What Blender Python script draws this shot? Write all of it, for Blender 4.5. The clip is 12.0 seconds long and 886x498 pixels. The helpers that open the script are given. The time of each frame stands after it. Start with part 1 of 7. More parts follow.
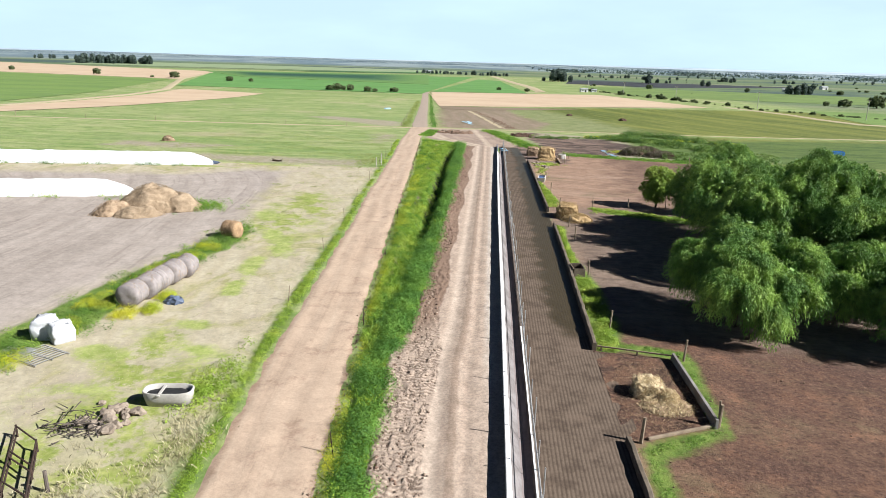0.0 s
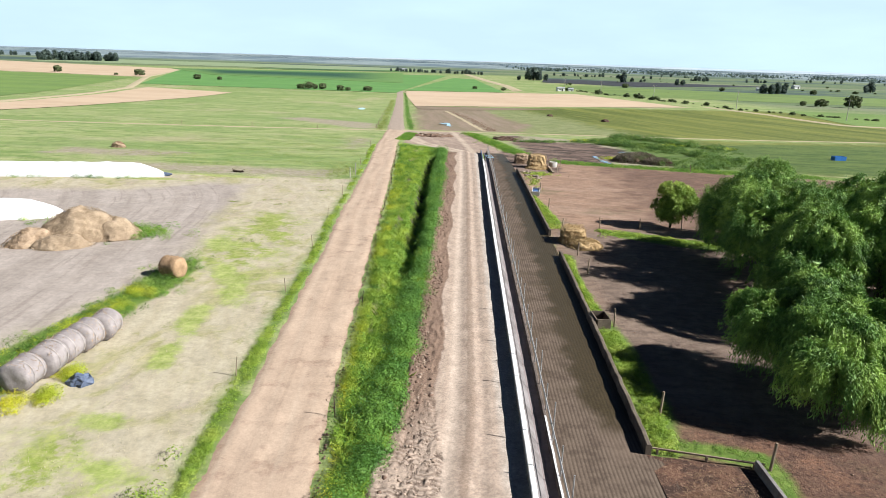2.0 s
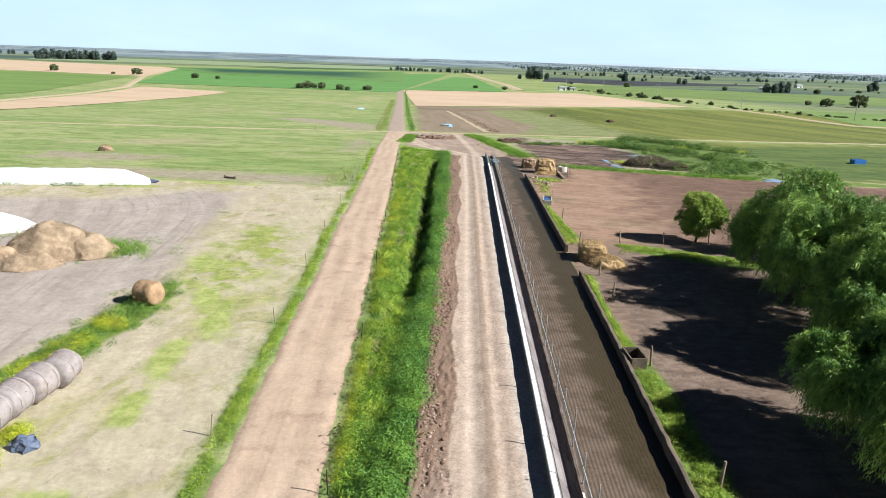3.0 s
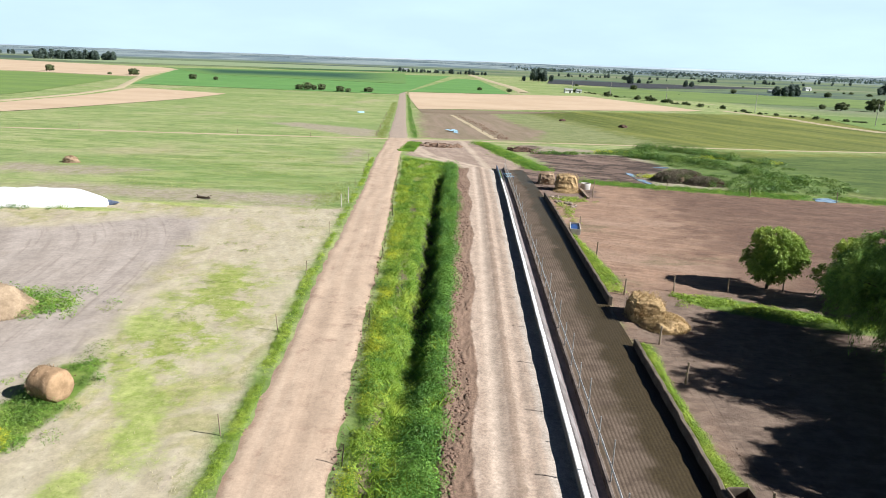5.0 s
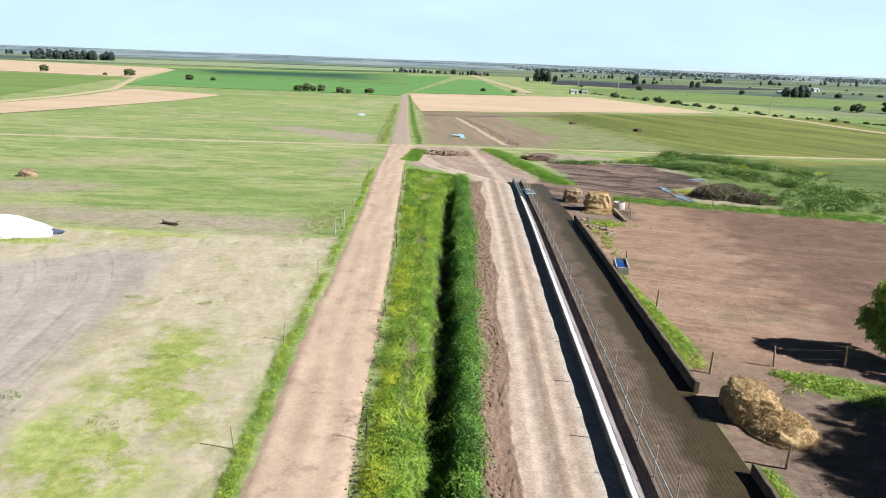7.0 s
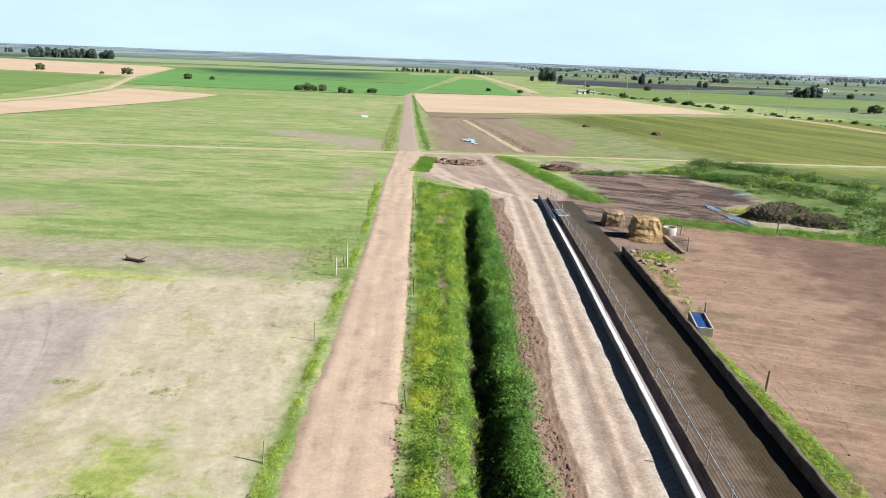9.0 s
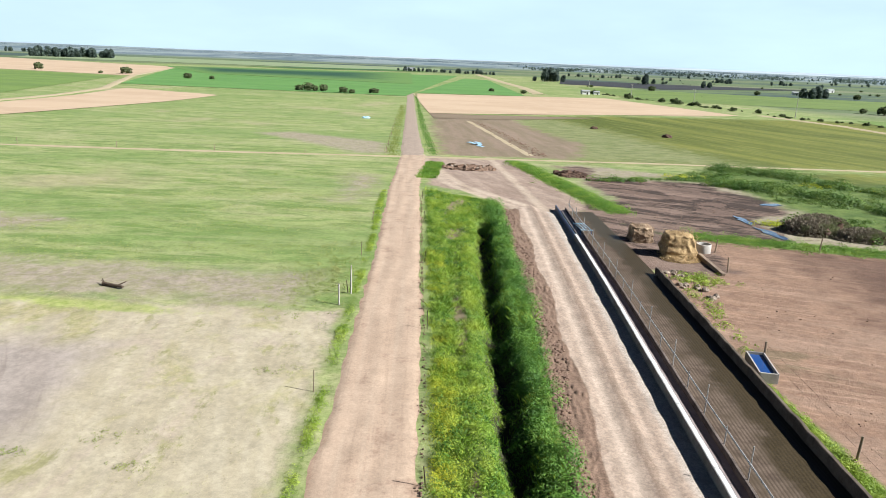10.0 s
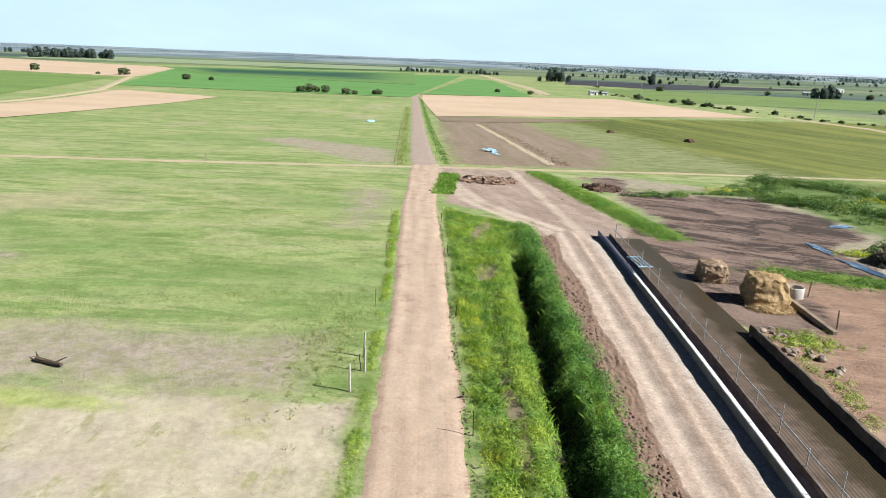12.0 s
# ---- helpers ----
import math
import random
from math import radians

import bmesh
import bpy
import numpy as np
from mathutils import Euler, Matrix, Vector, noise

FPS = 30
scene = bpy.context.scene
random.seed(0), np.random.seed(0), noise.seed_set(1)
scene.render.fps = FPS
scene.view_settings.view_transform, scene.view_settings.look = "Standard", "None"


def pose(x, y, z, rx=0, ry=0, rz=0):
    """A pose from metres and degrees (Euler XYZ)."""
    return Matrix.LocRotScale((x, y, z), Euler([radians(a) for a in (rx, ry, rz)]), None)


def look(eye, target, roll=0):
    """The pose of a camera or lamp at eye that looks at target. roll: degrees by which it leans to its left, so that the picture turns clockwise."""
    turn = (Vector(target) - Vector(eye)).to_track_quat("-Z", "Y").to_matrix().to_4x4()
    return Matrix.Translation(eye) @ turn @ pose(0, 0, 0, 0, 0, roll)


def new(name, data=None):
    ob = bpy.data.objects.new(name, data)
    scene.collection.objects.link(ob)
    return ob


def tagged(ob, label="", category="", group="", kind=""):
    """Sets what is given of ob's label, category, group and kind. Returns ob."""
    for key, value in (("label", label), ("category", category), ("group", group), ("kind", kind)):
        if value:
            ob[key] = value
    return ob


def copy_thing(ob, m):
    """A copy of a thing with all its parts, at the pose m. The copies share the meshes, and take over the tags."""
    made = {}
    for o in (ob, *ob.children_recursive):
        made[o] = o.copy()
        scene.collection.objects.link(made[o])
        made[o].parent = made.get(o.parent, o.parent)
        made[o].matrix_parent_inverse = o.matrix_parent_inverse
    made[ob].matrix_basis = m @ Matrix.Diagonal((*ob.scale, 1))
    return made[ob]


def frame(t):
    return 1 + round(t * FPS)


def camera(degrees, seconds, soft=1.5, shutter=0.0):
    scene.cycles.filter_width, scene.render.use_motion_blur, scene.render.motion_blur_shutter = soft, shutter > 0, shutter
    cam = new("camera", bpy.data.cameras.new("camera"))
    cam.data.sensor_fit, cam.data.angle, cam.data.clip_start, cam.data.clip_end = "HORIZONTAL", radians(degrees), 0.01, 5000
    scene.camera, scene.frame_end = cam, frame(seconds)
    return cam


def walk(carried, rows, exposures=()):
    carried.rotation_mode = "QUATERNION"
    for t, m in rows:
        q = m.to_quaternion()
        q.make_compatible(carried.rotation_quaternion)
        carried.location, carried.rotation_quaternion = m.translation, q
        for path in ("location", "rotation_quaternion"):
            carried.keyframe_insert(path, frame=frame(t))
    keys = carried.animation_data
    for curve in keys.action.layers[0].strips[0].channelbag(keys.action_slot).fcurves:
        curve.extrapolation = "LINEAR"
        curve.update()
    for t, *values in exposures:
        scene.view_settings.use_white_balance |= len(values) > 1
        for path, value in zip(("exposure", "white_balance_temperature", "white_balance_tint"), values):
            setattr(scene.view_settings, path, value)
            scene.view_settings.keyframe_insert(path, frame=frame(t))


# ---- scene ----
cam = camera(66.6, 12.0, 0.75)
METRES, EYE, TILT, LEAN, TURN = 62.8, 13.0, 0.0, 0.0, 3.2
PATH = [
    (0, (1.292, 0.086, 13.785), (1.125, 2.004, 13.242), 1.7),
    (0.5, (0.824, 2.263, 13.815), (0.675, 4.182, 13.271), 1.7),
    (1, (0.377, 4.618, 13.827), (0.249, 6.538, 13.282), 1.8),
    (1.5, (-0.004, 6.849, 13.871), (-0.115, 8.77, 13.325), 1.8),
    (2, (-0.495, 9.384, 13.846), (-0.587, 11.306, 13.3), 1.9),
    (2.5, (-0.915, 11.654, 13.847), (-1.006, 13.576, 13.299), 1.9),
    (3, (-1.31, 14.28, 13.867), (-1.401, 16.201, 13.318), 1.9),
    (5, (-2.508, 25.212, 13.856), (-2.604, 27.134, 13.31), 2.1),
    (5.5, (-2.886, 27.983, 13.835), (-2.983, 29.905, 13.291), 2.1),
    (6, (-3.31, 30.787, 13.819), (-3.408, 32.709, 13.274), 2.1),
    (6.5, (-3.742, 33.519, 13.766), (-3.84, 35.441, 13.221), 2.1),
    (7, (-4.205, 36.273, 13.677), (-4.304, 38.195, 13.132), 2.1),
    (9, (-6.451, 46.58, 13.703), (-6.554, 48.501, 13.155), 2.2),
    (9.5, (-7.077, 49.208, 13.656), (-7.18, 51.129, 13.108), 2.3),
    (10, (-7.709, 51.774, 13.688), (-7.814, 53.695, 13.139), 2.3),
    (10.5, (-8.345, 54.256, 13.629), (-8.449, 56.177, 13.08), 2.3),
    (11, (-8.999, 56.899, 13.654), (-9.106, 58.819, 13.106), 2.3),
    (11.5, (-9.595, 59.24, 13.67), (-9.704, 61.16, 13.121), 2.3),
    (12, (-10.271, 61.897, 13.652), (-10.381, 63.817, 13.103), 2.2),
]
walk(cam, [(t, look(eye, target, roll)) for t, eye, target, roll in PATH])

# ---- light ----
SUN_TO = Vector((0.98, -0.19, math.tan(radians(36)) * 0.998)).normalized()
world = bpy.data.worlds.new("world")
scene.world = world
world.use_nodes = True
wt = world.node_tree
sky = wt.nodes.new("ShaderNodeTexSky")
sky.sky_type = "NISHITA"
sky.sun_disc = False
sky.sun_elevation = radians(36)
sky.sun_rotation = math.atan2(0.98, -0.19)
sky.altitude = 50
sky.air_density, sky.dust_density, sky.ozone_density = 1.0, 0.0, 3.5
wt.nodes["Background"].inputs["Strength"].default_value = 0.05
wco = wt.nodes.new("ShaderNodeTexCoord")
wmap = wt.nodes.new("ShaderNodeMapping")
wmap.inputs["Scale"].default_value = (2.2, 2.2, 9.0)
wno = wt.nodes.new("ShaderNodeTexNoise")
wno.inputs["Scale"].default_value, wno.inputs["Detail"].default_value = 1.6, 6
wrange = wt.nodes.new("ShaderNodeMapRange")
for key, v in (("From Min", 0.46), ("From Max", 0.78), ("To Min", 0.86), ("To Max", 1.0)):
    wrange.inputs[key].default_value = v
wmix = wt.nodes.new("ShaderNodeMix")
wmix.data_type = "RGBA"
wt.links.new(wco.outputs["Generated"], wmap.inputs[0])
wt.links.new(wmap.outputs[0], wno.inputs["Vector"])
wt.links.new(wno.outputs["Fac"], wrange.inputs["Value"])
wsep = wt.nodes.new("ShaderNodeSeparateXYZ")
wfall = wt.nodes.new("ShaderNodeMapRange")
for key, v in (("From Min", 0.09), ("From Max", 0.25), ("To Min", 1.0), ("To Max", 0.0)):
    wfall.inputs[key].default_value = v
wveil = wt.nodes.new("ShaderNodeMath")
wveil.operation = "MULTIPLY"
wt.links.new(wco.outputs["Generated"], wsep.inputs[0])
wt.links.new(wsep.outputs["Z"], wfall.inputs["Value"])
wt.links.new(wrange.outputs[0], wveil.inputs[0])
wt.links.new(wfall.outputs[0], wveil.inputs[1])
wt.links.new(wveil.outputs[0], wmix.inputs["Factor"])
wdeep = wt.nodes.new("ShaderNodeMix")
wdeep.data_type, wdeep.blend_type = "RGBA", "MULTIPLY"
wdeep.inputs["Factor"].default_value = 1.0
wdeep.inputs[7].default_value = (0.165, 0.18, 0.225, 1)
wt.links.new(sky.outputs[0], wdeep.inputs[6])
wt.links.new(wdeep.outputs[2], wmix.inputs[6])
wmix.inputs[7].default_value = (7.15, 8.8, 9.5, 1)
wtint = wt.nodes.new("ShaderNodeMix")
wtint.data_type, wtint.blend_type = "RGBA", "MULTIPLY"
wtint.inputs["Factor"].default_value = 1.0
wtint.inputs[7].default_value = (0.94, 1.0, 1.06, 1)
wt.links.new(wmix.outputs[2], wtint.inputs[6])
wt.links.new(wtint.outputs[2], wt.nodes["Background"].inputs["Color"])
sun = new("sun", bpy.data.lights.new("sun", "SUN"))
sun.data.energy = 5.0
sun.data.angle = radians(0.55)
sun.data.color = (1.0, 0.98, 0.94)
sun.matrix_world = look(SUN_TO * 200, (0, 0, 0))
scene.view_settings.exposure = 1.23
scene.view_settings.use_white_balance = True
scene.view_settings.white_balance_temperature = 6220


# ---- materials ----
class Mat:
    """A node material with short calls for the nodes that recur."""

    def __init__(self, name):
        self.m = bpy.data.materials.new(name)
        self.m.use_nodes = True
        self.t = self.m.node_tree
        self.b = self.t.nodes["Principled BSDF"]
        self.co = self.t.nodes.new("ShaderNodeTexCoord").outputs["Object"]

    def put(self, sock, v):
        if hasattr(v, "is_output"):
            self.t.links.new(v, sock)
        elif sock.type == "RGBA" and len(v) == 3:
            sock.default_value = (*v, 1)
        else:
            sock.default_value = v

    def noise(self, scale, detail=4, rough=0.6, stretch=None, dist=0.0, co=None):
        n = self.t.nodes.new("ShaderNodeTexNoise")
        co = co or self.co
        if stretch:
            mp = self.t.nodes.new("ShaderNodeMapping")
            self.t.links.new(co, mp.inputs[0])
            mp.inputs["Scale"].default_value = stretch
            co = mp.outputs[0]
        self.t.links.new(co, n.inputs["Vector"])
        n.inputs["Scale"].default_value = scale
        n.inputs["Detail"].default_value = detail
        n.inputs["Roughness"].default_value = rough
        n.inputs["Distortion"].default_value = dist
        return n.outputs["Fac"]

    def along(self, dx, dy, across, run):
        """Coordinates that run along a direction of the plan, scaled across and along it."""
        k = math.hypot(dx, dy)
        n = self.t.nodes.new("ShaderNodeCombineXYZ")
        for i, (vx, vy, s) in enumerate(((dy / k, -dx / k, across), (dx / k, dy / k, run))):
            d = self.t.nodes.new("ShaderNodeVectorMath")
            d.operation = "DOT_PRODUCT"
            self.t.links.new(self.co, d.inputs[0])
            d.inputs[1].default_value = (vx * s, vy * s, 0)
            self.t.links.new(d.outputs["Value"], n.inputs[i])
        return n.outputs[0]

    def step(self, v, lo, hi, a=0.0, b=1.0):
        n = self.t.nodes.new("ShaderNodeMapRange")
        n.interpolation_type = "SMOOTHSTEP"
        self.put(n.inputs["Value"], v)
        for key, x in zip(("From Min", "From Max", "To Min", "To Max"), (lo, hi, a, b)):
            n.inputs[key].default_value = x
        return n.outputs["Result"]

    def math(self, op, a, b=0.0):
        n = self.t.nodes.new("ShaderNodeMath")
        n.operation = op
        self.put(n.inputs[0], a)
        self.put(n.inputs[1], b)
        return n.outputs[0]

    def mix(self, fac, a, b, how="MIX"):
        n = self.t.nodes.new("ShaderNodeMix")
        n.data_type, n.blend_type = "RGBA", how
        self.put(n.inputs["Factor"], fac)
        self.put(n.inputs[6], a)
        self.put(n.inputs[7], b)
        return n.outputs[2]

    def attr(self, name):
        n = self.t.nodes.new("ShaderNodeAttribute")
        n.attribute_name = name
        return n.outputs["Fac"]

    def rand(self, island=False):
        if island:
            return self.t.nodes.new("ShaderNodeNewGeometry").outputs["Random Per Island"]
        return self.t.nodes.new("ShaderNodeObjectInfo").outputs["Random"]

    def wave(self, scale, axis="X", dist=0.0):
        n = self.t.nodes.new("ShaderNodeTexWave")
        n.bands_direction = axis
        self.t.links.new(self.co, n.inputs["Vector"])
        n.inputs["Scale"].default_value = scale
        n.inputs["Distortion"].default_value = dist
        return n.outputs["Fac"]

    def grain(self, col, scale=5.0, lo=0.68, hi=1.22):
        """Fine light and dark specks over a colour."""
        f = self.step(self.noise(scale, 8, 0.82), 0.36, 0.64, lo, hi)
        n = self.t.nodes.new("ShaderNodeVectorMath")
        n.operation = "SCALE"
        self.put(n.inputs[0], col)
        self.put(n.inputs["Scale"], f)
        return n.outputs[0]

    def done(self, color, rough=0.9, metal=0.0, bump=None, depth=0.02, strength=0.6, **more):
        self.put(self.b.inputs["Base Color"], color)
        self.put(self.b.inputs["Roughness"], rough)
        self.b.inputs["Metallic"].default_value = metal
        self.b.inputs["Specular IOR Level"].default_value = 0.25
        for key, v in more.items():
            self.put(self.b.inputs[key.replace("_", " ")], v)
        if bump is not None:
            n = self.t.nodes.new("ShaderNodeBump")
            n.inputs["Strength"].default_value = strength
            n.inputs["Distance"].default_value = depth
            self.put(n.inputs["Height"], bump)
            self.t.links.new(n.outputs[0], self.b.inputs["Normal"])
        return self.m


def plain(name, a, b, scale=3.0, fine=30.0, rough=0.85, depth=0.01, metal=0.0, **more):
    """Two tones broken up at two scales, with a fine relief."""
    m = Mat(name)
    big, small = m.noise(scale, 4), m.noise(fine, 5, 0.7)
    f = m.step(m.math("ADD", m.math("MULTIPLY", big, 0.65), m.math("MULTIPLY", small, 0.35)), 0.36, 0.64)
    return m.done(m.mix(f, a, b), rough, metal, small, depth, **more)


def leafy(name, dark, light, tip, gloss=0.55, through_light=0.25):
    """Leaves and blades: every piece has its own tone, and light passes a little."""
    m = Mat(name)
    r = m.step(m.rand(True), 0, 1, 0.2, 0.8)
    patch = m.noise(0.55, 3)
    c = m.mix(r, dark, light)
    c = m.mix(m.step(patch, 0.42, 0.66), c, tip)
    c = m.mix(m.step(m.noise(1.9, 3), 0.50, 0.68, 0, 0.6), c, dark)
    mat = m.done(c, gloss)
    trans = m.t.nodes.new("ShaderNodeBsdfTranslucent")
    m.put(trans.inputs["Color"], c)
    mixer = m.t.nodes.new("ShaderNodeMixShader")
    mixer.inputs[0].default_value = through_light
    m.t.links.new(m.b.outputs[0], mixer.inputs[1])
    m.t.links.new(trans.outputs[0], mixer.inputs[2])
    m.t.links.new(mixer.outputs[0], m.t.nodes["Material Output"].inputs["Surface"])
    return mat


def ground_material():
    m = Mat("ground")
    n_big, n_mid, n_fine = m.noise(0.03, 3), m.noise(0.35, 5), m.noise(4.0, 6, 0.75)
    n_wide = m.noise(0.012, 3, 0.5, (1, 3, 1))
    streak = m.noise(0.22, 6, 0.70, (0.6, 1.6, 1), 1.0)
    jag = m.math("SUBTRACT", m.math("ADD", m.math("MULTIPLY", n_mid, 0.7), m.math("MULTIPLY", n_fine, 0.3)), 0.5)
    speck = m.noise(9.0, 5, 0.8)
    tuftn = m.noise(1.3, 6, 0.75)

    def mask(name, soft, amp, fine=jag):
        return m.step(m.math("ADD", m.attr(name), m.math("MULTIPLY", fine, amp)), -soft, soft)

    def lay(col, name, soft, amp, a, b, mix_noise, fine=jag):
        return m.mix(mask(name, soft, amp, fine), col, m.mix(m.step(mix_noise, 0.36, 0.64), a, b))

    def dab(col, where, n, lo, hi, most, c):
        return m.mix(m.math("MULTIPLY", where, m.step(n, lo, hi, 0, most)), col, c)

    # pasture: lush and dry streaks, mown across
    flow = m.noise(0.10, 7, 0.74, (0.55, 1.7, 1), 1.2)
    col = m.mix(m.step(streak, 0.40, 0.60), (0.138, 0.200, 0.055), (0.250, 0.285, 0.110))
    col = m.mix(m.step(flow, 0.46, 0.62, 0, 0.8), col, (0.312, 0.312, 0.155))
    col = m.mix(m.step(m.noise(0.5, 5, 0.7, (0.45, 1.6, 1)), 0.54, 0.66, 0, 0.55), col, (0.104, 0.162, 0.038))
    col = m.mix(m.step(n_fine, 0.46, 0.66, 0, 0.55), col, (0.068, 0.108, 0.018))
    col = m.mix(m.step(n_big, 0.55, 0.68, 0, 0.55), col, (0.320, 0.268, 0.170))
    col = m.mix(m.step(n_wide, 0.50, 0.60, 0, 0.5), col, (0.124, 0.192, 0.050))
    # the plain: dull fields, groves, pale stubble in long strips, blued by painted haze
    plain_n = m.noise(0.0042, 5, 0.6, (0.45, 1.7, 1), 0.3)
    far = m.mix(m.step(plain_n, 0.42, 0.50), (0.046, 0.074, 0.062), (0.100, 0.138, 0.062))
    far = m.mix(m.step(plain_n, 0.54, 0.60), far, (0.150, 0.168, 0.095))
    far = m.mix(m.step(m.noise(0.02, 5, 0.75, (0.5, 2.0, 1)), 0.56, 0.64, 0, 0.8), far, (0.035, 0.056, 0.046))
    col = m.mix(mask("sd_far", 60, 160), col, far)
    # beyond about 1500 m pale blue haze is painted into the ground
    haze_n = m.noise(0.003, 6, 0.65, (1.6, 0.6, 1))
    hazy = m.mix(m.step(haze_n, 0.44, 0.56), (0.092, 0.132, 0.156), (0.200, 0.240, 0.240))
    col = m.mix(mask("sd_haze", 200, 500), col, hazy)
    # dry field beside the road
    fine_jag = m.math("SUBTRACT", tuftn, 0.5)
    dry_in = mask("sd_dry", 0.5, 3.0)
    combed = m.noise(1.0, 3, 0.5, None, 0.2, m.along(-0.35, 1, 1.4, 0.28))
    col = lay(col, "sd_dry", 0.5, 3.0, (0.362, 0.318, 0.228), (0.328, 0.284, 0.196), combed)
    dry_n = m.noise(0.16, 5, 0.65, (1.2, 0.8, 1), 0.6)
    col = dab(col, dry_in, dry_n, 0.49, 0.60, 0.8, m.mix(m.step(tuftn, 0.40, 0.60), (0.225, 0.220, 0.088), (0.305, 0.272, 0.140)))
    col = dab(col, dry_in, m.noise(0.4, 6, 0.75, (1.4, 0.7, 1)), 0.56, 0.66, 0.6, (0.190, 0.190, 0.062))
    col = dab(col, dry_in, m.noise(0.28, 6, 0.75, (1, 0.5, 1), 0.5), 0.53, 0.63, 0.65, (0.325, 0.268, 0.208))
    col = dab(col, dry_in, m.noise(2.6, 4, 0.7), 0.62, 0.72, 0.5, (0.200, 0.180, 0.090))
    weak_in = m.math("MULTIPLY", mask("sd_weak", 1.6, 13.0), m.step(m.noise(0.42, 7, 0.74), 0.43, 0.53, 0.15, 1.0))
    col = m.mix(weak_in, col, m.mix(m.step(tuftn, 0.36, 0.64), (0.160, 0.205, 0.036), (0.275, 0.285, 0.095)))
    col = lay(col, "sd_green", 0.35, 3.4, (0.190, 0.235, 0.055), (0.300, 0.320, 0.115), tuftn)
    # wheel tracks that turn about the yard
    sep = m.t.nodes.new("ShaderNodeSeparateXYZ")
    m.t.links.new(m.co, sep.inputs[0])
    ex, ey = m.math("ADD", sep.outputs["X"], 78.0), m.math("MULTIPLY", m.math("SUBTRACT", sep.outputs["Y"], 40.0), 0.85)
    ring = m.math("POWER", m.math("ADD", m.math("MULTIPLY", ex, ex), m.math("MULTIPLY", ey, ey)), 0.5)
    ring = m.math("ADD", ring, m.math("MULTIPLY", m.noise(0.022, 1), 10.0))
    turned = m.t.nodes.new("ShaderNodeCombineXYZ")
    m.put(turned.inputs[0], ring)
    m.put(turned.inputs[1], m.math("MULTIPLY", sep.outputs["Y"], 0.06))
    yard_in = mask("sd_yard", 1.6, 6.0)
    wheel = m.noise(0.55, 4, 0.6, None, 0.0, turned.outputs[0])
    col = m.mix(yard_in, col, m.mix(m.step(wheel, 0.36, 0.62), (0.315, 0.270, 0.234), (0.262, 0.222, 0.190)))
    col = dab(col, yard_in, m.noise(2.2, 3, 0.6, None, 0.0, turned.outputs[0]), 0.54, 0.66, 0.45, (0.205, 0.168, 0.142))
    col = dab(col, yard_in, m.noise(0.3, 6, 0.7), 0.56, 0.70, 0.5, (0.225, 0.184, 0.150))
    col = lay(col, "sd_band", 2.0, 10.0, (0.282, 0.236, 0.186), (0.215, 0.200, 0.112), tuftn)
    # mown field with long swaths
    swath = m.noise(0.11, 3, 0.55, None, 0.0, m.along(0.3, -1, 1.0, 0.05))
    fine_swath = m.noise(0.5, 4, 0.6, None, 0.2, m.along(0.3, -1, 1.0, 0.08))
    olive_in = mask("sd_olive", 5.0, 34.0)
    col = lay(col, "sd_olive", 5.0, 34.0, (0.066, 0.086, 0.010), (0.138, 0.150, 0.026), swath)
    col = dab(col, olive_in, fine_swath, 0.50, 0.62, 0.6, (0.168, 0.172, 0.040))
    col = lay(col, "sd_pasty", 6.0, 40.0, (0.118, 0.145, 0.045), (0.205, 0.212, 0.098), m.noise(0.35, 6, 0.75, (0.6, 1.4, 1)))
    col = lay(col, "sd_low", 3.0, 14.0, (0.040, 0.074, 0.012), (0.090, 0.124, 0.026), m.noise(0.3, 6, 0.72, (0.5, 1.5, 1)))
    col = dab(col, olive_in, m.noise(0.3, 5, 0.7), 0.55, 0.68, 0.5, (0.070, 0.100, 0.022))
    col = lay(col, "sd_tilled", 2.0, 14.0, (0.215, 0.160, 0.115), (0.165, 0.130, 0.082), m.noise(0.2, 6, 0.7, None, 0.4, m.along(-0.13, 1, 1.6, 0.15)))
    # bare earth, trodden and harrowed
    earth_n = m.noise(0.6, 8, 0.78, (0.7, 1.1, 1), 0.6)
    earth_in = mask("sd_earth", 0.4, 2.6)
    col = lay(col, "sd_earth", 0.4, 2.6, (0.265, 0.168, 0.113), (0.190, 0.116, 0.078), earth_n)
    col = dab(col, earth_in, m.noise(0.16, 7, 0.7, None, 0.8, m.along(1, -0.28, 1.5, 0.3)), 0.50, 0.62, 0.75, (0.275, 0.187, 0.134))
    col = dab(col, earth_in, m.noise(0.085, 6, 0.72, (0.6, 2.2, 1), 0.5), 0.56, 0.64, 0.55, (0.120, 0.105, 0.055))
    col = dab(col, earth_in, m.noise(2.4, 6, 0.8), 0.55, 0.66, 0.5, (0.110, 0.067, 0.045))
    col = dab(col, earth_in, m.noise(3.6, 5, 0.8), 0.56, 0.64, 0.5, (0.245, 0.168, 0.122))
    col = dab(col, earth_in, m.noise(1.0, 4, 0.6, None, 0.7, m.along(1, -0.28, 2.6, 0.11)), 0.52, 0.60, 0.55, (0.330, 0.220, 0.153))
    col = lay(col, "sd_deep", 4.0, 22.0, (0.148, 0.089, 0.061), (0.092, 0.053, 0.037), earth_n)
    col = dab(col, mask("sd_deep", 4.0, 22.0), m.noise(0.12, 7, 0.72, None, 0.6, m.along(1, -0.28, 1.8, 0.25)), 0.50, 0.60, 0.55, (0.172, 0.109, 0.076))
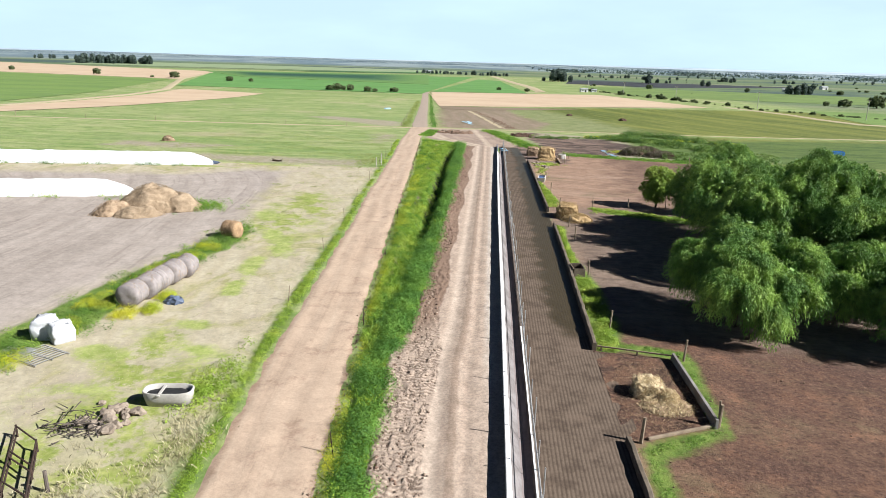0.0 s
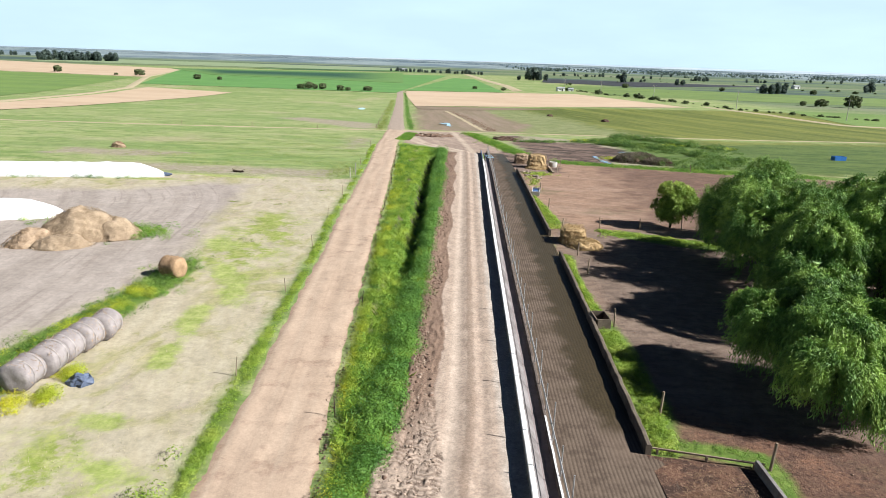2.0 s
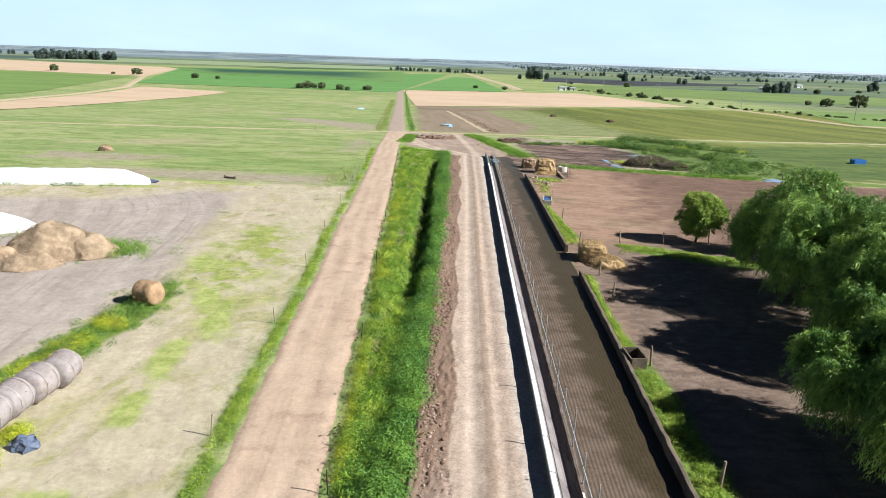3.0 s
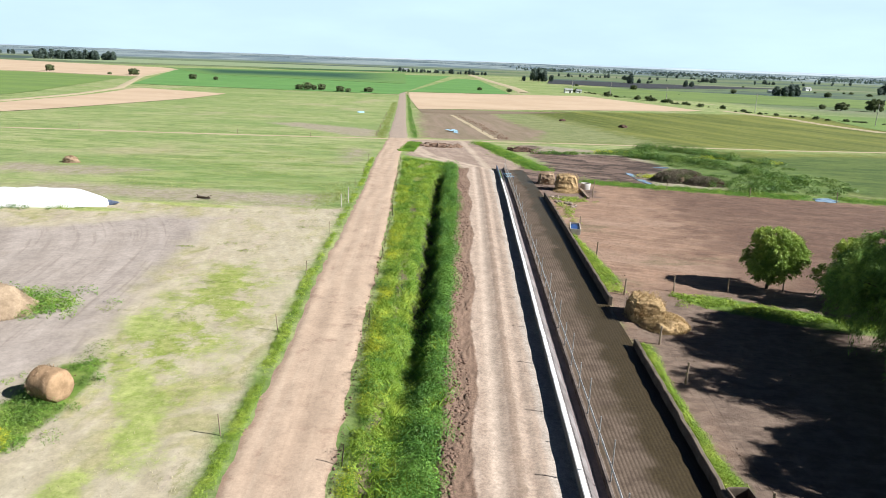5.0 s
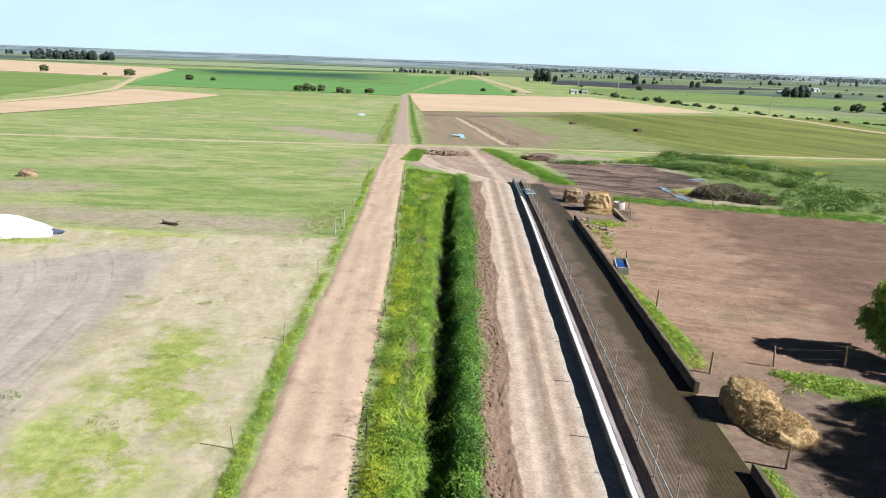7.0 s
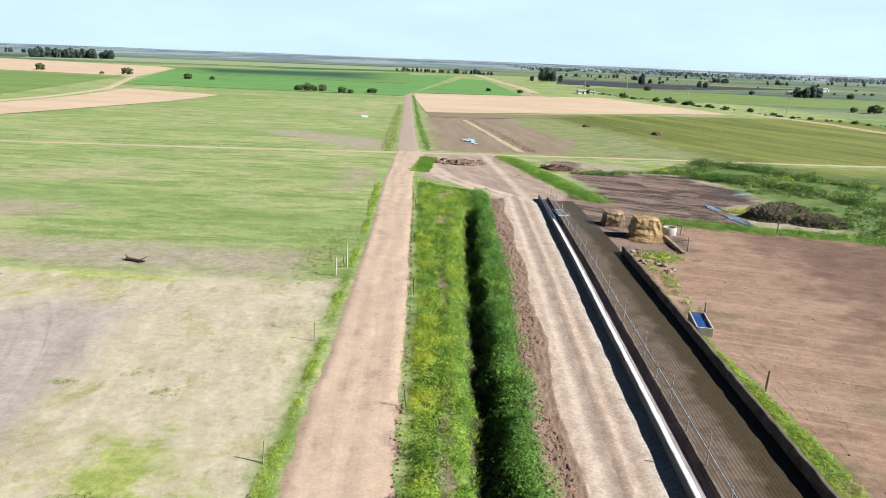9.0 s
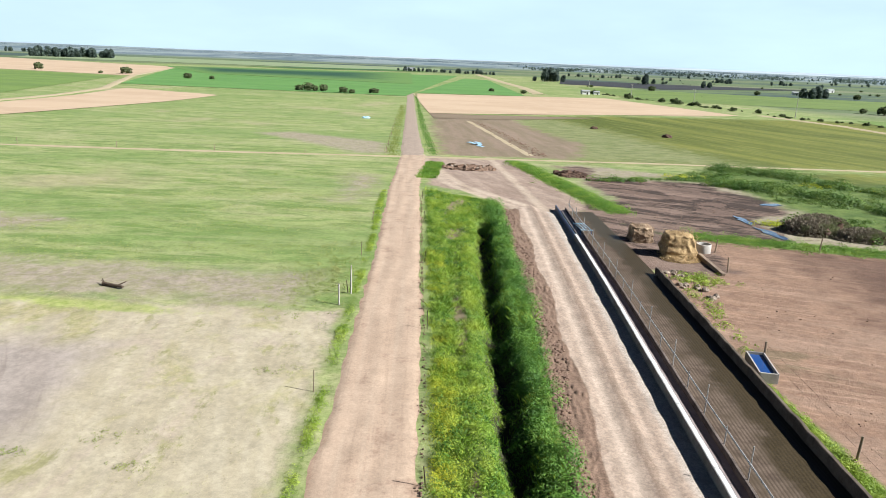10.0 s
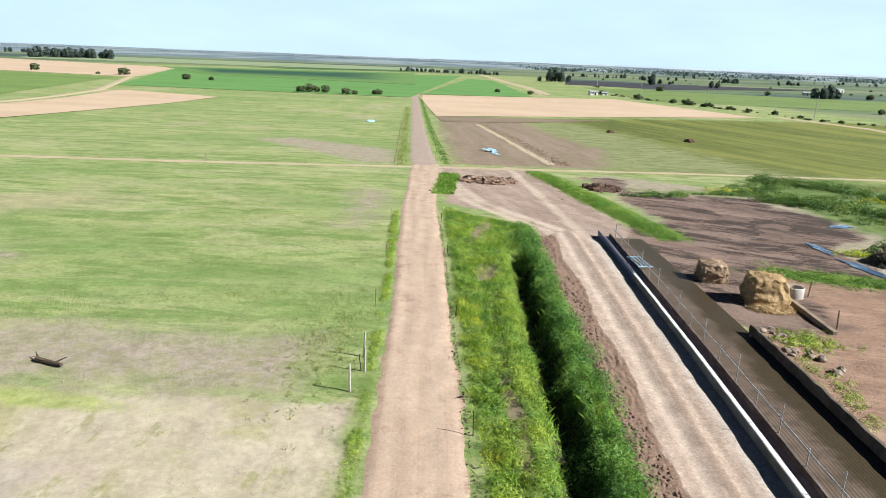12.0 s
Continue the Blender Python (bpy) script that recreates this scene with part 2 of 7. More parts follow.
    # soil darkened around the willows: tree shade put into the colour
    col = lay(col, "sd_tree_shade", 2.0, 9.0, (0.190, 0.138, 0.104), (0.120, 0.084, 0.063), m.noise(1.4, 6, 0.72, (0.7, 1.4, 1), 0.4))
    col = lay(col, "sd_red", 1.5, 6.0, (0.142, 0.080, 0.051), (0.078, 0.042, 0.027), m.noise(1.5, 7, 0.78))
    red_in = mask("sd_red", 1.5, 6.0)
    col = dab(col, red_in, m.noise(0.3, 5, 0.7), 0.50, 0.64, 0.6, (0.165, 0.118, 0.066))
    col = dab(col, red_in, m.noise(0.45, 7, 0.8), 0.50, 0.62, 0.7, (0.205, 0.105, 0.060))
    # a dark tone grows with x over the red soil
    col = dab(col, red_in, m.math("ADD", m.math("MULTIPLY", sep.outputs["X"], 0.05), m.math("MULTIPLY", m.noise(0.14, 6, 0.7), 1.8)), 1.3, 2.0, 0.75, (0.062, 0.032, 0.026))
    crumb = m.noise(5.0, 6, 0.85)
    col = dab(col, red_in, crumb, 0.54, 0.61, 0.65, (0.215, 0.128, 0.084))
    col = dab(col, red_in, crumb, 0.47, 0.40, 0.8, (0.040, 0.021, 0.014))
    # churned mud
    mud_n = m.noise(0.17, 8, 0.74, None, 0.9, m.along(0.85, -0.5, 1.5, 0.6))
    mud_in = mask("sd_mud", 0.8, 9.0)
    col = lay(col, "sd_mud", 0.8, 9.0, (0.042, 0.028, 0.021), (0.125, 0.084, 0.064), m.step(mud_n, 0.46, 0.54))
    col = dab(col, mud_in, m.noise(0.22, 7, 0.74, None, 0.9, m.along(0.9, -0.4, 1.5, 0.4)), 0.50, 0.60, 0.75, (0.205, 0.144, 0.112))
    plaza_n = m.noise(0.5, 6, 0.7, None, 0.5, m.along(-0.35, 1, 1.3, 0.3))
    col = lay(col, "sd_plaza", 0.5, 3.0, (0.300, 0.228, 0.178), (0.222, 0.162, 0.125), plaza_n)
    col = lay(col, "sd_pale", 0.4, 1.1, (0.420, 0.340, 0.262), (0.350, 0.275, 0.208), plaza_n)
    col = lay(col, "sd_scrub", 1.5, 8.0, (0.050, 0.092, 0.018), (0.115, 0.160, 0.038), m.noise(0.4, 6, 0.75))
    col = lay(col, "sd_lush", 0.25, 1.6, (0.075, 0.130, 0.018), (0.135, 0.185, 0.036), tuftn)
    col = lay(col, "sd_gap", 0.12, 0.9, (0.230, 0.180, 0.118), (0.145, 0.125, 0.060), tuftn)
    col = lay(col, "sd_ditch", 0.1, 0.4, (0.028, 0.032, 0.013), (0.042, 0.038, 0.022), tuftn)
    col = m.mix(m.step(speck, 0.56, 0.74, 0, 0.25), col, (0.09, 0.07, 0.046))
    relief = m.math("ADD", m.math("MULTIPLY", n_mid, 0.4), m.math("ADD", m.math("MULTIPLY", n_fine, 0.35), m.math("MULTIPLY", speck, 0.25)))
    relief = m.math("MULTIPLY", relief, m.math("SUBTRACT", 1.0, m.math("MULTIPLY", m.math("MAXIMUM", dry_in, yard_in), 0.9)))
    relief = m.math("ADD", relief, m.math("MULTIPLY", earth_in, m.math("MULTIPLY", m.noise(2.2, 7, 0.8), 0.9)))
    col = m.grain(m.grain(col, 2.8, 0.86, 1.09), 0.5, 0.88, 1.09)
    return m.done(col, 0.95, 0, relief, 0.13, 0.7)


def road_material(name="dirt_road", worn=0.0):
    m = Mat(name)
    a, b, c = m.noise(0.5, 5, 0.65, (1, 0.35, 1)), m.noise(2.2, 5, 0.7), m.noise(14, 5, 0.75)
    col = m.mix(m.step(a, 0.35, 0.66), (0.385, 0.288, 0.210), (0.340, 0.250, 0.180))
    col = m.mix(m.step(b, 0.58, 0.74, 0, 0.4), col, (0.250, 0.170, 0.120))
    spots = m.noise(0.6, 5, 0.68)
    col = m.mix(m.step(spots, 0.54, 0.68, 0, 0.6), col, (0.225, 0.148, 0.106))
    col = m.mix(m.step(c, 0.58, 0.72, 0, 0.4), col, (0.249, 0.183, 0.141))
    tyre = m.noise(1.0, 4, 0.6, None, 0.3, m.along(-0.095, 1, 2.4, 0.05))
    col = m.mix(m.step(tyre, 0.52, 0.68, 0, 0.3), col, (0.40, 0.315, 0.235))
    col = m.mix(m.step(tyre, 0.44, 0.34, 0, 0.25), col, (0.235, 0.165, 0.115))
    edge = m.math("ADD", m.attr("edge"), m.math("MULTIPLY", m.math("SUBTRACT", b, 0.5), 0.5))
    col = m.mix(m.step(edge, 0.76, 1.0, 0, 0.6), col, (0.235, 0.148, 0.098))
    if worn:
        col = m.mix(worn, col, m.mix(m.step(b, 0.4, 0.6), (0.225, 0.180, 0.146), (0.270, 0.220, 0.180)))
    col = m.grain(m.grain(col, 8.0, 0.88, 1.09), 0.8, 0.90, 1.07)
    return m.done(col, 0.95, 0, m.math("ADD", m.math("MULTIPLY", b, 0.7), m.math("MULTIPLY", c, 0.3)), 0.05, 0.6)


def gravel_material():
    m = Mat("gravel_road")
    b, c = m.noise(2.6, 6, 0.72, (1, 0.35, 1)), m.noise(22, 5, 0.8)
    line_n = m.noise(1.0, 5, 0.65, (2.6, 0.06, 1))
    off = m.math("SUBTRACT", b, 0.5)
    col = m.mix(m.step(b, 0.38, 0.64), (0.350, 0.272, 0.212), (0.295, 0.222, 0.170))
    col = m.mix(m.step(line_n, 0.46, 0.66, 0, 0.4), col, (0.33, 0.262, 0.202))
    rut = m.math("ADD", m.attr("rut"), m.math("MULTIPLY", off, 0.55))
    col = m.mix(m.step(rut, 0.2, 0.95), col, (0.380, 0.302, 0.238))
    ridge = m.math("ADD", m.attr("ridge"), m.math("MULTIPLY", off, 0.9))
    col = m.mix(m.step(ridge, 0.35, 0.9, 0, 0.5), col, m.mix(m.step(c, 0.42, 0.58), (0.225, 0.158, 0.112), (0.125, 0.085, 0.060)))
    apron = m.math("ADD", m.attr("apron"), m.math("MULTIPLY", off, 0.5))
    col = m.mix(m.step(apron, 0.35, 0.85), col, m.mix(m.step(c, 0.4, 0.62), (0.425, 0.370, 0.315), (0.335, 0.280, 0.230)))
    clod = m.math("ADD", m.attr("clod"), m.math("MULTIPLY", off, 1.0))
    broken = m.step(clod, 0.35, 0.7)
    crumbs = m.mix(m.step(c, 0.4, 0.6), (0.240, 0.162, 0.115), (0.110, 0.070, 0.049))
    # tyre treads pressed into the dried mud
    sep = m.t.nodes.new("ShaderNodeSeparateXYZ")
    m.t.links.new(m.co, sep.inputs[0])
    bent = m.math("MULTIPLY", m.math("ABSOLUTE", m.math("SINE", m.math("MULTIPLY", sep.outputs["X"], 4.2))), 3.2)
    tread = m.math("SINE", m.math("ADD", m.math("ADD", m.math("MULTIPLY", sep.outputs["Y"], 23.0), bent), m.math("MULTIPLY", m.noise(1.2, 3), 5.0)))
    tread = m.math("MULTIPLY", tread, m.step(m.noise(0.7, 3), 0.42, 0.56))
    hole = m.step(m.noise(3.4, 6, 0.75, (1.3, 0.7, 1)), 0.52, 0.62, 0, 0.85)
    dried = m.mix(m.step(tread, -0.3, 0.7, 0, 0.6), (0.345, 0.268, 0.208), (0.165, 0.115, 0.084))
    dried = m.mix(hole, dried, (0.110, 0.074, 0.054))
    col = m.mix(broken, col, m.mix(m.attr("dry"), crumbs, dried))
    col = m.mix(m.step(c, 0.60, 0.74, 0, 0.35), col, (0.165, 0.125, 0.092))
    col = m.grain(m.grain(col, 7.0, 0.76, 1.18), 1.0, 0.86, 1.10)
    pressed = m.math("MULTIPLY", m.math("MULTIPLY", broken, m.attr("dry")), m.math("SUBTRACT", m.math("MULTIPLY", tread, -0.5), hole))
    return m.done(col, 0.95, 0, m.math("ADD", m.math("ADD", m.math("MULTIPLY", b, 0.6), m.math("MULTIPLY", c, 0.4)), pressed), 0.05, 0.6)


def alley_material():
    m = Mat("grooved_concrete")
    n, f = m.noise(0.45, 5, 0.65), m.noise(13.0, 6, 0.8)
    sep = m.t.nodes.new("ShaderNodeSeparateXYZ")
    m.t.links.new(m.along(-0.0225, 1, 6.2832 / 0.15, 1.0), sep.inputs[0])
    wobble = m.math("MULTIPLY", m.noise(0.4, 2), 1.5)
    g = m.math("SINE", m.math("ADD", sep.outputs["X"], wobble))
    col = m.mix(m.step(f, 0.30, 0.72), (0.100, 0.073, 0.054), (0.150, 0.112, 0.083))
    col = m.mix(m.step(m.noise(1.1, 6, 0.72), 0.46, 0.62, 0, 0.6), col, (0.052, 0.036, 0.026))
    col = m.mix(m.math("MULTIPLY", m.step(g, -0.3, 0.7, 0, 0.55), m.step(m.noise(0.8, 4, 0.6), 0.30, 0.50, 0.4, 1.0)), col, (0.040, 0.028, 0.020))
    col = m.mix(m.step(n, 0.52, 0.66, 0, 0.5), col, (0.135, 0.098, 0.072))
    wet = m.math("ADD", m.attr("wet"), m.math("MULTIPLY", m.math("SUBTRACT", n, 0.5), 1.4))
    wetf = m.step(wet, 0.25, 0.75)
    col = m.mix(m.math("MULTIPLY", wetf, 0.88), col, m.mix(m.step(f, 0.4, 0.6), (0.050, 0.038, 0.018), (0.024, 0.018, 0.009)))
    rough = m.step(wetf, 0, 1, 0.9, 0.45)
    relief = m.math("SUBTRACT", m.math("MULTIPLY", f, 0.25), m.math("MULTIPLY", g, 0.25))
    return m.done(col, rough, 0, relief, 0.015, 0.45, Specular_IOR_Level=0.15)


def field_material(name, a, b, c, rows=0.0, rim=None):
    m = Mat(name)
    n1, n2, n3 = m.noise(0.02, 4, 0.6, (1, 2.5, 1)), m.noise(0.15, 5, 0.7), m.noise(1.2, 4, 0.75)
    col = m.mix(m.step(n1, 0.38, 0.64), a, b)
    col = m.mix(m.step(n2, 0.5, 0.72, 0, 0.6), col, c)
    if rows:
        col = m.mix(m.math("MULTIPLY", m.wave(rows, "Y", 2.5), 0.35), col, c)
    if rim:
        col = m.mix(m.step(m.math("ADD", m.attr("inner"), m.math("MULTIPLY", m.math("SUBTRACT", n1, 0.5), 0.5)), 0.02, 0.75), rim, col)
    return m.done(col, 0.95, 0, m.math("ADD", m.math("MULTIPLY", n2, 0.5), m.math("MULTIPLY", n3, 0.5)), 0.25, 0.6)


M_GROUND, M_ROAD, M_GRAVEL, M_ALLEY = ground_material(), road_material(), gravel_material(), alley_material()
M_ROADFAR = road_material("far_dirt_road", 0.75)
M_STUBBLE = field_material("stubble_field", (0.415, 0.311, 0.212), (0.373, 0.274, 0.183), (0.457, 0.357, 0.249))
M_CROP = field_material("green_crop", (0.078, 0.180, 0.044), (0.095, 0.205, 0.052), (0.125, 0.215, 0.064))
# a cloud's shadow as crop colour; rim fades its edge into the lit crop
M_CROP_SHADOW = field_material("crop_cloud_shadow", (0.012, 0.050, 0.028), (0.018, 0.062, 0.032), (0.026, 0.078, 0.036), rim=(0.095, 0.178, 0.046))
M_LIME = field_material("lime_pasture", (0.125, 0.190, 0.045), (0.100, 0.160, 0.040), (0.150, 0.200, 0.064))
M_TILTH = field_material("tilled_field", (0.178, 0.133, 0.091), (0.137, 0.104, 0.066), (0.108, 0.108, 0.046))
M_PLOUGH = field_material("ploughed_field", (0.025, 0.028, 0.033), (0.033, 0.035, 0.037), (0.042, 0.042, 0.042))
M_TRACK = plain("farm_track", (0.365, 0.299, 0.199), (0.299, 0.249, 0.149), 0.3, 3.0, 0.95, 0.03)
M_CONCRETE = plain("old_concrete", (0.415, 0.394, 0.357), (0.299, 0.278, 0.249), 1.2, 14, 0.9, 0.01)
M_WHITEWALL = plain("limewashed_concrete", (0.697, 0.689, 0.664), (0.548, 0.531, 0.498), 0.9, 12, 0.8, 0.008)
M_BUNKFLOOR = plain("bunk_floor", (0.224, 0.187, 0.178), (0.158, 0.129, 0.124), 0.7, 9, 0.7, 0.01)
M_KERB = plain("dirty_kerb_concrete", (0.141, 0.112, 0.083), (0.071, 0.055, 0.04), 1.4, 10, 0.9, 0.02)
M_GALV = plain("galvanised_steel", (0.40, 0.395, 0.385), (0.25, 0.24, 0.23), 2, 25, 0.55, 0.002, 0.5)
M_WOOD = plain("weathered_wood", (0.266, 0.207, 0.149), (0.166, 0.124, 0.087), 2, 22, 0.9, 0.01)
M_RUST = plain("dark_rusty_steel", (0.071, 0.043, 0.032), (0.037, 0.027, 0.023), 3, 30, 0.75, 0.003, 0.3)
M_BAG = plain("white_plastic_film", (0.73, 0.73, 0.722), (0.664, 0.664, 0.656), 0.5, 3, 0.38, 0.015)
M_SACK = plain("white_woven_sack", (0.548, 0.548, 0.556), (0.448, 0.448, 0.465), 2, 14, 0.6, 0.02)
M_HAY = plain("yellow_hay", (0.43, 0.305, 0.155), (0.235, 0.155, 0.076), 1.6, 13, 0.95, 0.09)
M_OLDHAY = plain("brown_old_hay", (0.365, 0.268, 0.178), (0.205, 0.142, 0.090), 1.4, 12, 0.95, 0.09)
M_BALE = plain("grey_weathered_bale", (0.265, 0.235, 0.226), (0.178, 0.154, 0.146), 2.2, 18, 0.9, 0.03)
M_NET = plain("bale_net", (0.36, 0.32, 0.30), (0.28, 0.245, 0.225), 2.2, 18, 0.8, 0.02)
M_TAN_BALE = plain("tan_straw_bale", (0.332, 0.22, 0.129), (0.203, 0.129, 0.071), 2.4, 20, 0.95, 0.04)
M_DUNG = plain("dark_trampled_soil", (0.108, 0.064, 0.042), (0.054, 0.033, 0.023), 1.5, 9, 0.9, 0.06)
M_STONE = plain("pale_stone", (0.274, 0.224, 0.174), (0.158, 0.12, 0.091), 2, 15, 0.9, 0.03)
M_CLOD = plain("earth_clod", (0.191, 0.124, 0.09), (0.1, 0.062, 0.044), 2, 15, 0.95, 0.03)
M_DRYCLOD = plain("dry_clod", (0.330, 0.255, 0.196), (0.180, 0.130, 0.096), 2, 15, 0.95, 0.03)
M_FIELDCLOD = plain("field_clod", (0.200, 0.132, 0.092), (0.120, 0.076, 0.052), 2, 15, 0.95, 0.03)
M_BLUE = plain("blue_plastic", (0.046, 0.183, 0.498), (0.033, 0.133, 0.39), 2, 20, 0.45, 0.004)
M_PALEBLUE = plain("pale_blue_sheet", (0.349, 0.515, 0.614), (0.249, 0.432, 0.564), 1.5, 9, 0.5, 0.01)
M_NAVY = plain("navy_painted_steel", (0.042, 0.075, 0.158), (0.029, 0.05, 0.108), 2, 20, 0.5, 0.003)
M_TARP = plain("slate_blue_tarpaulin", (0.108, 0.133, 0.191), (0.066, 0.083, 0.124), 3, 12, 0.55, 0.02)
M_PAINT = plain("white_wall_paint", (0.647, 0.647, 0.631), (0.564, 0.564, 0.548), 0.4, 3, 0.7, 0.005)
M_ROOF = plain("grey_metal_roof", (0.373, 0.382, 0.39), (0.299, 0.307, 0.315), 0.4, 4, 0.5, 0.01, 0.3)
M_DARK = plain("dark_opening", (0.017, 0.017, 0.018), (0.025, 0.025, 0.025), 1, 8, 0.6, 0.002)
M_BARK = plain("bark", (0.087, 0.062, 0.042), (0.05, 0.037, 0.027), 2, 14, 0.95, 0.03)
M_TWIG = plain("grey_dead_twigs", (0.129, 0.104, 0.087), (0.066, 0.054, 0.046), 2, 14, 0.95, 0.02)
M_WILLOW = leafy("willow_leaves", (0.040, 0.105, 0.020), (0.148, 0.275, 0.050), (0.275, 0.410, 0.078), 0.6, 0.15)
M_TREE = leafy("tree_leaves", (0.120, 0.200, 0.030), (0.300, 0.410, 0.075), (0.40, 0.48, 0.10))
M_FARTREE = leafy("far_leaves", (0.058, 0.080, 0.034), (0.130, 0.160, 0.066), (0.150, 0.180, 0.078), 0.7, 0.35)
# farther woods get bluer, paler leaves: distance haze put into their colour
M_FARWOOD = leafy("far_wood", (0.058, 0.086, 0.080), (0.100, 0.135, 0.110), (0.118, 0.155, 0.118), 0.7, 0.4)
M_HAZEWOOD_MID = leafy("half_hazed_wood", (0.090, 0.128, 0.138), (0.125, 0.165, 0.170), (0.140, 0.180, 0.176), 0.9, 0.4)
M_HAZEWOOD = leafy("hazed_wood", (0.205, 0.255, 0.275), (0.245, 0.300, 0.315), (0.265, 0.315, 0.320), 0.9, 0.5)
M_GRASS = leafy("lush_grass", (0.115, 0.215, 0.020), (0.255, 0.395, 0.046), (0.360, 0.450, 0.060), 0.55, 0.32)
M_BANK = leafy("bank_grass", (0.065, 0.160, 0.018), (0.165, 0.300, 0.036), (0.235, 0.345, 0.050))
M_WEED = leafy("dark_weeds", (0.040, 0.112, 0.018), (0.112, 0.238, 0.034), (0.150, 0.280, 0.042))
M_YELLOW = leafy("yellow_blossom", (0.34, 0.38, 0.02), (0.62, 0.55, 0.03), (0.46, 0.46, 0.025), 0.7)
M_STRAW = leafy("dry_grass", (0.340, 0.300, 0.180), (0.500, 0.450, 0.300), (0.400, 0.370, 0.210), 0.8)
M_PASTURE = leafy("pasture_grass", (0.150, 0.205, 0.040), (0.255, 0.300, 0.082), (0.32, 0.33, 0.125), 0.8)


def water_material(name="still_water", tone=(0.050, 0.085, 0.140)):
    m = Mat(name)
    return m.done(tone, 0.04, 0, m.noise(2.5, 2), 0.004, 0.2, Specular_IOR_Level=0.5)


M_WATER = water_material()
M_BLUEWATER = water_material("water_over_blue", (0.020, 0.060, 0.190))


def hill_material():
    m = Mat("hazed_hills")
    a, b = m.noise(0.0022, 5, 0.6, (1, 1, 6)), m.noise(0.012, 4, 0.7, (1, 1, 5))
    # the blue-grey is distance haze, brightened into the hills' base colour
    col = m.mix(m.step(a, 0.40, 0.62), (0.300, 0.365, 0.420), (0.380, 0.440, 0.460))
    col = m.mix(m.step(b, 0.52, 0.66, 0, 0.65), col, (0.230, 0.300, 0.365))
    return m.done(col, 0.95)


M_HILL = hill_material()
M_PALEFIELD = field_material("pale_green_field", (0.175, 0.225, 0.120), (0.195, 0.235, 0.130), (0.150, 0.205, 0.105))
M_BUNKFACE = plain("grey_bunk_concrete", (0.235, 0.222, 0.210), (0.140, 0.126, 0.116), 0.8, 7, 0.9, 0.012)
M_SLOPE = plain("stained_whitewash", (0.205, 0.186, 0.182), (0.105, 0.090, 0.084), 0.5, 5, 0.85, 0.012)
M_INNER = plain("dark_brown_concrete", (0.155, 0.125, 0.105), (0.070, 0.054, 0.044), 1.1, 9, 0.85, 0.012)
M_SCRUB = leafy("scrub_leaves", (0.028, 0.078, 0.014), (0.105, 0.200, 0.032), (0.170, 0.255, 0.044))
M_TWIGS = leafy("dead_twigs", (0.105, 0.088, 0.062), (0.280, 0.235, 0.175), (0.150, 0.170, 0.072), 0.9, 0.35)
M_ROADGRASS = leafy("roadside_grass", (0.135, 0.225, 0.022), (0.275, 0.395, 0.045), (0.350, 0.430, 0.070))
M_BLOOM = leafy("lime_blossom", (0.280, 0.360, 0.030), (0.440, 0.480, 0.036), (0.530, 0.510, 0.034), 0.7, 0.32)
M_HAYPALE = plain("pale_hay", (0.58, 0.47, 0.30), (0.42, 0.32, 0.19), 2.2, 13, 0.95, 0.09)
M_DULL = field_material("dull_green_field", (0.122, 0.176, 0.045), (0.098, 0.146, 0.040), (0.150, 0.190, 0.060))
M_HERB = leafy("tall_herb_leaves", (0.050, 0.110, 0.020), (0.135, 0.220, 0.042), (0.190, 0.260, 0.062))


# ---- the lie of the land and the plan ----
def line(pairs):
    ys, xs = zip(*pairs)
    return lambda y: np.interp(y, ys, xs)


ROAD_R = line([(11, -3.7), (18.5, -4.1), (33, -5.8), (52, -7.5), (68, -8.9), (81, -9.9), (93, -11.2), (118, -13.6), (130, -14.9), (162, -16.9)])
ROAD_L = line([(11, -7.8), (18, -8.3), (29, -9.4), (37, -10.1), (56, -11.6), (65, -12.6), (79, -13.7), (93, -14.9), (103, -15.8), (125, -18.2), (162, -21.4)])
VEG_G = line([(0, -2.3), (18.7, -2.6), (20.4, -2.85), (22.4, -3.0), (26, -3.3), (29, -3.6), (31.5, -3.25), (34, -3.1), (40, -3.2), (60, -3.75), (81, -4.25), (93, -4.65), (118, -5.75), (125, -6.1)])
BUNK = line([(0, 2.3), (20, 1.9), (40, 1.45), (60, 0.97), (82, 0.52), (93, 0.35), (119.5, -0.2)])
KERB = line([(0, 6.9), (20, 6.5), (31.5, 6.15), (48, 5.95), (58, 5.75), (66, 5.45), (75, 5.15), (82, 4.95), (88, 4.8), (97, 4.55)])
DITCH_LINE = line([(0, -4.4), (35, -4.7), (60, -5.3), (69, -5.6), (93, -6.9), (112, -7.5)])


def DITCH(y):
    return DITCH_LINE(y) + 0.10 * np.sin(np.asarray(y) * 0.9) + 0.07 * np.sin(np.asarray(y) * 2.3 + 1) + 0.05 * np.sin(np.asarray(y) * 4.7)


GROUND_Z = line([(-200, 0), (80, 0), (105, -0.35), (118, -0.8), (157, -2), (210, -4), (300, -6), (700, -6), (9000, -6)])


def smooth(v, lo, hi):
    v = np.clip((v - lo) / (hi - lo), 0, 1)
    return v * v * (3 - 2 * v)


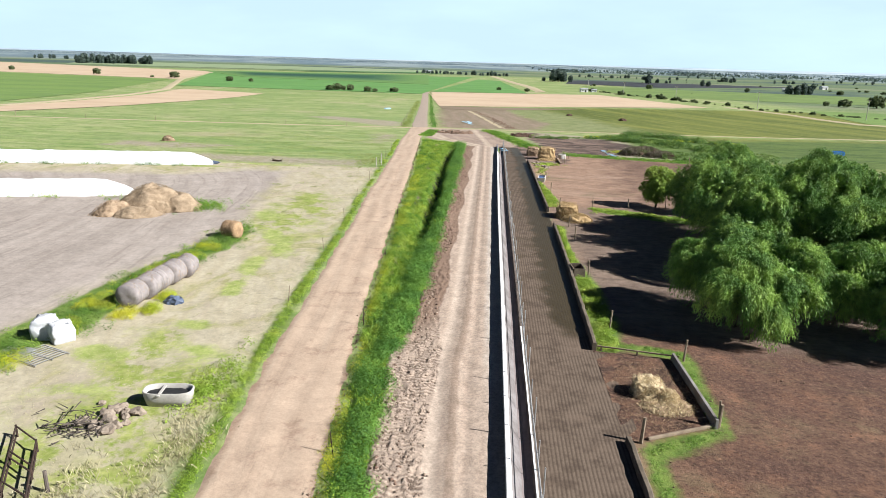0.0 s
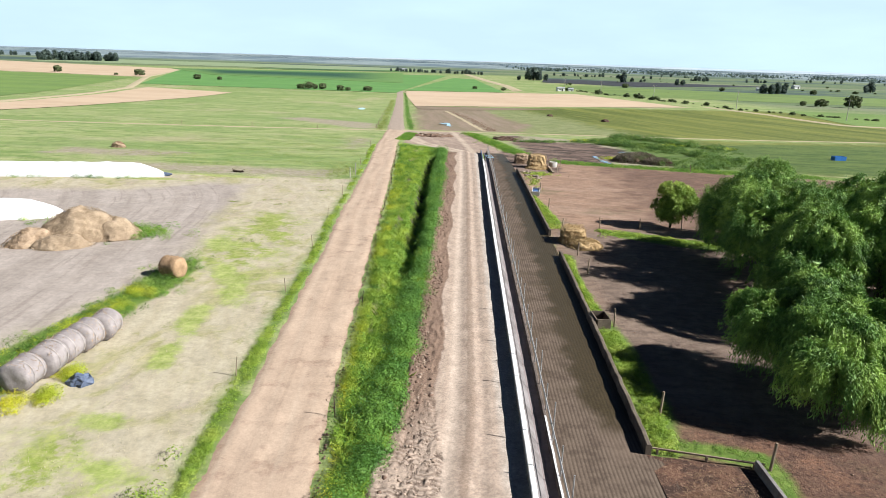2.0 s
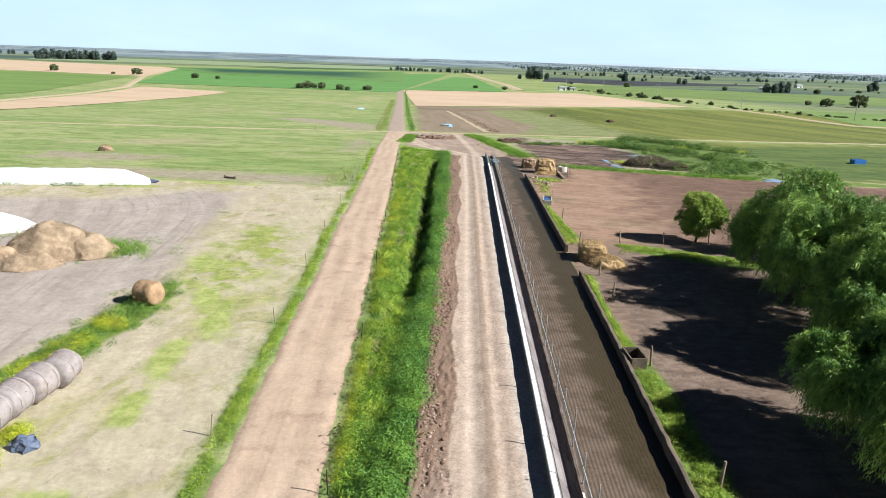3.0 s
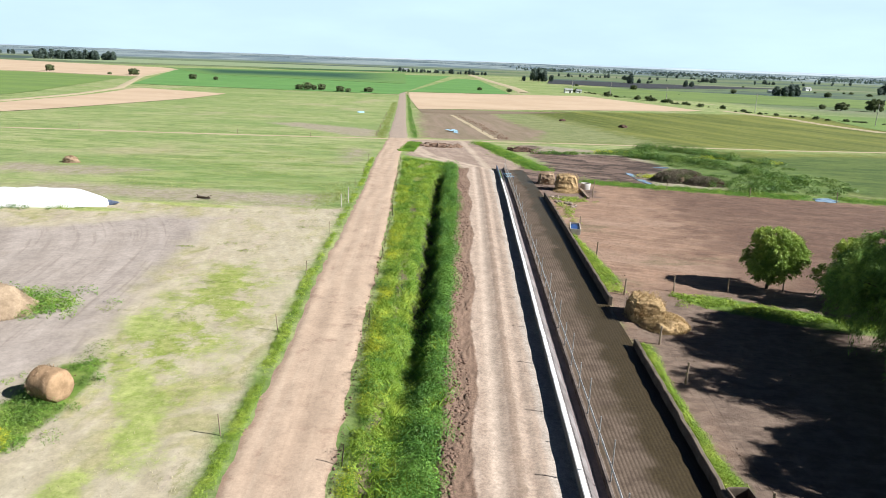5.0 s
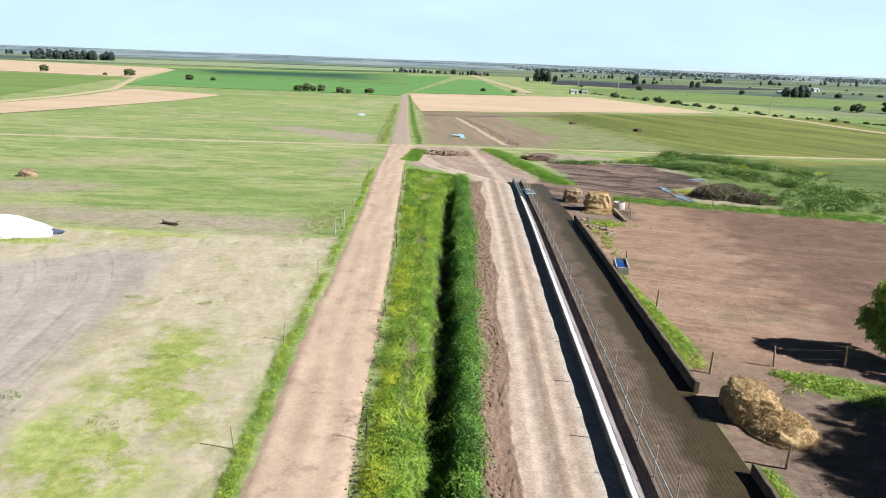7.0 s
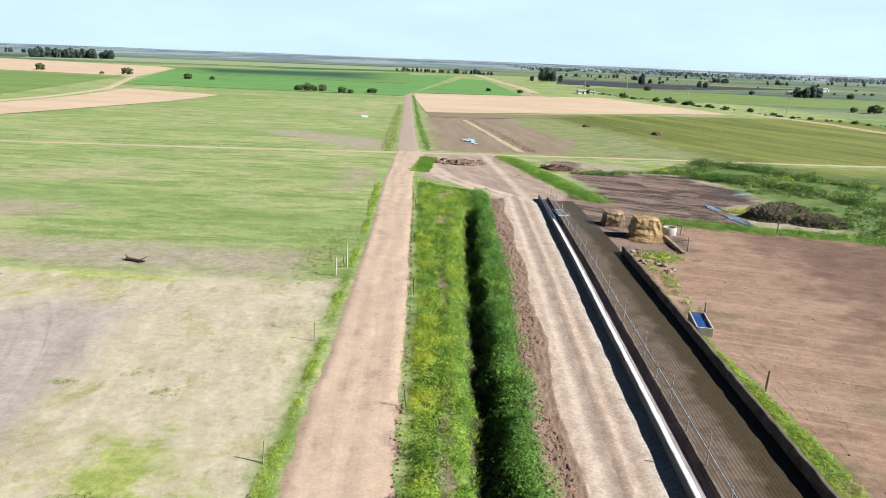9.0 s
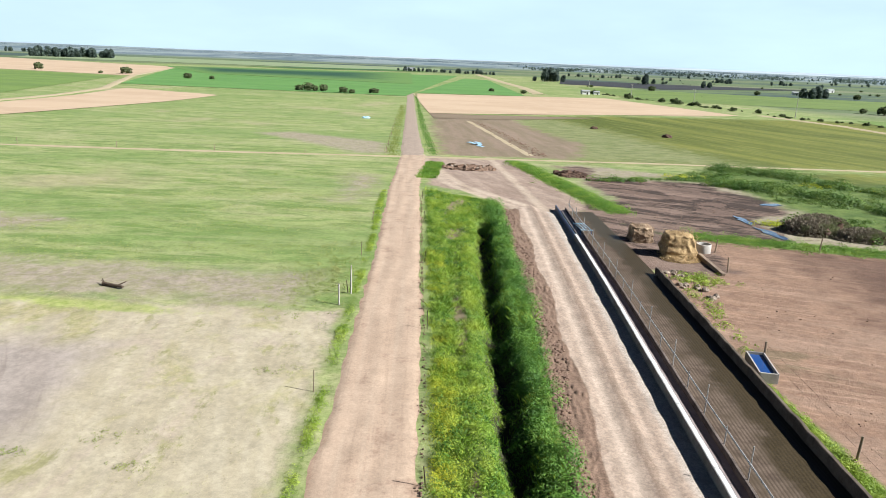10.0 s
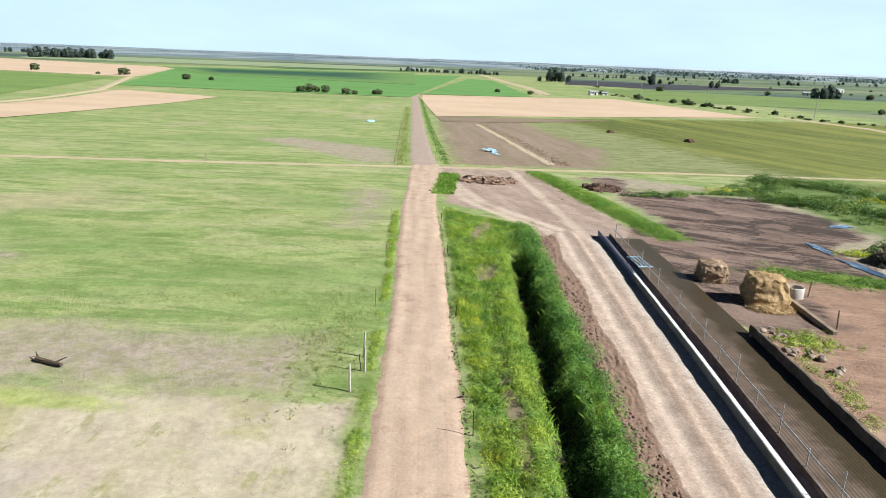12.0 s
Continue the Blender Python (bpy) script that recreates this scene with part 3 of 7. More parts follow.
def height(x, y):
    """The ground's height, for arrays or numbers."""
    x, y = np.asarray(x, float), np.asarray(y, float)
    z = np.mean([GROUND_Z(y + d) for d in (-14, -7, 0, 7, 14)], axis=0)
    r = np.hypot(x, y)
    roll = np.sin(x * 0.0021 + 1.3) * np.cos(y * 0.0017 + 0.4) + 0.5 * np.sin(x * 0.0046 + y * 0.0032)
    z = z + smooth(r, 900, 4200) * (1.5 + 1.5 * roll)
    d = np.abs(x - DITCH(y))
    run = smooth(y, 44, 60) * (1 - smooth(y, 109, 114))
    z = z - 0.95 * run * (1 - smooth(d, 0.15, 1.0)) + 0.18 * run * np.exp(-((d - 1.5) / 0.5) ** 2)
    near = 1 - smooth(r, 150, 300)
    rough = np.sin(x * 2.1 + np.sin(y * 0.9) * 2) * np.sin(y * 1.7 + np.sin(x * 1.3) * 2)
    earth = smooth(x - KERB(y), 0.8, 2.5) * (1 - smooth(y, 96, 106))
    return z + near * (0.02 * rough + earth * 0.012 * np.sin(y * 3.1 + x * 0.7 + 2.5 * np.sin(x * 0.9 + y * 0.4)))


def inside(x, y, poly):
    """Signed distance to a polygon's edge, positive inside."""
    best = np.full(x.shape, 1e9)
    odd = np.zeros(x.shape, bool)
    for (ax, ay), (bx, by) in zip(poly, poly[1:] + poly[:1]):
        ex, ey = bx - ax, by - ay
        t = np.clip(((x - ax) * ex + (y - ay) * ey) / (ex * ex + ey * ey), 0, 1)
        best = np.minimum(best, np.hypot(x - ax - t * ex, y - ay - t * ey))
        if ay != by:
            odd ^= ((ay > y) != (by > y)) & (x < ex * (y - ay) / ey + ax)
    return np.where(odd, best, -best)


def mesh(name, verts, faces, mat, smooth_it=False):
    me = bpy.data.meshes.new(name)
    verts = np.asarray(verts, np.float32)
    faces = np.asarray(faces, np.int32)
    me.vertices.add(len(verts))
    me.vertices.foreach_set("co", verts.ravel())
    k = faces.shape[1]
    me.loops.add(faces.size)
    me.loops.foreach_set("vertex_index", faces.ravel())
    me.polygons.add(len(faces))
    me.polygons.foreach_set("loop_start", np.arange(0, faces.size, k, dtype=np.int32))
    me.materials.append(mat)
    me.update(calc_edges=True)
    if smooth_it:
        me.shade_smooth()
    return me


def grid_faces(nx, ny):
    i = np.arange((ny - 1) * (nx - 1))
    a = i // (nx - 1) * nx + i % (nx - 1)
    return np.stack([a, a + 1, a + nx + 1, a + nx], 1)


def add_attr(me, name, values):
    me.attributes.new(name, "FLOAT", "POINT").data.foreach_set("value", np.asarray(values, np.float32).ravel())


def axis_steps(lo, hi, step, far_lo, far_hi, grow=1.09):
    mid = list(np.arange(lo, hi + step / 2, step))
    up, down = [], []
    d, v = step, hi
    while v < far_hi:
        d *= grow
        v += d
        up.append(min(v, far_hi))
    d, v = step, lo
    while v > far_lo:
        d *= grow
        v -= d
        down.append(max(v, far_lo))
    return np.array(down[::-1] + mid + up)


# ---- ground ----
YARD = [(-140, 10), (-24.5, 22), (-23.2, 30), (-22.5, 38), (-21, 47), (-20.6, 53), (-22, 60), (-23.3, 68), (-24.8, 80), (-30, 80.5), (-36, 75), (-60, 71), (-140, 62)]
MUD = [(3.4, 158), (6.0, 146), (7.5, 121), (10.5, 110.5), (18.5, 110), (19.5, 119), (25, 124), (26.5, 133), (22.5, 139), (23, 144.5), (13, 145), (8, 147), (9, 158)]
PLAZA = [(-14.3, 131.5), (-9, 128), (-5.6, 122.5), (-5.2, 118), (1.5, 117.5), (3.5, 122), (-3.2, 163), (-20, 163), (-19, 150), (-15.2, 150)]
TILLED = [(-15, 165.5), (8, 168), (14, 200), (6, 240), (0, 292), (-27, 292)]


GREEN = [(-19.3, 57.2, 1.6, 2.2), (-14.9, 47.2, 1.4, 2.6), (-15.3, 42.0, 0.9, 2.6), (-14.6, 37.5, 0.7, 1.7), (-16.6, 50.5, 1.2, 1.9), (-17.2, 27.8, 1.5, 0.9), (-12.6, 28.5, 1.6, 1.2), (-15.8, 24.2, 2.0, 0.8),
         (-14.2, 31.6, 1.3, 0.7), (-40, 81.5, 9.0, 1.1), (-60, 66.5, 14.0, 1.2), (-30, 85.3, 7.0, 0.9), (-15.4, 170, 1.7, 9.0), (-18.0, 186, 1.5, 12.0), (-21.0, 206, 1.2, 14.0)]


def build_ground():
    xs = axis_steps(-40, 34, 0.34, -4500, 4500)
    ys = axis_steps(4, 126, 0.38, -900, 4700)
    X, Y = np.meshgrid(xs, ys)
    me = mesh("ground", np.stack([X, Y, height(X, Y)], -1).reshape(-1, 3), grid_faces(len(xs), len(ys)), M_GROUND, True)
    left = ROAD_L(Y)
    dry = np.minimum.reduce([left - 0.9 - X, 86.3 + 0.03 * (X + 15) - Y, X + 140])
    green_l = np.minimum(0.26 - 0.14 * smooth(Y, 52, 78) * (1 - smooth(Y, 96, 106)) + 0.1 * np.sin(Y * 0.23) - np.abs(X - (left - 0.34)), 126 - Y)
    green_veg = np.minimum.reduce([X - ROAD_R(Y) - 0.3, VEG_G(Y) - X, 129 - 0.85 * (X + 14.5) - Y])
    strip_r = np.minimum.reduce([1.0 + 0.6 * np.sin(Y * 0.21) - (X - KERB(Y) - 0.3), X - KERB(Y) - 0.3, np.maximum(np.minimum(Y - 31.5, 58 - Y), np.minimum(Y - 68, 83 - Y))])
    far_strip = inside(X, Y, [(-4.2, 161.5), (-1.8, 161.5), (3.6, 141), (7.9, 120), (5.0, 118.6), (0.4, 138)])
    edge_strip = inside(X, Y, [(10, 109.2), (20, 106.2), (34, 103.2), (52, 101.6), (52, 104.6), (34, 106.6), (20, 109.6), (10.5, 111.2)])
    islands = inside(X, Y, [(-15.9, 137), (-13.8, 137), (-13.7, 155), (-16.3, 155)])
    weeds = inside(X, Y, [(-23.5, 24), (-21.5, 24), (-19.7, 30), (-19.2, 41), (-18.3, 48), (-19.2, 52.5), (-20.8, 52), (-21.2, 44), (-22.6, 36)])
    far_lane = inside(X, Y, [(9.7, 66), (12.5, 66.2), (16.8, 64.4), (22, 62.3), (22, 60.3), (15.5, 61.9), (11.5, 64.0)])
    pen = np.maximum(inside(X, Y, [(10.2, 24), (10.75, 24), (10.9, 32.2), (7.2, 32.9), (7.0, 32), (10.2, 31.2)]), inside(X, Y, [(6.9, 16), (7.5, 16), (7.6, 22), (10.4, 24.2), (10.0, 24.8), (7.0, 23.3)]))
    shrubs = np.maximum(inside(X, Y, [(27, 121), (29, 109), (40, 106), (47, 114), (49, 128), (46, 141), (42, 165), (27, 164), (25, 146)]), inside(X, Y, [(9, 147), (13, 145.6), (25, 146), (28, 158), (20, 151)]))
    earth = np.minimum.reduce([X - KERB(Y) - 0.1, 111.0 - 0.21 * X - Y, 75 - X])
    tree_shade = np.minimum.reduce([X - KERB(Y) - 0.1, 66 + 0.1 * (X - 8) - Y, 60 - X, Y - 33 + 0.25 * (X - 8)])
    olive = np.maximum(inside(X, Y, [(10, 166), (60, 172), (300, 222), (300, 232), (135, 345), (40, 318), (8, 300), (4, 225)]), inside(X, Y, [(30, 107), (120, 104), (300, 125), (300, 215), (130, 184), (60, 166), (30, 163)]))
    bare = np.maximum.reduce([inside(X, Y, [(-29, 163), (-24.3, 163), (-27, 184), (-50, 200), (-56, 193), (-41, 178)]), inside(X, Y, [(-22, 118), (-20.4, 118), (-21.5, 138), (-24, 138)]),
                              inside(X, Y, [(-60, 98), (-44, 99), (-42, 104), (-60, 105)]), inside(X, Y, [(4, 160), (8, 112), (29, 107), (29, 122), (27, 146), (24, 151), (8, 160)])])
    band = np.minimum.reduce([Y - 86.6, 92.5 - Y, -18.2 - X, X + 48])
    weak = np.maximum(inside(X, Y, [(-20, 53), (-14.5, 47), (-14.5, 60), (-17.5, 69), (-20, 67)]), inside(X, Y, [(-17, 16), (-9, 16), (-11, 27), (-16, 31)]))
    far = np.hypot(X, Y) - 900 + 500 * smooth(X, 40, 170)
    gap_x = ROAD_R(Y) + 0.5 * (DITCH(Y) - ROAD_R(Y))
    gap = np.minimum.reduce([0.12 + 0.18 * np.sin(Y * 0.31) - np.abs(X - gap_x), Y - 30, 101 - Y])
    gap = np.maximum.reduce([gap, 0.8 - np.abs(X + 10.6 + 0.13 * (117 - Y)) - 0.12 * np.abs(Y - 119), 0.75 - np.hypot((X + 9.9) * 0.8, (Y - 106) * 0.35)])
    lane = np.interp(Y, [112, 120, 126.6, 133, 150, 165], [-2.4, -3.4, -7.5, -11, -16, -19])
    pale = np.maximum.reduce([np.where(Y > 116, 0.55 - np.abs(np.abs(X - lane) - 0.85), -9), 0.9 - np.hypot(X + 4.1, (Y - 110) * 0.3), np.where(Y > 116, 0.5 - np.abs(X + 1.2 + 0.12 * (Y - 118)), -9)])
    green = np.maximum.reduce([0.8 - np.hypot((X - x) / a + 0.25 * (Y - y), (Y - y) / b) for x, y, a, b in GREEN])
    layers = {"sd_green": green, "sd_deep": np.minimum.reduce([X - 15 - 0.05 * (Y - 60), earth, Y - 30]), "sd_scrub": shrubs, "sd_pasty": inside(X, Y, [(6, 168), (38, 170), (30, 230), (16, 290), (0, 292), (4, 225)]), "sd_far": far, "sd_haze": np.hypot(X, Y) - 1500, "sd_gap": gap, "sd_pale": np.minimum(pale, 166 - Y), "sd_dry": dry, "sd_weak": weak, "sd_yard": inside(X, Y, YARD), "sd_band": np.maximum(band, bare), "sd_olive": olive, "sd_low": inside(X, Y, [(44, 108), (120, 104), (300, 125), (300, 205), (130, 177), (60, 160), (44, 150)]), "sd_tree_shade": tree_shade, "sd_red": np.minimum.reduce([X - KERB(Y) - 0.6, 35 - 0.25 * (X - 8) - Y, 60 - X]), "sd_tilled": inside(X, Y, TILLED), "sd_earth": earth,
              "sd_mud": np.maximum(inside(X, Y, MUD), np.maximum(inside(X, Y, [(3.0, 97), (10.5, 98), (10.5, 108.8), (3, 118)]), inside(X, Y, [(1.5, 121), (3.6, 116), (10, 107), (13, 112), (9, 124), (5.5, 128)]))), "sd_plaza": inside(X, Y, PLAZA),
              "sd_lush": np.maximum.reduce([green_l, green_veg, strip_r, far_strip, edge_strip, islands, weeds, pen, far_lane]),
              "sd_ditch": 0.75 - np.abs(X - DITCH(Y)) - 8 * (1 - smooth(Y, 46, 60) * (1 - smooth(Y, 109, 114)))}
    for key, v in layers.items():
        add_attr(me, key, np.clip(v, -500, 500))
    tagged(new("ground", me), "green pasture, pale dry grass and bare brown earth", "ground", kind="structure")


build_ground()


def strip(name, left, right, y0, y1, step, n, mat, label, profile, kind="structure", cat="road"):
    """A road draped on the land between two edge lines; profile(u, y) lifts it."""
    ys = np.arange(y0, y1 + step / 2, step)
    u = np.linspace(0, 1, n)
    U, Y = np.meshgrid(u, ys)
    wob = 0.10 * np.sin(Y * 0.43 + 2 * np.sin(Y * 0.17)) + 0.04 * np.sin(Y * 3.7 + 2 * np.sin(Y * 0.9))
    wob2 = 0.10 * np.sin(Y * 0.37 + 1 + 2 * np.sin(Y * 0.21)) + 0.04 * np.sin(Y * 4.1 + 2 * np.sin(Y * 0.8))
    L, R = left(Y), right(Y)
    X = L + (R - L) * U + 0.5 * wob * (1 - U) ** 6 + (0.0 if name == "feed_road" else 0.5) * wob2 * U ** 6
    Z = height(X, Y) + profile(U, Y)
    me = mesh(name, np.stack([X, Y, Z], -1).reshape(-1, 3), grid_faces(n, len(ys)), mat, name != "feed_road")
    return tagged(new(name, me), label, cat, kind=kind), me, U, Y


def crown(u, y):
    return 0.075 * smooth(np.minimum(u, 1 - u), 0.0, 0.14) - 0.02 + 0.012 * np.sin(u * 19 + np.sin(y * 0.3)) + 0.01 * np.sin(y * 2.3 + u * 9)


_, me, U, Y = strip("dirt_road", ROAD_L, ROAD_R, -60, 163, 0.5, 25, M_ROAD, "pinkish-brown packed dirt road between grass strips", crown)
add_attr(me, "edge", np.abs(U - 0.5) * 2)
_, me, U, Y = strip("dirt_road_far", line([(162, -21.6), (235, -29.6), (305, -37.4), (425, -51)]), line([(162, -17.2), (235, -25.8), (305, -33.6), (425, -47.6)]), 162.5, 425, 3, 9, M_ROADFAR,
                    "narrow dirt road running on between the far fields", crown)
add_attr(me, "edge", np.abs(U - 0.5) * 2)
FEED_L = lambda y: VEG_G(y) - 0.25  # noqa: E731
FEED_R = lambda y: BUNK(y) + 0.10  # noqa: E731


def churn(u, y):
    """How much the road's edge is broken up into clods."""
    wide = 0.32 + 0.12 * (1 - smooth(y, 29, 37)) + 0.03 * np.sin(y * 0.5)
    return np.clip(1 - smooth(u, wide - 0.07, wide + 0.05), 0, 1)


def ruts(u, y):
    rg = np.random.RandomState(3)
    lumps = rg.normal(0, 1, u.shape) * 0.022 + np.where(rg.rand(*u.shape) < 0.10, 0.07, 0)
    return lumps * (churn(u, y) + 0.14 * np.exp(-((u - 0.57) / 0.05) ** 2)) - 0.25 * smooth(y + 1.5 * np.sin(u * 9), 117, 122) + 0.15 * smooth(np.minimum(u, 1 - u + 0.2), 0.0, 0.06) - 0.03 - 0.05 * np.exp(-((u - 0.47) / 0.06) ** 2) - 0.03 * np.exp(-((u - 0.70) / 0.04) ** 2) + 0.03 * np.exp(-((u - 0.60) / 0.05) ** 2)


_, me, U, Y = strip("feed_road", FEED_L, FEED_R, -26, 122, 0.2, 64, M_GRAVEL, "pale gravel road with two wheel ruts beside the feed bunk", ruts)
add_attr(me, "rut", np.maximum(np.exp(-((U - 0.46) / 0.065) ** 2), 0.3 * np.exp(-((U - 0.72) / 0.03) ** 2)))
add_attr(me, "ridge", np.exp(-((U - 0.60) / 0.05) ** 2))
add_attr(me, "apron", smooth(U + 0.006 * np.sin(Y * 2.8), 0.70, 0.89) * (0.5 + 0.5 * smooth(Y, 22, 38)))
add_attr(me, "clod", churn(U, Y))
add_attr(me, "dry", 1 - smooth(Y + 1.5 * np.sin(U * 14), 29, 37))


def patch(name, corners, mat, label, n=14, lift=0.12, cat="field"):
    """A field between four corners, draped on the land."""
    (a, b, c, d) = [np.array(p, float) for p in corners]
    U, V = np.meshgrid(np.linspace(0, 1, n), np.linspace(0, 1, n))
    P = ((1 - V) * (1 - U))[..., None] * a + ((1 - V) * U)[..., None] * b + (V * U)[..., None] * c + (V * (1 - U))[..., None] * d
    me = mesh(name, np.concatenate([P, (height(P[..., 0], P[..., 1]) + lift)[..., None]], -1).reshape(-1, 3), grid_faces(n, n), mat, True)
    add_attr(me, "inner", np.minimum.reduce([2 * U, 1.6 * (1 - U), 4 * V, 2.2 * (1 - V)]))
    return tagged(new(name, me), label, cat, kind="structure")


def track(name, pts, width, mat, label, lift=0.05):
    """A farm track along points of the plan."""
    pts = [Vector((*p, 0)) for p in pts]
    rows = []
    for p, q in zip(pts, pts[1:]):
        n = max(2, int((q - p).length / 4))
        rows += [p.lerp(q, i / n) for i in range(n)]
    rows.append(pts[-1])
    verts = []
    for i, p in enumerate(rows):
        d = (rows[min(i + 1, len(rows) - 1)] - rows[max(i - 1, 0)]).normalized()
        side = Vector((-d.y, d.x, 0)) * width / 2 * (1 + 0.15 * math.sin(i * 1.7))
        for k in (1, 0.5, 0, -0.5, -1):
            s = p + side * k
            verts.append((s.x, s.y, float(height(s.x, s.y)) + lift * (1 if abs(k) < 1 else -0.4)))
    return tagged(new(name, mesh(name, verts, grid_faces(5, len(rows)), mat, True)), label, "track", kind="structure")


patch("stubble_field", [(-27.5, 292), (101, 352), (60, 452), (-47, 418)], M_STUBBLE, "pale pinkish stubble field beyond the crossing")
patch("tilled_field", [(-24, 268), (-4, 274), (34, 306), (-27.5, 292)], M_TILTH, "brown tilled strip in front of the stubble", lift=0.08)
patch("stubble_field", [(-126, 130), (-122, 341), (-174, 361), (-139, 150)], M_STUBBLE, "pale bare wedge of field beside the pasture")
patch("stubble_field", [(-640, 560), (-238, 487), (-302, 705), (-640, 830)], M_STUBBLE, "pale stubble field on the far rise")
patch("lime_pasture", [(-420, 215), (-160, 190), (-240, 478), (-640, 545)], M_LIME, "bright lime-green pasture", lift=0.1)
patch("green_crop_field", [(-195, 395), (-48, 392), (-40, 800), (-310, 715)], M_CROP, "deep green crop field", lift=0.14)
# two patches paint the cloud shadow over the far fields
patch("dark_crop_field", [(-330, 725), (-225, 575), (-60, 535), (-95, 840)], M_CROP_SHADOW, "cloud shadow painted dark green on the far crop field", 40, lift=0.3)
patch("dark_crop_field", [(-290, 835), (-235, 828), (-75, 930), (-123, 990)], M_CROP_SHADOW, "thin dark strip of painted cloud shadow on the far crop", lift=0.3)
patch("pale_green_field", [(-560, 840), (-70, 960), (-80, 1200), (-700, 1100)], M_PALEFIELD, "pale grey-green far field", lift=0.2)
patch("green_crop_field", [(-46, 424), (14, 440), (-8, 700), (-30, 720)], M_CROP, "deep green crop field beside the far road", lift=0.14)
patch("ploughed_field", [(56, 672), (140, 640), (335, 800), (70, 806)], M_PLOUGH, "blue-black ploughed field far off", lift=0.2)
patch("lime_pasture", [(135, 262), (330, 225), (420, 330), (150, 355)], M_LIME, "bright green field by the far road", lift=0.1)
patch("lime_pasture", [(80, 450), (330, 420), (380, 545), (64, 620)], M_DULL, "green field behind the hedge", lift=0.1)
track("cross_track", [(-330, 128), (-110, 147), (-55, 154), (-20, 160.5), (20, 167.5), (60, 172), (130, 190), (330, 235)], 2.4, M_TRACK, "pale worn track crossing the pasture")
track("eroded_gully", [(0.5, 171), (-2, 190), (-6, 220), (-13, 262)], 1.6, M_TRACK, "pale eroded gully in the tilled field", 0.03)
track("far_track", [(-175, 120), (-150, 195), (-163, 262), (-180, 353), (-238, 490), (-300, 690)], 5, M_TRACK, "pale farm track towards the far rise", 0.2)
track("far_track", [(24, 470), (18, 560), (4, 670), (-20, 900)], 9, M_TRACK, "pale road climbing between far fields", 0.25)
track("far_track", [(230, 215), (130, 262), (127, 318), (112, 360)], 5, M_TRACK, "pale track beside the hedge", 0.2)


def ridge(name, radius, low, high, seed, label):
    """A range of far low hills along the skyline."""
    rng = np.random.RandomState(seed)
    a = np.radians(np.linspace(-95, 95, 420))
    wave = sum(np.sin(a * f + rng.rand() * 7) / (i + 1) for i, f in enumerate((5, 11, 23, 47, 95)))
    top = low + (high - low) * (0.5 + wave / 4)
    rows = []
    for k, (r, h) in enumerate(((radius - 500, -14), (radius - 150, -3), (radius, 0), (radius + 120, -40))):
        z = top + h
        rows.append(np.stack([np.sin(a) * r, np.cos(a) * r, z], -1))
    me = mesh(name, np.concatenate(rows), grid_faces(len(a), 4), M_HILL, True)
    tagged(new(name, me), label, "hills", kind="structure")


ridge("backdrop_hills", 3900, -8, -1, 4, "low hills along the skyline, blue-grey with painted haze")
ridge("backdrop_hills", 4600, -5, 4, 9, "farthest hills, pale blue with painted haze")


# ---- builders ----
def ground_at(x, y):
    return float(height(x, y))


def thing(name, x, y, label, category, group="", z=None, turn=0.0):
    ob = new(name)
    ob.empty_display_size = 0.2
    ob.matrix_basis = pose(x, y, ground_at(x, y) if z is None else z, 0, 0, turn)
    return tagged(ob, label, category, group)


def part(name, bm, material, parent=None, label="", smooth_it=False):
    """One mesh object from a bmesh (or a ready mesh), under a thing or a part."""
    if isinstance(bm, bmesh.types.BMesh):
        me = bpy.data.meshes.new(name)
        bm.to_mesh(me)
        bm.free()
        me.materials.append(material)
        if smooth_it:
            me.shade_smooth()
    else:
        me = bm
    ob = new(name, me)
    ob.parent = parent
    return tagged(ob, label)


def box(sx, sy, sz, at=(0, 0, 0), bevel=0.0, bm=None, turn=0.0):
    """A block with its middle at at; bevelled edges."""
    bm = bm or bmesh.new()
    m = Matrix.Translation(at) @ Matrix.Rotation(radians(turn), 4, "Z") @ Matrix.Diagonal((sx, sy, sz, 1))
    made = bmesh.ops.create_cube(bm, size=1, matrix=m)["verts"]
    if bevel:
        edges = list({e for v in made for e in v.link_edges})
        bmesh.ops.bevel(bm, geom=edges, offset=bevel, segments=2, affect="EDGES", profile=0.6)
    return bm


def rod(a, b, r, r2=None, seg=8, bm=None):
    """A round bar from a to b."""
    bm = bm or bmesh.new()
    a, b = Vector(a), Vector(b)
    q = (b - a).to_track_quat("Z", "Y").to_matrix().to_4x4()
    bmesh.ops.create_cone(bm, cap_ends=True, segments=seg, radius1=r, radius2=r if r2 is None else r2, depth=(b - a).length, matrix=Matrix.Translation((a + b) / 2) @ q)
    return bm


def roughen(bm, amount, scale, seed=0.0, low=None):
    for v in bm.verts:
        if low is None or v.co.z > low:
            v.co += noise.noise_vector(v.co * scale + Vector((seed, seed, seed))) * amount
    return bm


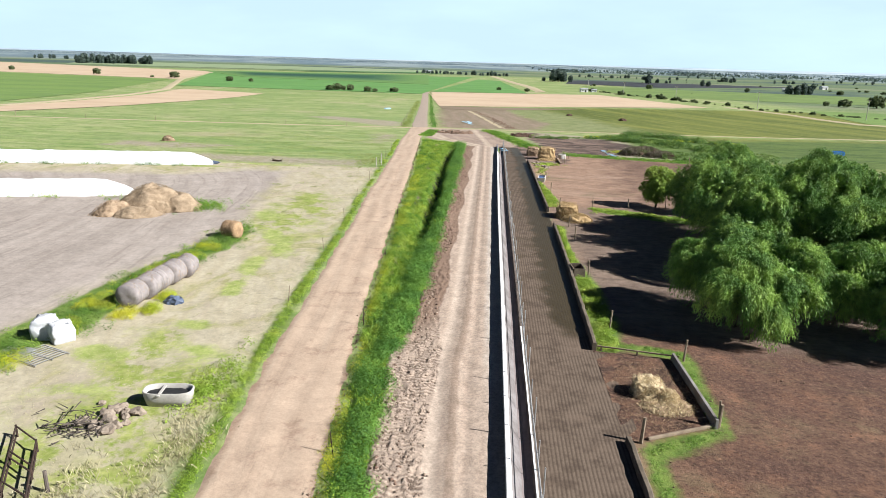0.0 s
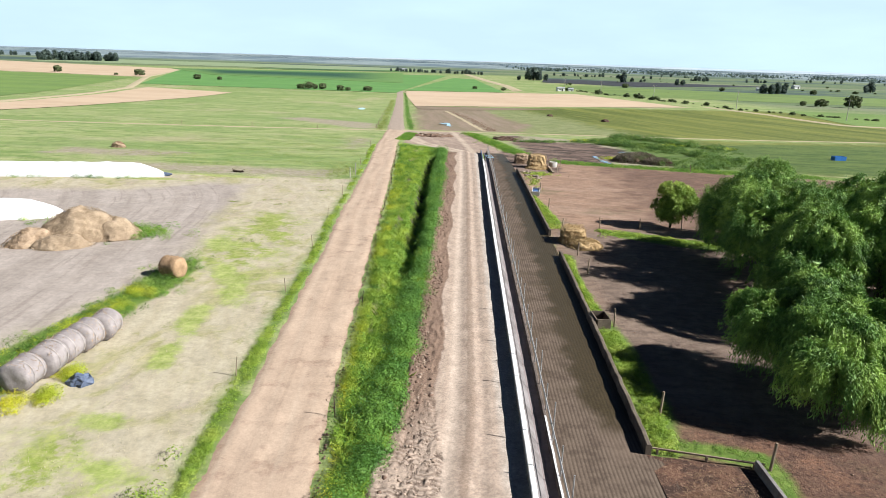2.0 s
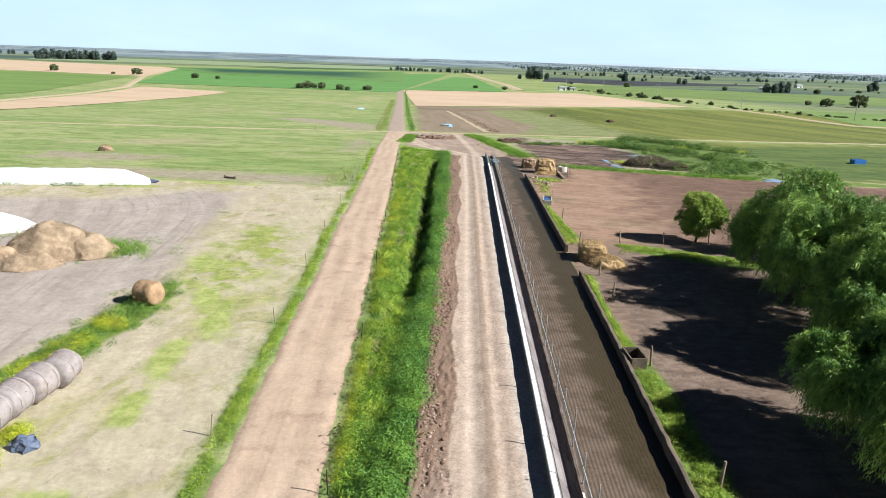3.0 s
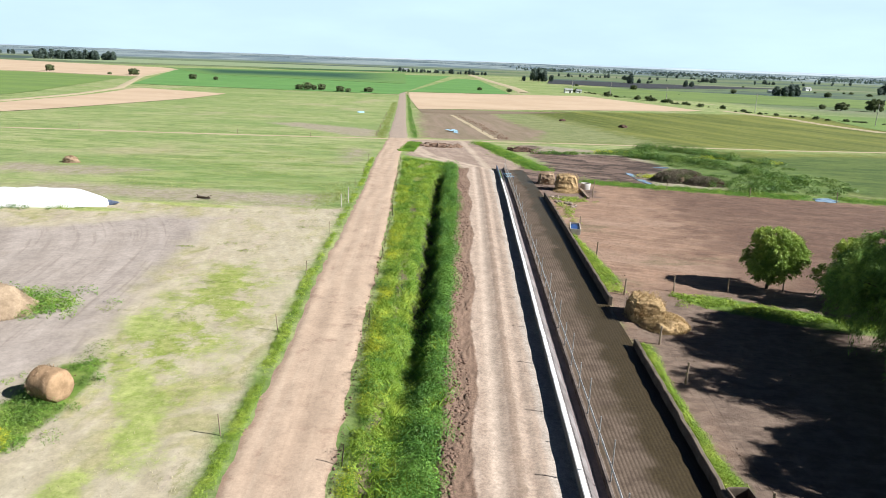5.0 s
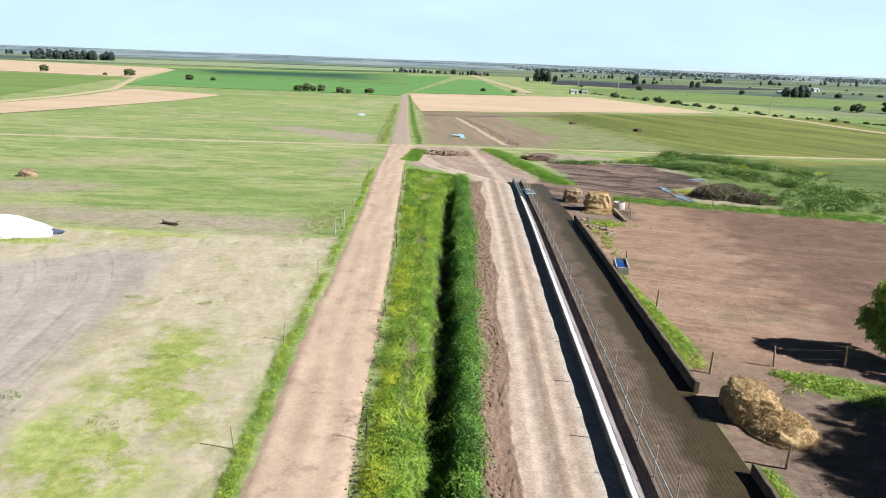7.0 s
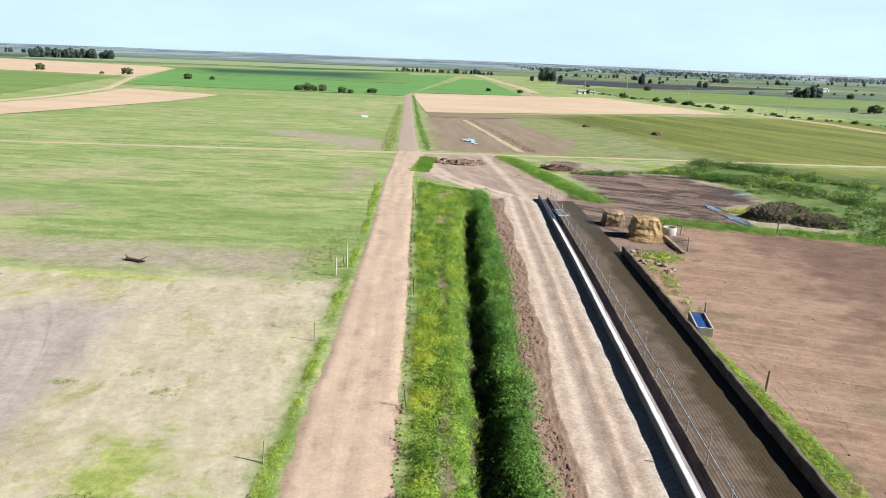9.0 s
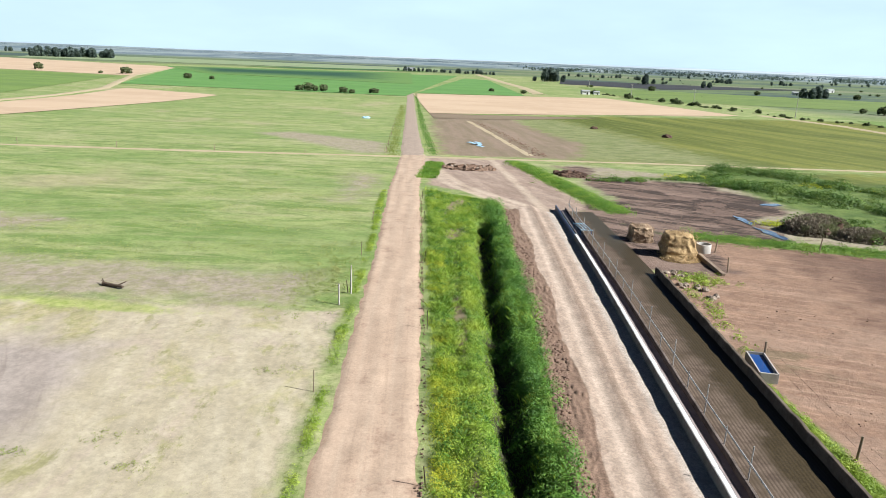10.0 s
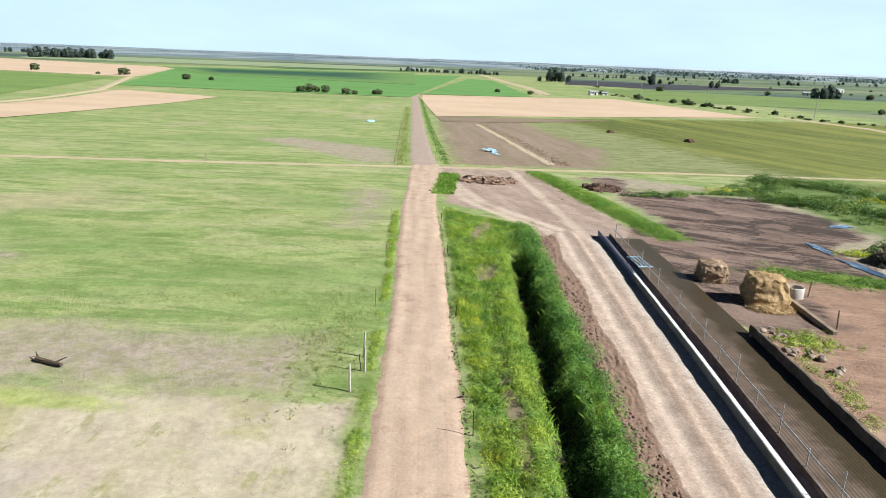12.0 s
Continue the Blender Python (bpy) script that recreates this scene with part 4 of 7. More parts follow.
def mound(sx, sy, sz, amount=0.25, scale=0.9, seed=0.0, flat=1.0, res=4):
    """A heap with an uneven surface, standing on z = 0."""
    bm = bmesh.new()
    bmesh.ops.create_icosphere(bm, subdivisions=res, radius=1)
    for v in bm.verts:
        p = v.co.copy()
        z = max(p.z, -0.15)
        z = math.copysign(abs(z) ** flat, z)
        v.co = Vector((p.x * sx, p.y * sy, z * sz))
    for v in bm.verts:
        k = 1 if v.co.z > 0 else 0.3
        v.co += noise.noise_vector(v.co * scale + Vector((seed, 0, seed))) * amount * k
        v.co += noise.noise_vector(v.co * scale * 3.7 + Vector((0, seed, 1))) * amount * 0.4 * k
    return bm


def blades(name, xs, ys, tall, wide, mat, label, category, seed, lean=0.35, z=None, per=5, spread=0.16):
    """Grass and weeds: tufts of bent, tapering blades."""
    rng = np.random.RandomState(seed)
    n = len(xs)
    X, Y = np.repeat(xs, per) + rng.normal(0, spread, n * per), np.repeat(ys, per) + rng.normal(0, spread, n * per)
    T = np.repeat(np.broadcast_to(tall, n), per) * rng.uniform(0.55, 1.15, n * per)
    Z = (height(X, Y) if z is None else np.repeat(z, per)) - 0.02
    a, b = rng.uniform(0, 2 * np.pi, n * per), rng.uniform(0, 2 * np.pi, n * per)
    w = wide * rng.uniform(0.6, 1.4, n * per) / 2
    lx, ly = np.cos(b) * lean * T * rng.uniform(0.3, 1.3, n * per), np.sin(b) * lean * T * rng.uniform(0.3, 1.3, n * per)
    dx, dy = np.cos(a) * w, np.sin(a) * w
    V = np.stack([np.stack([X - dx, Y - dy, Z], -1), np.stack([X + dx, Y + dy, Z], -1),
                  np.stack([X + dx * 0.8 + lx * 0.4, Y + dy * 0.8 + ly * 0.4, Z + T * 0.6], -1), np.stack([X + lx, Y + ly, Z + T], -1)], 1)
    me = mesh(name, V.reshape(-1, 3), np.arange(n * per * 4).reshape(-1, 4), mat)
    return tagged(new(name, me), label, category, kind="stuff")


def leaf_mesh(name, centers, size, droop, mat, seed, thin=0.28, out=None):
    """Many small leaves or sprays, as quads round their centres; out: the ways that they face, more or less."""
    rng = np.random.RandomState(seed)
    n = len(centers)
    d = rng.normal(0, 1, (n, 3))
    d[:, 2] = d[:, 2] * (1 - droop) - droop * 2.2
    face = rng.normal(0, 1, (n, 3)) if out is None else out + rng.normal(0, 0.5, (n, 3))
    if out is not None:
        d -= out * np.sum(d * out, 1)[:, None] * 0.85
    d /= np.linalg.norm(d, axis=1)[:, None]
    s = np.cross(d, face)
    s /= np.linalg.norm(s, axis=1)[:, None] + 1e-9
    L = (size * rng.uniform(0.6, 1.4, n))[:, None]
    W = L * thin
    c = np.asarray(centers)
    V = np.stack([c - d * L / 2 - s * W / 2, c - d * L / 2 + s * W / 2, c + d * L / 2], 1)
    return mesh(name, V.reshape(-1, 3), np.arange(n * 3).reshape(-1, 3), mat)


def lobes_points(lobes, n, seed, shell=0.55):
    """Points in sprays that sit on the surface of the lobes (x, y, z, rx, ry, rz), with gaps between."""
    rng = np.random.RandomState(seed)
    weights = np.array([l[3] * l[4] + l[3] * l[5] for l in lobes])
    k = max(14, int(sum(weights) * 2.6))
    which = rng.choice(len(lobes), k, p=weights / weights.sum())
    L = np.array(lobes, float)[which]
    d = rng.normal(0, 1, (k, 3))
    d /= np.linalg.norm(d, axis=1)[:, None]
    centre = L[:, :3] + d * L[:, 3:] * rng.uniform(0.72, 1.0, k)[:, None]
    size = L[:, 3:] * rng.uniform(0.14, 0.36, k)[:, None] * rng.uniform(0.6, 1.5, (k, 3))
    m = rng.randint(0, k, n)
    e = rng.normal(0, 1, (n, 3))
    e /= np.linalg.norm(e, axis=1)[:, None]
    out = centre[m] + e * size[m] * (0.4 + 0.6 * rng.rand(n) ** 0.4)[:, None]
    core = (rng.rand(n) < 0.12)[:, None]
    M = np.array(lobes, float)[rng.choice(len(lobes), n, p=weights / weights.sum())]
    face = e * 0.75 + (d[m] * 0.6) + np.array([0, 0, 0.25])
    face /= np.linalg.norm(face, axis=1)[:, None]
    return np.where(core, M[:, :3] + e * M[:, 3:] * 0.75 * rng.rand(n)[:, None] ** 0.5, out), face


def spray_leaves(name, lobes, sprays, each, long, size, thin, mat, seed, fall=0.9):
    """A crown of sprays that leave the lobes' surface outwards and bend down, with slim leaves along each, round a dense heart."""
    rng = np.random.RandomState(seed)
    L = np.array(lobes, float)
    weights = L[:, 3] * L[:, 4] + (L[:, 3] + L[:, 4]) * L[:, 5]
    which = rng.choice(len(L), sprays * 2, p=weights / weights.sum())
    d = rng.normal(0, 1, (sprays * 2, 3))
    d[:, 2] = d[:, 2] * 0.9 + 0.25
    d /= np.linalg.norm(d, axis=1)[:, None]
    skin = L[which, :3] + d * L[which, 3:]
    lump = np.array([noise.noise(Vector(p) * 0.62 + Vector((seed, 0, 0))) + 0.5 * noise.noise(Vector(p) * 1.5 + Vector((0, seed, 0))) for p in skin])
    start = L[which, :3] + d * L[which, 3:] * (np.clip(0.84 + 0.5 * lump, 0.5, 1.12) * rng.uniform(0.86, 1.04, sprays * 2))[:, None]
    deep = np.min(np.linalg.norm((start[:, None] - L[None, :, :3]) / L[None, :, 3:], axis=2) + 9.0 * (np.arange(len(L))[None] == which[:, None]), axis=1)
    # sprays gather in tufts, so that gaps stay between them
    keep = np.nonzero((deep > 0.66) & (lump > -0.25 + 0.25 * rng.rand(sprays * 2)))[0][:sprays]
    start, d = start[keep], d[keep]
    n = len(keep) * each
    k = np.repeat(np.arange(len(keep)), each)
    run = (long * rng.uniform(0.5, 1.4, len(keep)))[k]
    t = rng.rand(n) ** 0.8
    side = rng.normal(0, 1, (len(keep), 3)) * 0.35
    out = (d + side)[k] * np.array([1, 1, 0.6])
    c = start[k] + out * (0.55 * run * t)[:, None] + rng.normal(0, 0.05 + 0.05 * long, (n, 3))
    c[:, 2] -= fall * run * t * t
    c[:, 2] = np.maximum(c[:, 2], 0.15)
    way = out * (1 - 0.5 * t)[:, None] + rng.normal(0, 0.55, (n, 3))
    way[:, 2] -= 1.7 * fall * t
    way /= np.linalg.norm(way, axis=1)[:, None]
    across = np.cross(way, rng.normal(0, 1, (n, 3)) + d[k])
    across /= np.linalg.norm(across, axis=1)[:, None] + 1e-9
    a = (size * rng.uniform(0.6, 1.4, n))[:, None]
    V = np.stack([c - way * a / 2 - across * a * thin / 2, c - way * a / 2 + across * a * thin / 2, c + way * a / 2], 1)
    m = n // 16
    w = rng.choice(len(L), m, p=weights / weights.sum())
    e = rng.normal(0, 1, (m, 3))
    e /= np.linalg.norm(e, axis=1)[:, None]
    q = L[w, :3] + e * L[w, 3:] * (0.60 * rng.rand(m, 1) ** 0.5)
    q[:, 2] = np.maximum(q[:, 2], 0.3)
    u, v = rng.normal(0, 0.10, (m, 3)), rng.normal(0, 0.10, (m, 3))
    V = np.concatenate([V, np.stack([q - u, q + v, q + u - v], 1)])
    return mesh(name, V.reshape(-1, 3), np.arange(len(V) * 3).reshape(-1, 3), mat)


def tree(name, x, y, lobes, n, size, droop, leaf, label, seed, trunk_r=0.25, fork=1.6, thin=0.28, group="", cat="tree", sprays=0, each=38, long=1.1):
    """A tapered trunk with limbs to every lobe, and a crown of many leaves."""
    root = thing(name, x, y, label, cat, group)
    bm = rod((0, 0, -0.1), (0.05, 0.03, fork), trunk_r, trunk_r * 0.7, 9)
    for i, l in enumerate(lobes):
        a = Vector((0.05, 0.03, fork * (0.75 + 0.08 * (i % 4))))
        c = Vector(l[:3])
        mid = a.lerp(c, 0.5) + Vector((0.1 * math.sin(i * 2), 0.1 * math.cos(i * 3), 0.25))
        rod(a, mid, trunk_r * 0.5, trunk_r * 0.3, 6, bm)
        rod(mid, c, trunk_r * 0.3, trunk_r * 0.1, 6, bm)
        for k in range(3):
            t = c + Vector((math.sin(i + k * 2.1) * l[3], math.cos(i + k * 2.1) * l[4], (0.3 * k - 0.2) * l[5])) * 0.7
            rod(c.lerp(mid, 0.3), t, trunk_r * 0.14, trunk_r * 0.04, 5, bm)
    part("trunk", bm, M_BARK, root)
    if sprays:
        part("crown", spray_leaves("crown", lobes, sprays, each, long, size, thin, leaf, seed, 0.25 + droop), leaf, root)
    else:
        points, face = lobes_points(lobes, n, seed)
        part("crown", leaf_mesh("crown", points, size, droop, leaf, seed + 1, thin, face), leaf, root)
    return root


# ---- feed bunk, rail and alley ----
def sweep(name, centre, y0, y1, step, section, mat, parent=None, label="", jitter=0.0, caps=True):
    """A cross-section (x, z) drawn along a line of the plan."""
    ys = np.append(np.arange(y0, y1, step), y1)
    k = len(section)
    sec = np.array(section, float)
    cx = centre(ys)
    base = np.array([np.mean(height(np.array([c - 1.2, c]), np.array([v, v]))) for c, v in zip(cx, ys)])
    V = np.zeros((len(ys), k, 3))
    V[..., 0] = cx[:, None] + sec[:, 0]
    V[..., 1] = ys[:, None]
    V[..., 2] = base[:, None] + sec[:, 1]
    if jitter:
        wob = np.sin(ys * 2.9) * 0.5 + np.sin(ys * 7.3 + 1) * 0.5
        V[..., 0] += wob[:, None] * jitter
        V[..., 2] += (np.sin(ys * 4.3) * jitter * 0.6)[:, None] * (sec[:, 1] > 0)
    F = [[i * k + j, i * k + (j + 1) % k, (i + 1) * k + (j + 1) % k, (i + 1) * k + j] for i in range(len(ys) - 1) for j in range(k)]
    me = bpy.data.meshes.new(name)
    faces = F + ([list(range(k))[::-1], list(range((len(ys) - 1) * k, len(ys) * k))] if caps else [])
    me.from_pydata(V.reshape(-1, 3).tolist(), [], faces)
    me.materials.append(mat)
    bm = bmesh.new()
    bm.from_mesh(me)
    bmesh.ops.recalc_face_normals(bm, faces=bm.faces)
    bm.to_mesh(me)
    bm.free()
    ob = new(name, me)
    ob.parent = parent
    return tagged(ob, label)


bunk = new("feed_bunk")
tagged(bunk, "long white concrete feed bunk with a grey trough floor", "feed bunk")
sweep("wall", BUNK, -26, 106, 0.5, [(0.0, -0.25), (0.0, 0.535), (0.15, 0.535), (0.15, -0.25)], M_BUNKFACE, bunk, "grey concrete wall", 0.004)
sweep("cap", BUNK, -26, 106, 0.5, [(-0.012, 0.536), (-0.012, 0.56), (0.012, 0.575), (0.155, 0.58), (0.185, 0.56), (0.185, 0.536)], M_WHITEWALL, bunk, "whitewashed top of the wall", 0.006)
sweep("inner_slope", BUNK, -26, 106, 0.5, [(0.152, -0.2), (0.152, 0.53), (0.21, 0.52), (0.56, 0.08), (0.56, -0.2)], M_SLOPE, bunk, "whitewashed slope, stained by feed", 0.004)
sweep("trough_floor", BUNK, -26, 119, 0.5, [(0.55, -0.25), (0.55, 0.085), (0.75, 0.06), (0.95, 0.10), (0.95, -0.25)], M_BUNKFLOOR, bunk, "grey worn concrete trough floor", 0.004)
sweep("kerb", BUNK, -26, 119, 0.5, [(0.945, -0.25), (0.945, 0.30), (0.98, 0.33), (1.07, 0.33), (1.10, 0.30), (1.10, -0.25)], M_INNER, bunk, "low dark brown concrete kerb", 0.01)
sweep("end_wall", BUNK, 106.02, 119.2, 0.5, [(0.0, -0.25), (0.0, 0.46), (0.03, 0.49), (0.10, 0.49), (0.13, 0.46), (0.13, -0.25)], M_NAVY, bunk, "navy-blue painted steel side")

sweep("kerb_cap", BUNK, -26, 33.5, 0.5, [(0.985, 0.331), (0.985, 0.345), (1.055, 0.345), (1.055, 0.331)], M_WHITEWALL, bunk, "whitewashed edge of the kerb", 0.01)
rail = new("neck_rail")
tagged(rail, "galvanised neck rail on steel posts along the bunk", "rail")
ys = np.arange(-26, 118.5, 1.0)
bm = bmesh.new()
for a, b in zip(ys, ys[1:]):
    za, zb = ground_at(BUNK(a) - 1, a), ground_at(BUNK(b) - 1, b)
    rod((BUNK(a) + 1.03, a, za + 0.98), (BUNK(b) + 1.03, b + 0.01, zb + 0.98), 0.034, seg=7, bm=bm)
part("tube", bm, M_GALV, rail, "round steel tube")
for i, y in enumerate(np.arange(-24.5, 118, 2.25)):
    x, z = float(BUNK(y)) + 1.03, ground_at(BUNK(y) - 1, y)
    part("post", rod((x + 0.07, y, z), (x + 0.07, y, z + ((1.9 if i % 2 else 1.5) if y < 64 else (1.6 if i % 2 else 1.06))), 0.026, seg=7), M_GALV, rail)

# alley floor, one slab after another
ys = np.arange(-26, 119.2, 0.4)
u = np.linspace(0, 1, 30)
U, Y = np.meshgrid(u, ys)
L = BUNK(Y) + 1.08
R = np.where(Y < 97, KERB(np.minimum(Y, 97)) + 0.06, 4.6 - (Y - 97) * 0.05)
R = R + 0.6 * smooth(Y, 23.2, 23.8) * (1 - smooth(Y, 31.0, 31.6))
X = L + (R - L) * U
Z = np.array([GROUND_Z(y) for y in ys])[:, None] + 0.035 + 0 * U
me = mesh("alley_floor", np.stack([X, Y, Z], -1).reshape(-1, 3), grid_faces(30, len(ys)), M_ALLEY, True)
add_attr(me, "wet", smooth(Y, 31, 36) * (0.35 + 0.55 * smooth(U, 0.3, 0.75)))
tagged(new("alley_floor", me), "grooved concrete cow alley, brown with manure, wet in parts", "concrete floor", kind="structure")
kerb = new("alley_kerb")
tagged(kerb, "low dirty concrete kerb along the alley", "kerb")
sweep("kerb_block", KERB, -26, 23.2, 0.5, [(0.0, -0.2), (0.0, 0.30), (0.04, 0.34), (0.17, 0.34), (0.21, 0.30), (0.21, -0.2)], M_KERB, kerb, "", 0.025)
sweep("kerb_block", KERB, 31.6, 57.5, 0.5, [(0.0, -0.2), (0.0, 0.41), (0.04, 0.45), (0.17, 0.45), (0.21, 0.41), (0.21, -0.2)], M_KERB, kerb, "", 0.03)
sweep("kerb_block", KERB, 63.5, 97, 0.5, [(0.0, -0.2), (0.0, 0.51), (0.04, 0.55), (0.17, 0.55), (0.21, 0.51), (0.21, -0.2)], M_KERB, kerb, "", 0.03)

# blue steel end gate of the bunk
gate = thing("bunk_gate", 0.9, 108.8, "pale blue steel gate lying across the bunk's end", "gate", turn=8)
for i in range(4):
    part("bar", rod((-0.2 + 0.28 * i, -1.2, 0.62), (-0.2 + 0.28 * i, 1.2, 0.62), 0.03), M_PALEBLUE, gate)
for y in (-1.2, 1.2):
    part("end_bar", rod((-0.3, y, 0.62), (0.75, y, 0.62), 0.035), M_PALEBLUE, gate)
for x, y in ((-0.25, -1.1), (-0.25, 1.1), (0.7, -1.1), (0.7, 1.1)):
    part("leg", rod((x, y, -0.05), (x, y, 0.6), 0.03), M_NAVY, gate)


# ---- fences ----
def fence(name, posts, tall, r, wires, label, mat=None, wire=True, group=""):
    """Posts on the plan with wires between them; each post leans a little its own way."""
    root = thing(name, posts[0][0], posts[0][1], label, "fence", group, z=0)
    ox, oy = posts[0]
    tops = []
    for i, (x, y) in enumerate(posts):
        z, lean = ground_at(x, y), Vector((0.09 * math.sin(i * 2.7 + x), 0.07 * math.cos(i * 1.9), 0))
        h = tall * (0.92 + 0.14 * math.sin(i * 3.3))
        a, b = Vector((x - ox, y - oy, z - 0.15)), Vector((x - ox, y - oy, z + h)) + lean
        part("post", rod(a, b, r, r * 0.85, 7), mat or M_WOOD, root)
        tops.append((a, b))
    if wire:
        for k in wires:
            for (a, b), (c, d) in zip(tops, tops[1:]):
                bm = bmesh.new()
                p, q = a.lerp(b, k), c.lerp(d, k)
                m = (p + q) / 2 - Vector((0, 0, 0.03))
                rod(p, m, 0.004, seg=4, bm=bm)
                rod(m, q, 0.004, seg=4, bm=bm)
                part("wire", bm, M_RUST, root)
    return root


fence("wire_fence", [(7.4, 34.6), (7.35, 44.2), (7.3, 53.6), (7.2, 58.0)], 1.15, 0.055, (0.5, 0.9), "wire fence on leaning wooden posts beside the alley")
fence("wire_fence", [(6.9, 65.6), (6.6, 74.5), (6.5, 83)], 1.15, 0.055, (0.5, 0.9), "wire fence on thin wooden posts along the green verge")
fence("wire_fence", [(10.3, 66.8), (13.8, 67.2), (17.6, 68.0)], 1.1, 0.05, (0.5, 0.9), "short wire fence beside the small tree")
fence("wire_fence", [(10.0, 98.6), (11.0, 104.5), (20, 106.5), (29, 104.3), (38, 102.6)], 1.2, 0.055, (0.5, 0.9), "wire fence along the bright grass verge")
fence("electric_fence", [(float(ROAD_R(y)) + 0.12, y) for y in (8.5, 21, 33, 45.6, 58, 71, 84.5, 97, 110, 122)], 1.0, 0.022, (0.92,), "thin electric fence posts along the road verge", M_RUST, False)
fence("electric_fence", [(float(ROAD_L(y)) - 0.75, y) for y in (36, 47, 57, 66.5, 77, 89.5, 98, 110, 122)], 1.0, 0.025, (0.92,), "thin electric fence along the grass strip", M_WOOD, False)
fence("post_row", [(-15.45, 87.4), (-15.16, 89.4), (-15.5, 91.0)], 1.35, 0.05, (0.6, 0.9), "pale grey concrete fence posts in the verge", M_CONCRETE)
fence("pasture_fence", [(x, 156.8 + (x + 40) * 0.11) for x in (-112, -96, -80, -65, -50, -36)], 1.1, 0.05, (0.5, 0.9), "thin fence along the crossing track")
fence("road_fence", [(-24.2 - (y - 165) * 0.115, y) for y in (165, 178, 191, 204, 218, 232, 246)], 1.1, 0.06, (0.5, 0.9), "wooden fence posts beside the far dirt road")

# ---- pen with its hay ----
def pen_floor_material():
    m = Mat("trampled_pen_soil")
    wide, fine = m.noise(0.9, 5, 0.7), m.noise(6.5, 6, 0.85)
    col = m.mix(m.step(wide, 0.4, 0.62), (0.048, 0.026, 0.018), (0.120, 0.062, 0.038))
    col = m.mix(m.step(fine, 0.54, 0.60, 0, 0.8), col, (0.230, 0.150, 0.098))
    col = m.mix(m.step(fine, 0.46, 0.38, 0, 0.8), col, (0.024, 0.014, 0.010))
    return m.done(col, 0.9, 0, fine, 0.08, 0.8)


M_PENFLOOR = pen_floor_material()
pen = thing("pen_wall", 0, 0, "low concrete beam round the hay pen", "low wall", z=0)
part("beam", box(0.13, 6.3, 0.52, (10.05, 27.9, 0.16), 0.02, turn=2.5), M_BUNKFACE, pen)
part("rail", box(3.9, 0.06, 0.07, (8.3, 31.45, 0.22), 0.01, turn=-10), M_WOOD, pen)
for x, y in ((6.6, 31.75), (8.3, 31.45), (9.9, 31.17)):
    part("rail_support", box(0.08, 0.10, 0.3, (x, y, 0.06), 0.01, turn=-10), M_WOOD, pen)
part("beam", box(3.2, 0.10, 0.12, (8.75, 24.25, 0.06), 0.02, turn=26), M_WOOD, pen)
fence("pen_fence", [(7.0, 23.3), (10.3, 24.9)], 1.15, 0.075, (0.35, 0.65, 0.92), "thick wooden posts with wires at the pen")
fence("pen_fence", [(10.35, 24.9), (10.45, 31.1)], 1.25, 0.06, (0.5, 0.9), "wooden posts behind the pen wall")
patch(
    "trampled_floor", [(6.48, 23.3), (9.95, 24.9), (10.1, 31.0), (6.19, 31.6)], M_PENFLOOR, "dark trampled soil in the hay pen", 24, 0.045, "soil")


def straw_coat(root, points, mat, seed, size=0.3):
    """Loose stalks over a heap."""
    tagged(part("loose_straw", leaf_mesh("loose_straw", points, size, 0.25, mat, seed, 0.10), mat, root), kind="stuff")


def heap_points(sx, sy, sz, n, seed, skirt=1.15, flat=1.0):
    rng = np.random.RandomState(seed)
    a, r = rng.uniform(0, 2 * np.pi, n), np.sqrt(rng.rand(n)) * skirt
    z = sz * np.clip(1 - r * r, 0, 1) ** (0.5 * flat) + 0.05
    return np.stack([np.cos(a) * r * sx, np.sin(a) * r * sy, z], -1)


M_STALK = leafy("hay_stalks", (0.28, 0.192, 0.090), (0.52, 0.390, 0.205), (0.42, 0.310, 0.155), 0.8)
M_STALK_PALE = leafy("pale_hay_stalks", (0.46, 0.36, 0.21), (0.64, 0.53, 0.34), (0.56, 0.46, 0.28), 0.8)
M_HEAP = plain("tan_spoiled_silage", (0.330, 0.248, 0.165), (0.205, 0.148, 0.095), 1.3, 9, 0.95, 0.09)
M_STALK_HEAP = leafy("silage_stalks", (0.22, 0.16, 0.10), (0.40, 0.31, 0.21), (0.31, 0.24, 0.15), 0.85)
M_STALK_OLD = leafy("old_hay_stalks", (0.20, 0.135, 0.08), (0.46, 0.335, 0.21), (0.36, 0.25, 0.155), 0.85)


def block_stack(sx, sy, sz, seed):
    """A cut stack: a leaning block with ragged faces and slumped corners."""
    bm = bmesh.new()
    bmesh.ops.create_cube(bm, size=1)
    bmesh.ops.subdivide_edges(bm, edges=bm.edges[:], cuts=20, use_grid_fill=True)
    for v in bm.verts:
        p = v.co * 2
        q = p.normalized() * 1.18
        p = p.lerp(q, 0.35)
        slump = 1.10 - 0.10 * p.z + 0.03 * math.sin(p.z * 7 + seed)
        v.co = Vector((p.x * sx * slump, p.y * sy * slump, max((p.z + 0.95) * 0.5 * sz, -0.1)))
    for k, s in ((0.16, 1.1), (0.09, 3.2), (0.07, 8.0)):
        roughen(bm, k, s, seed, 0.02)
    return bm


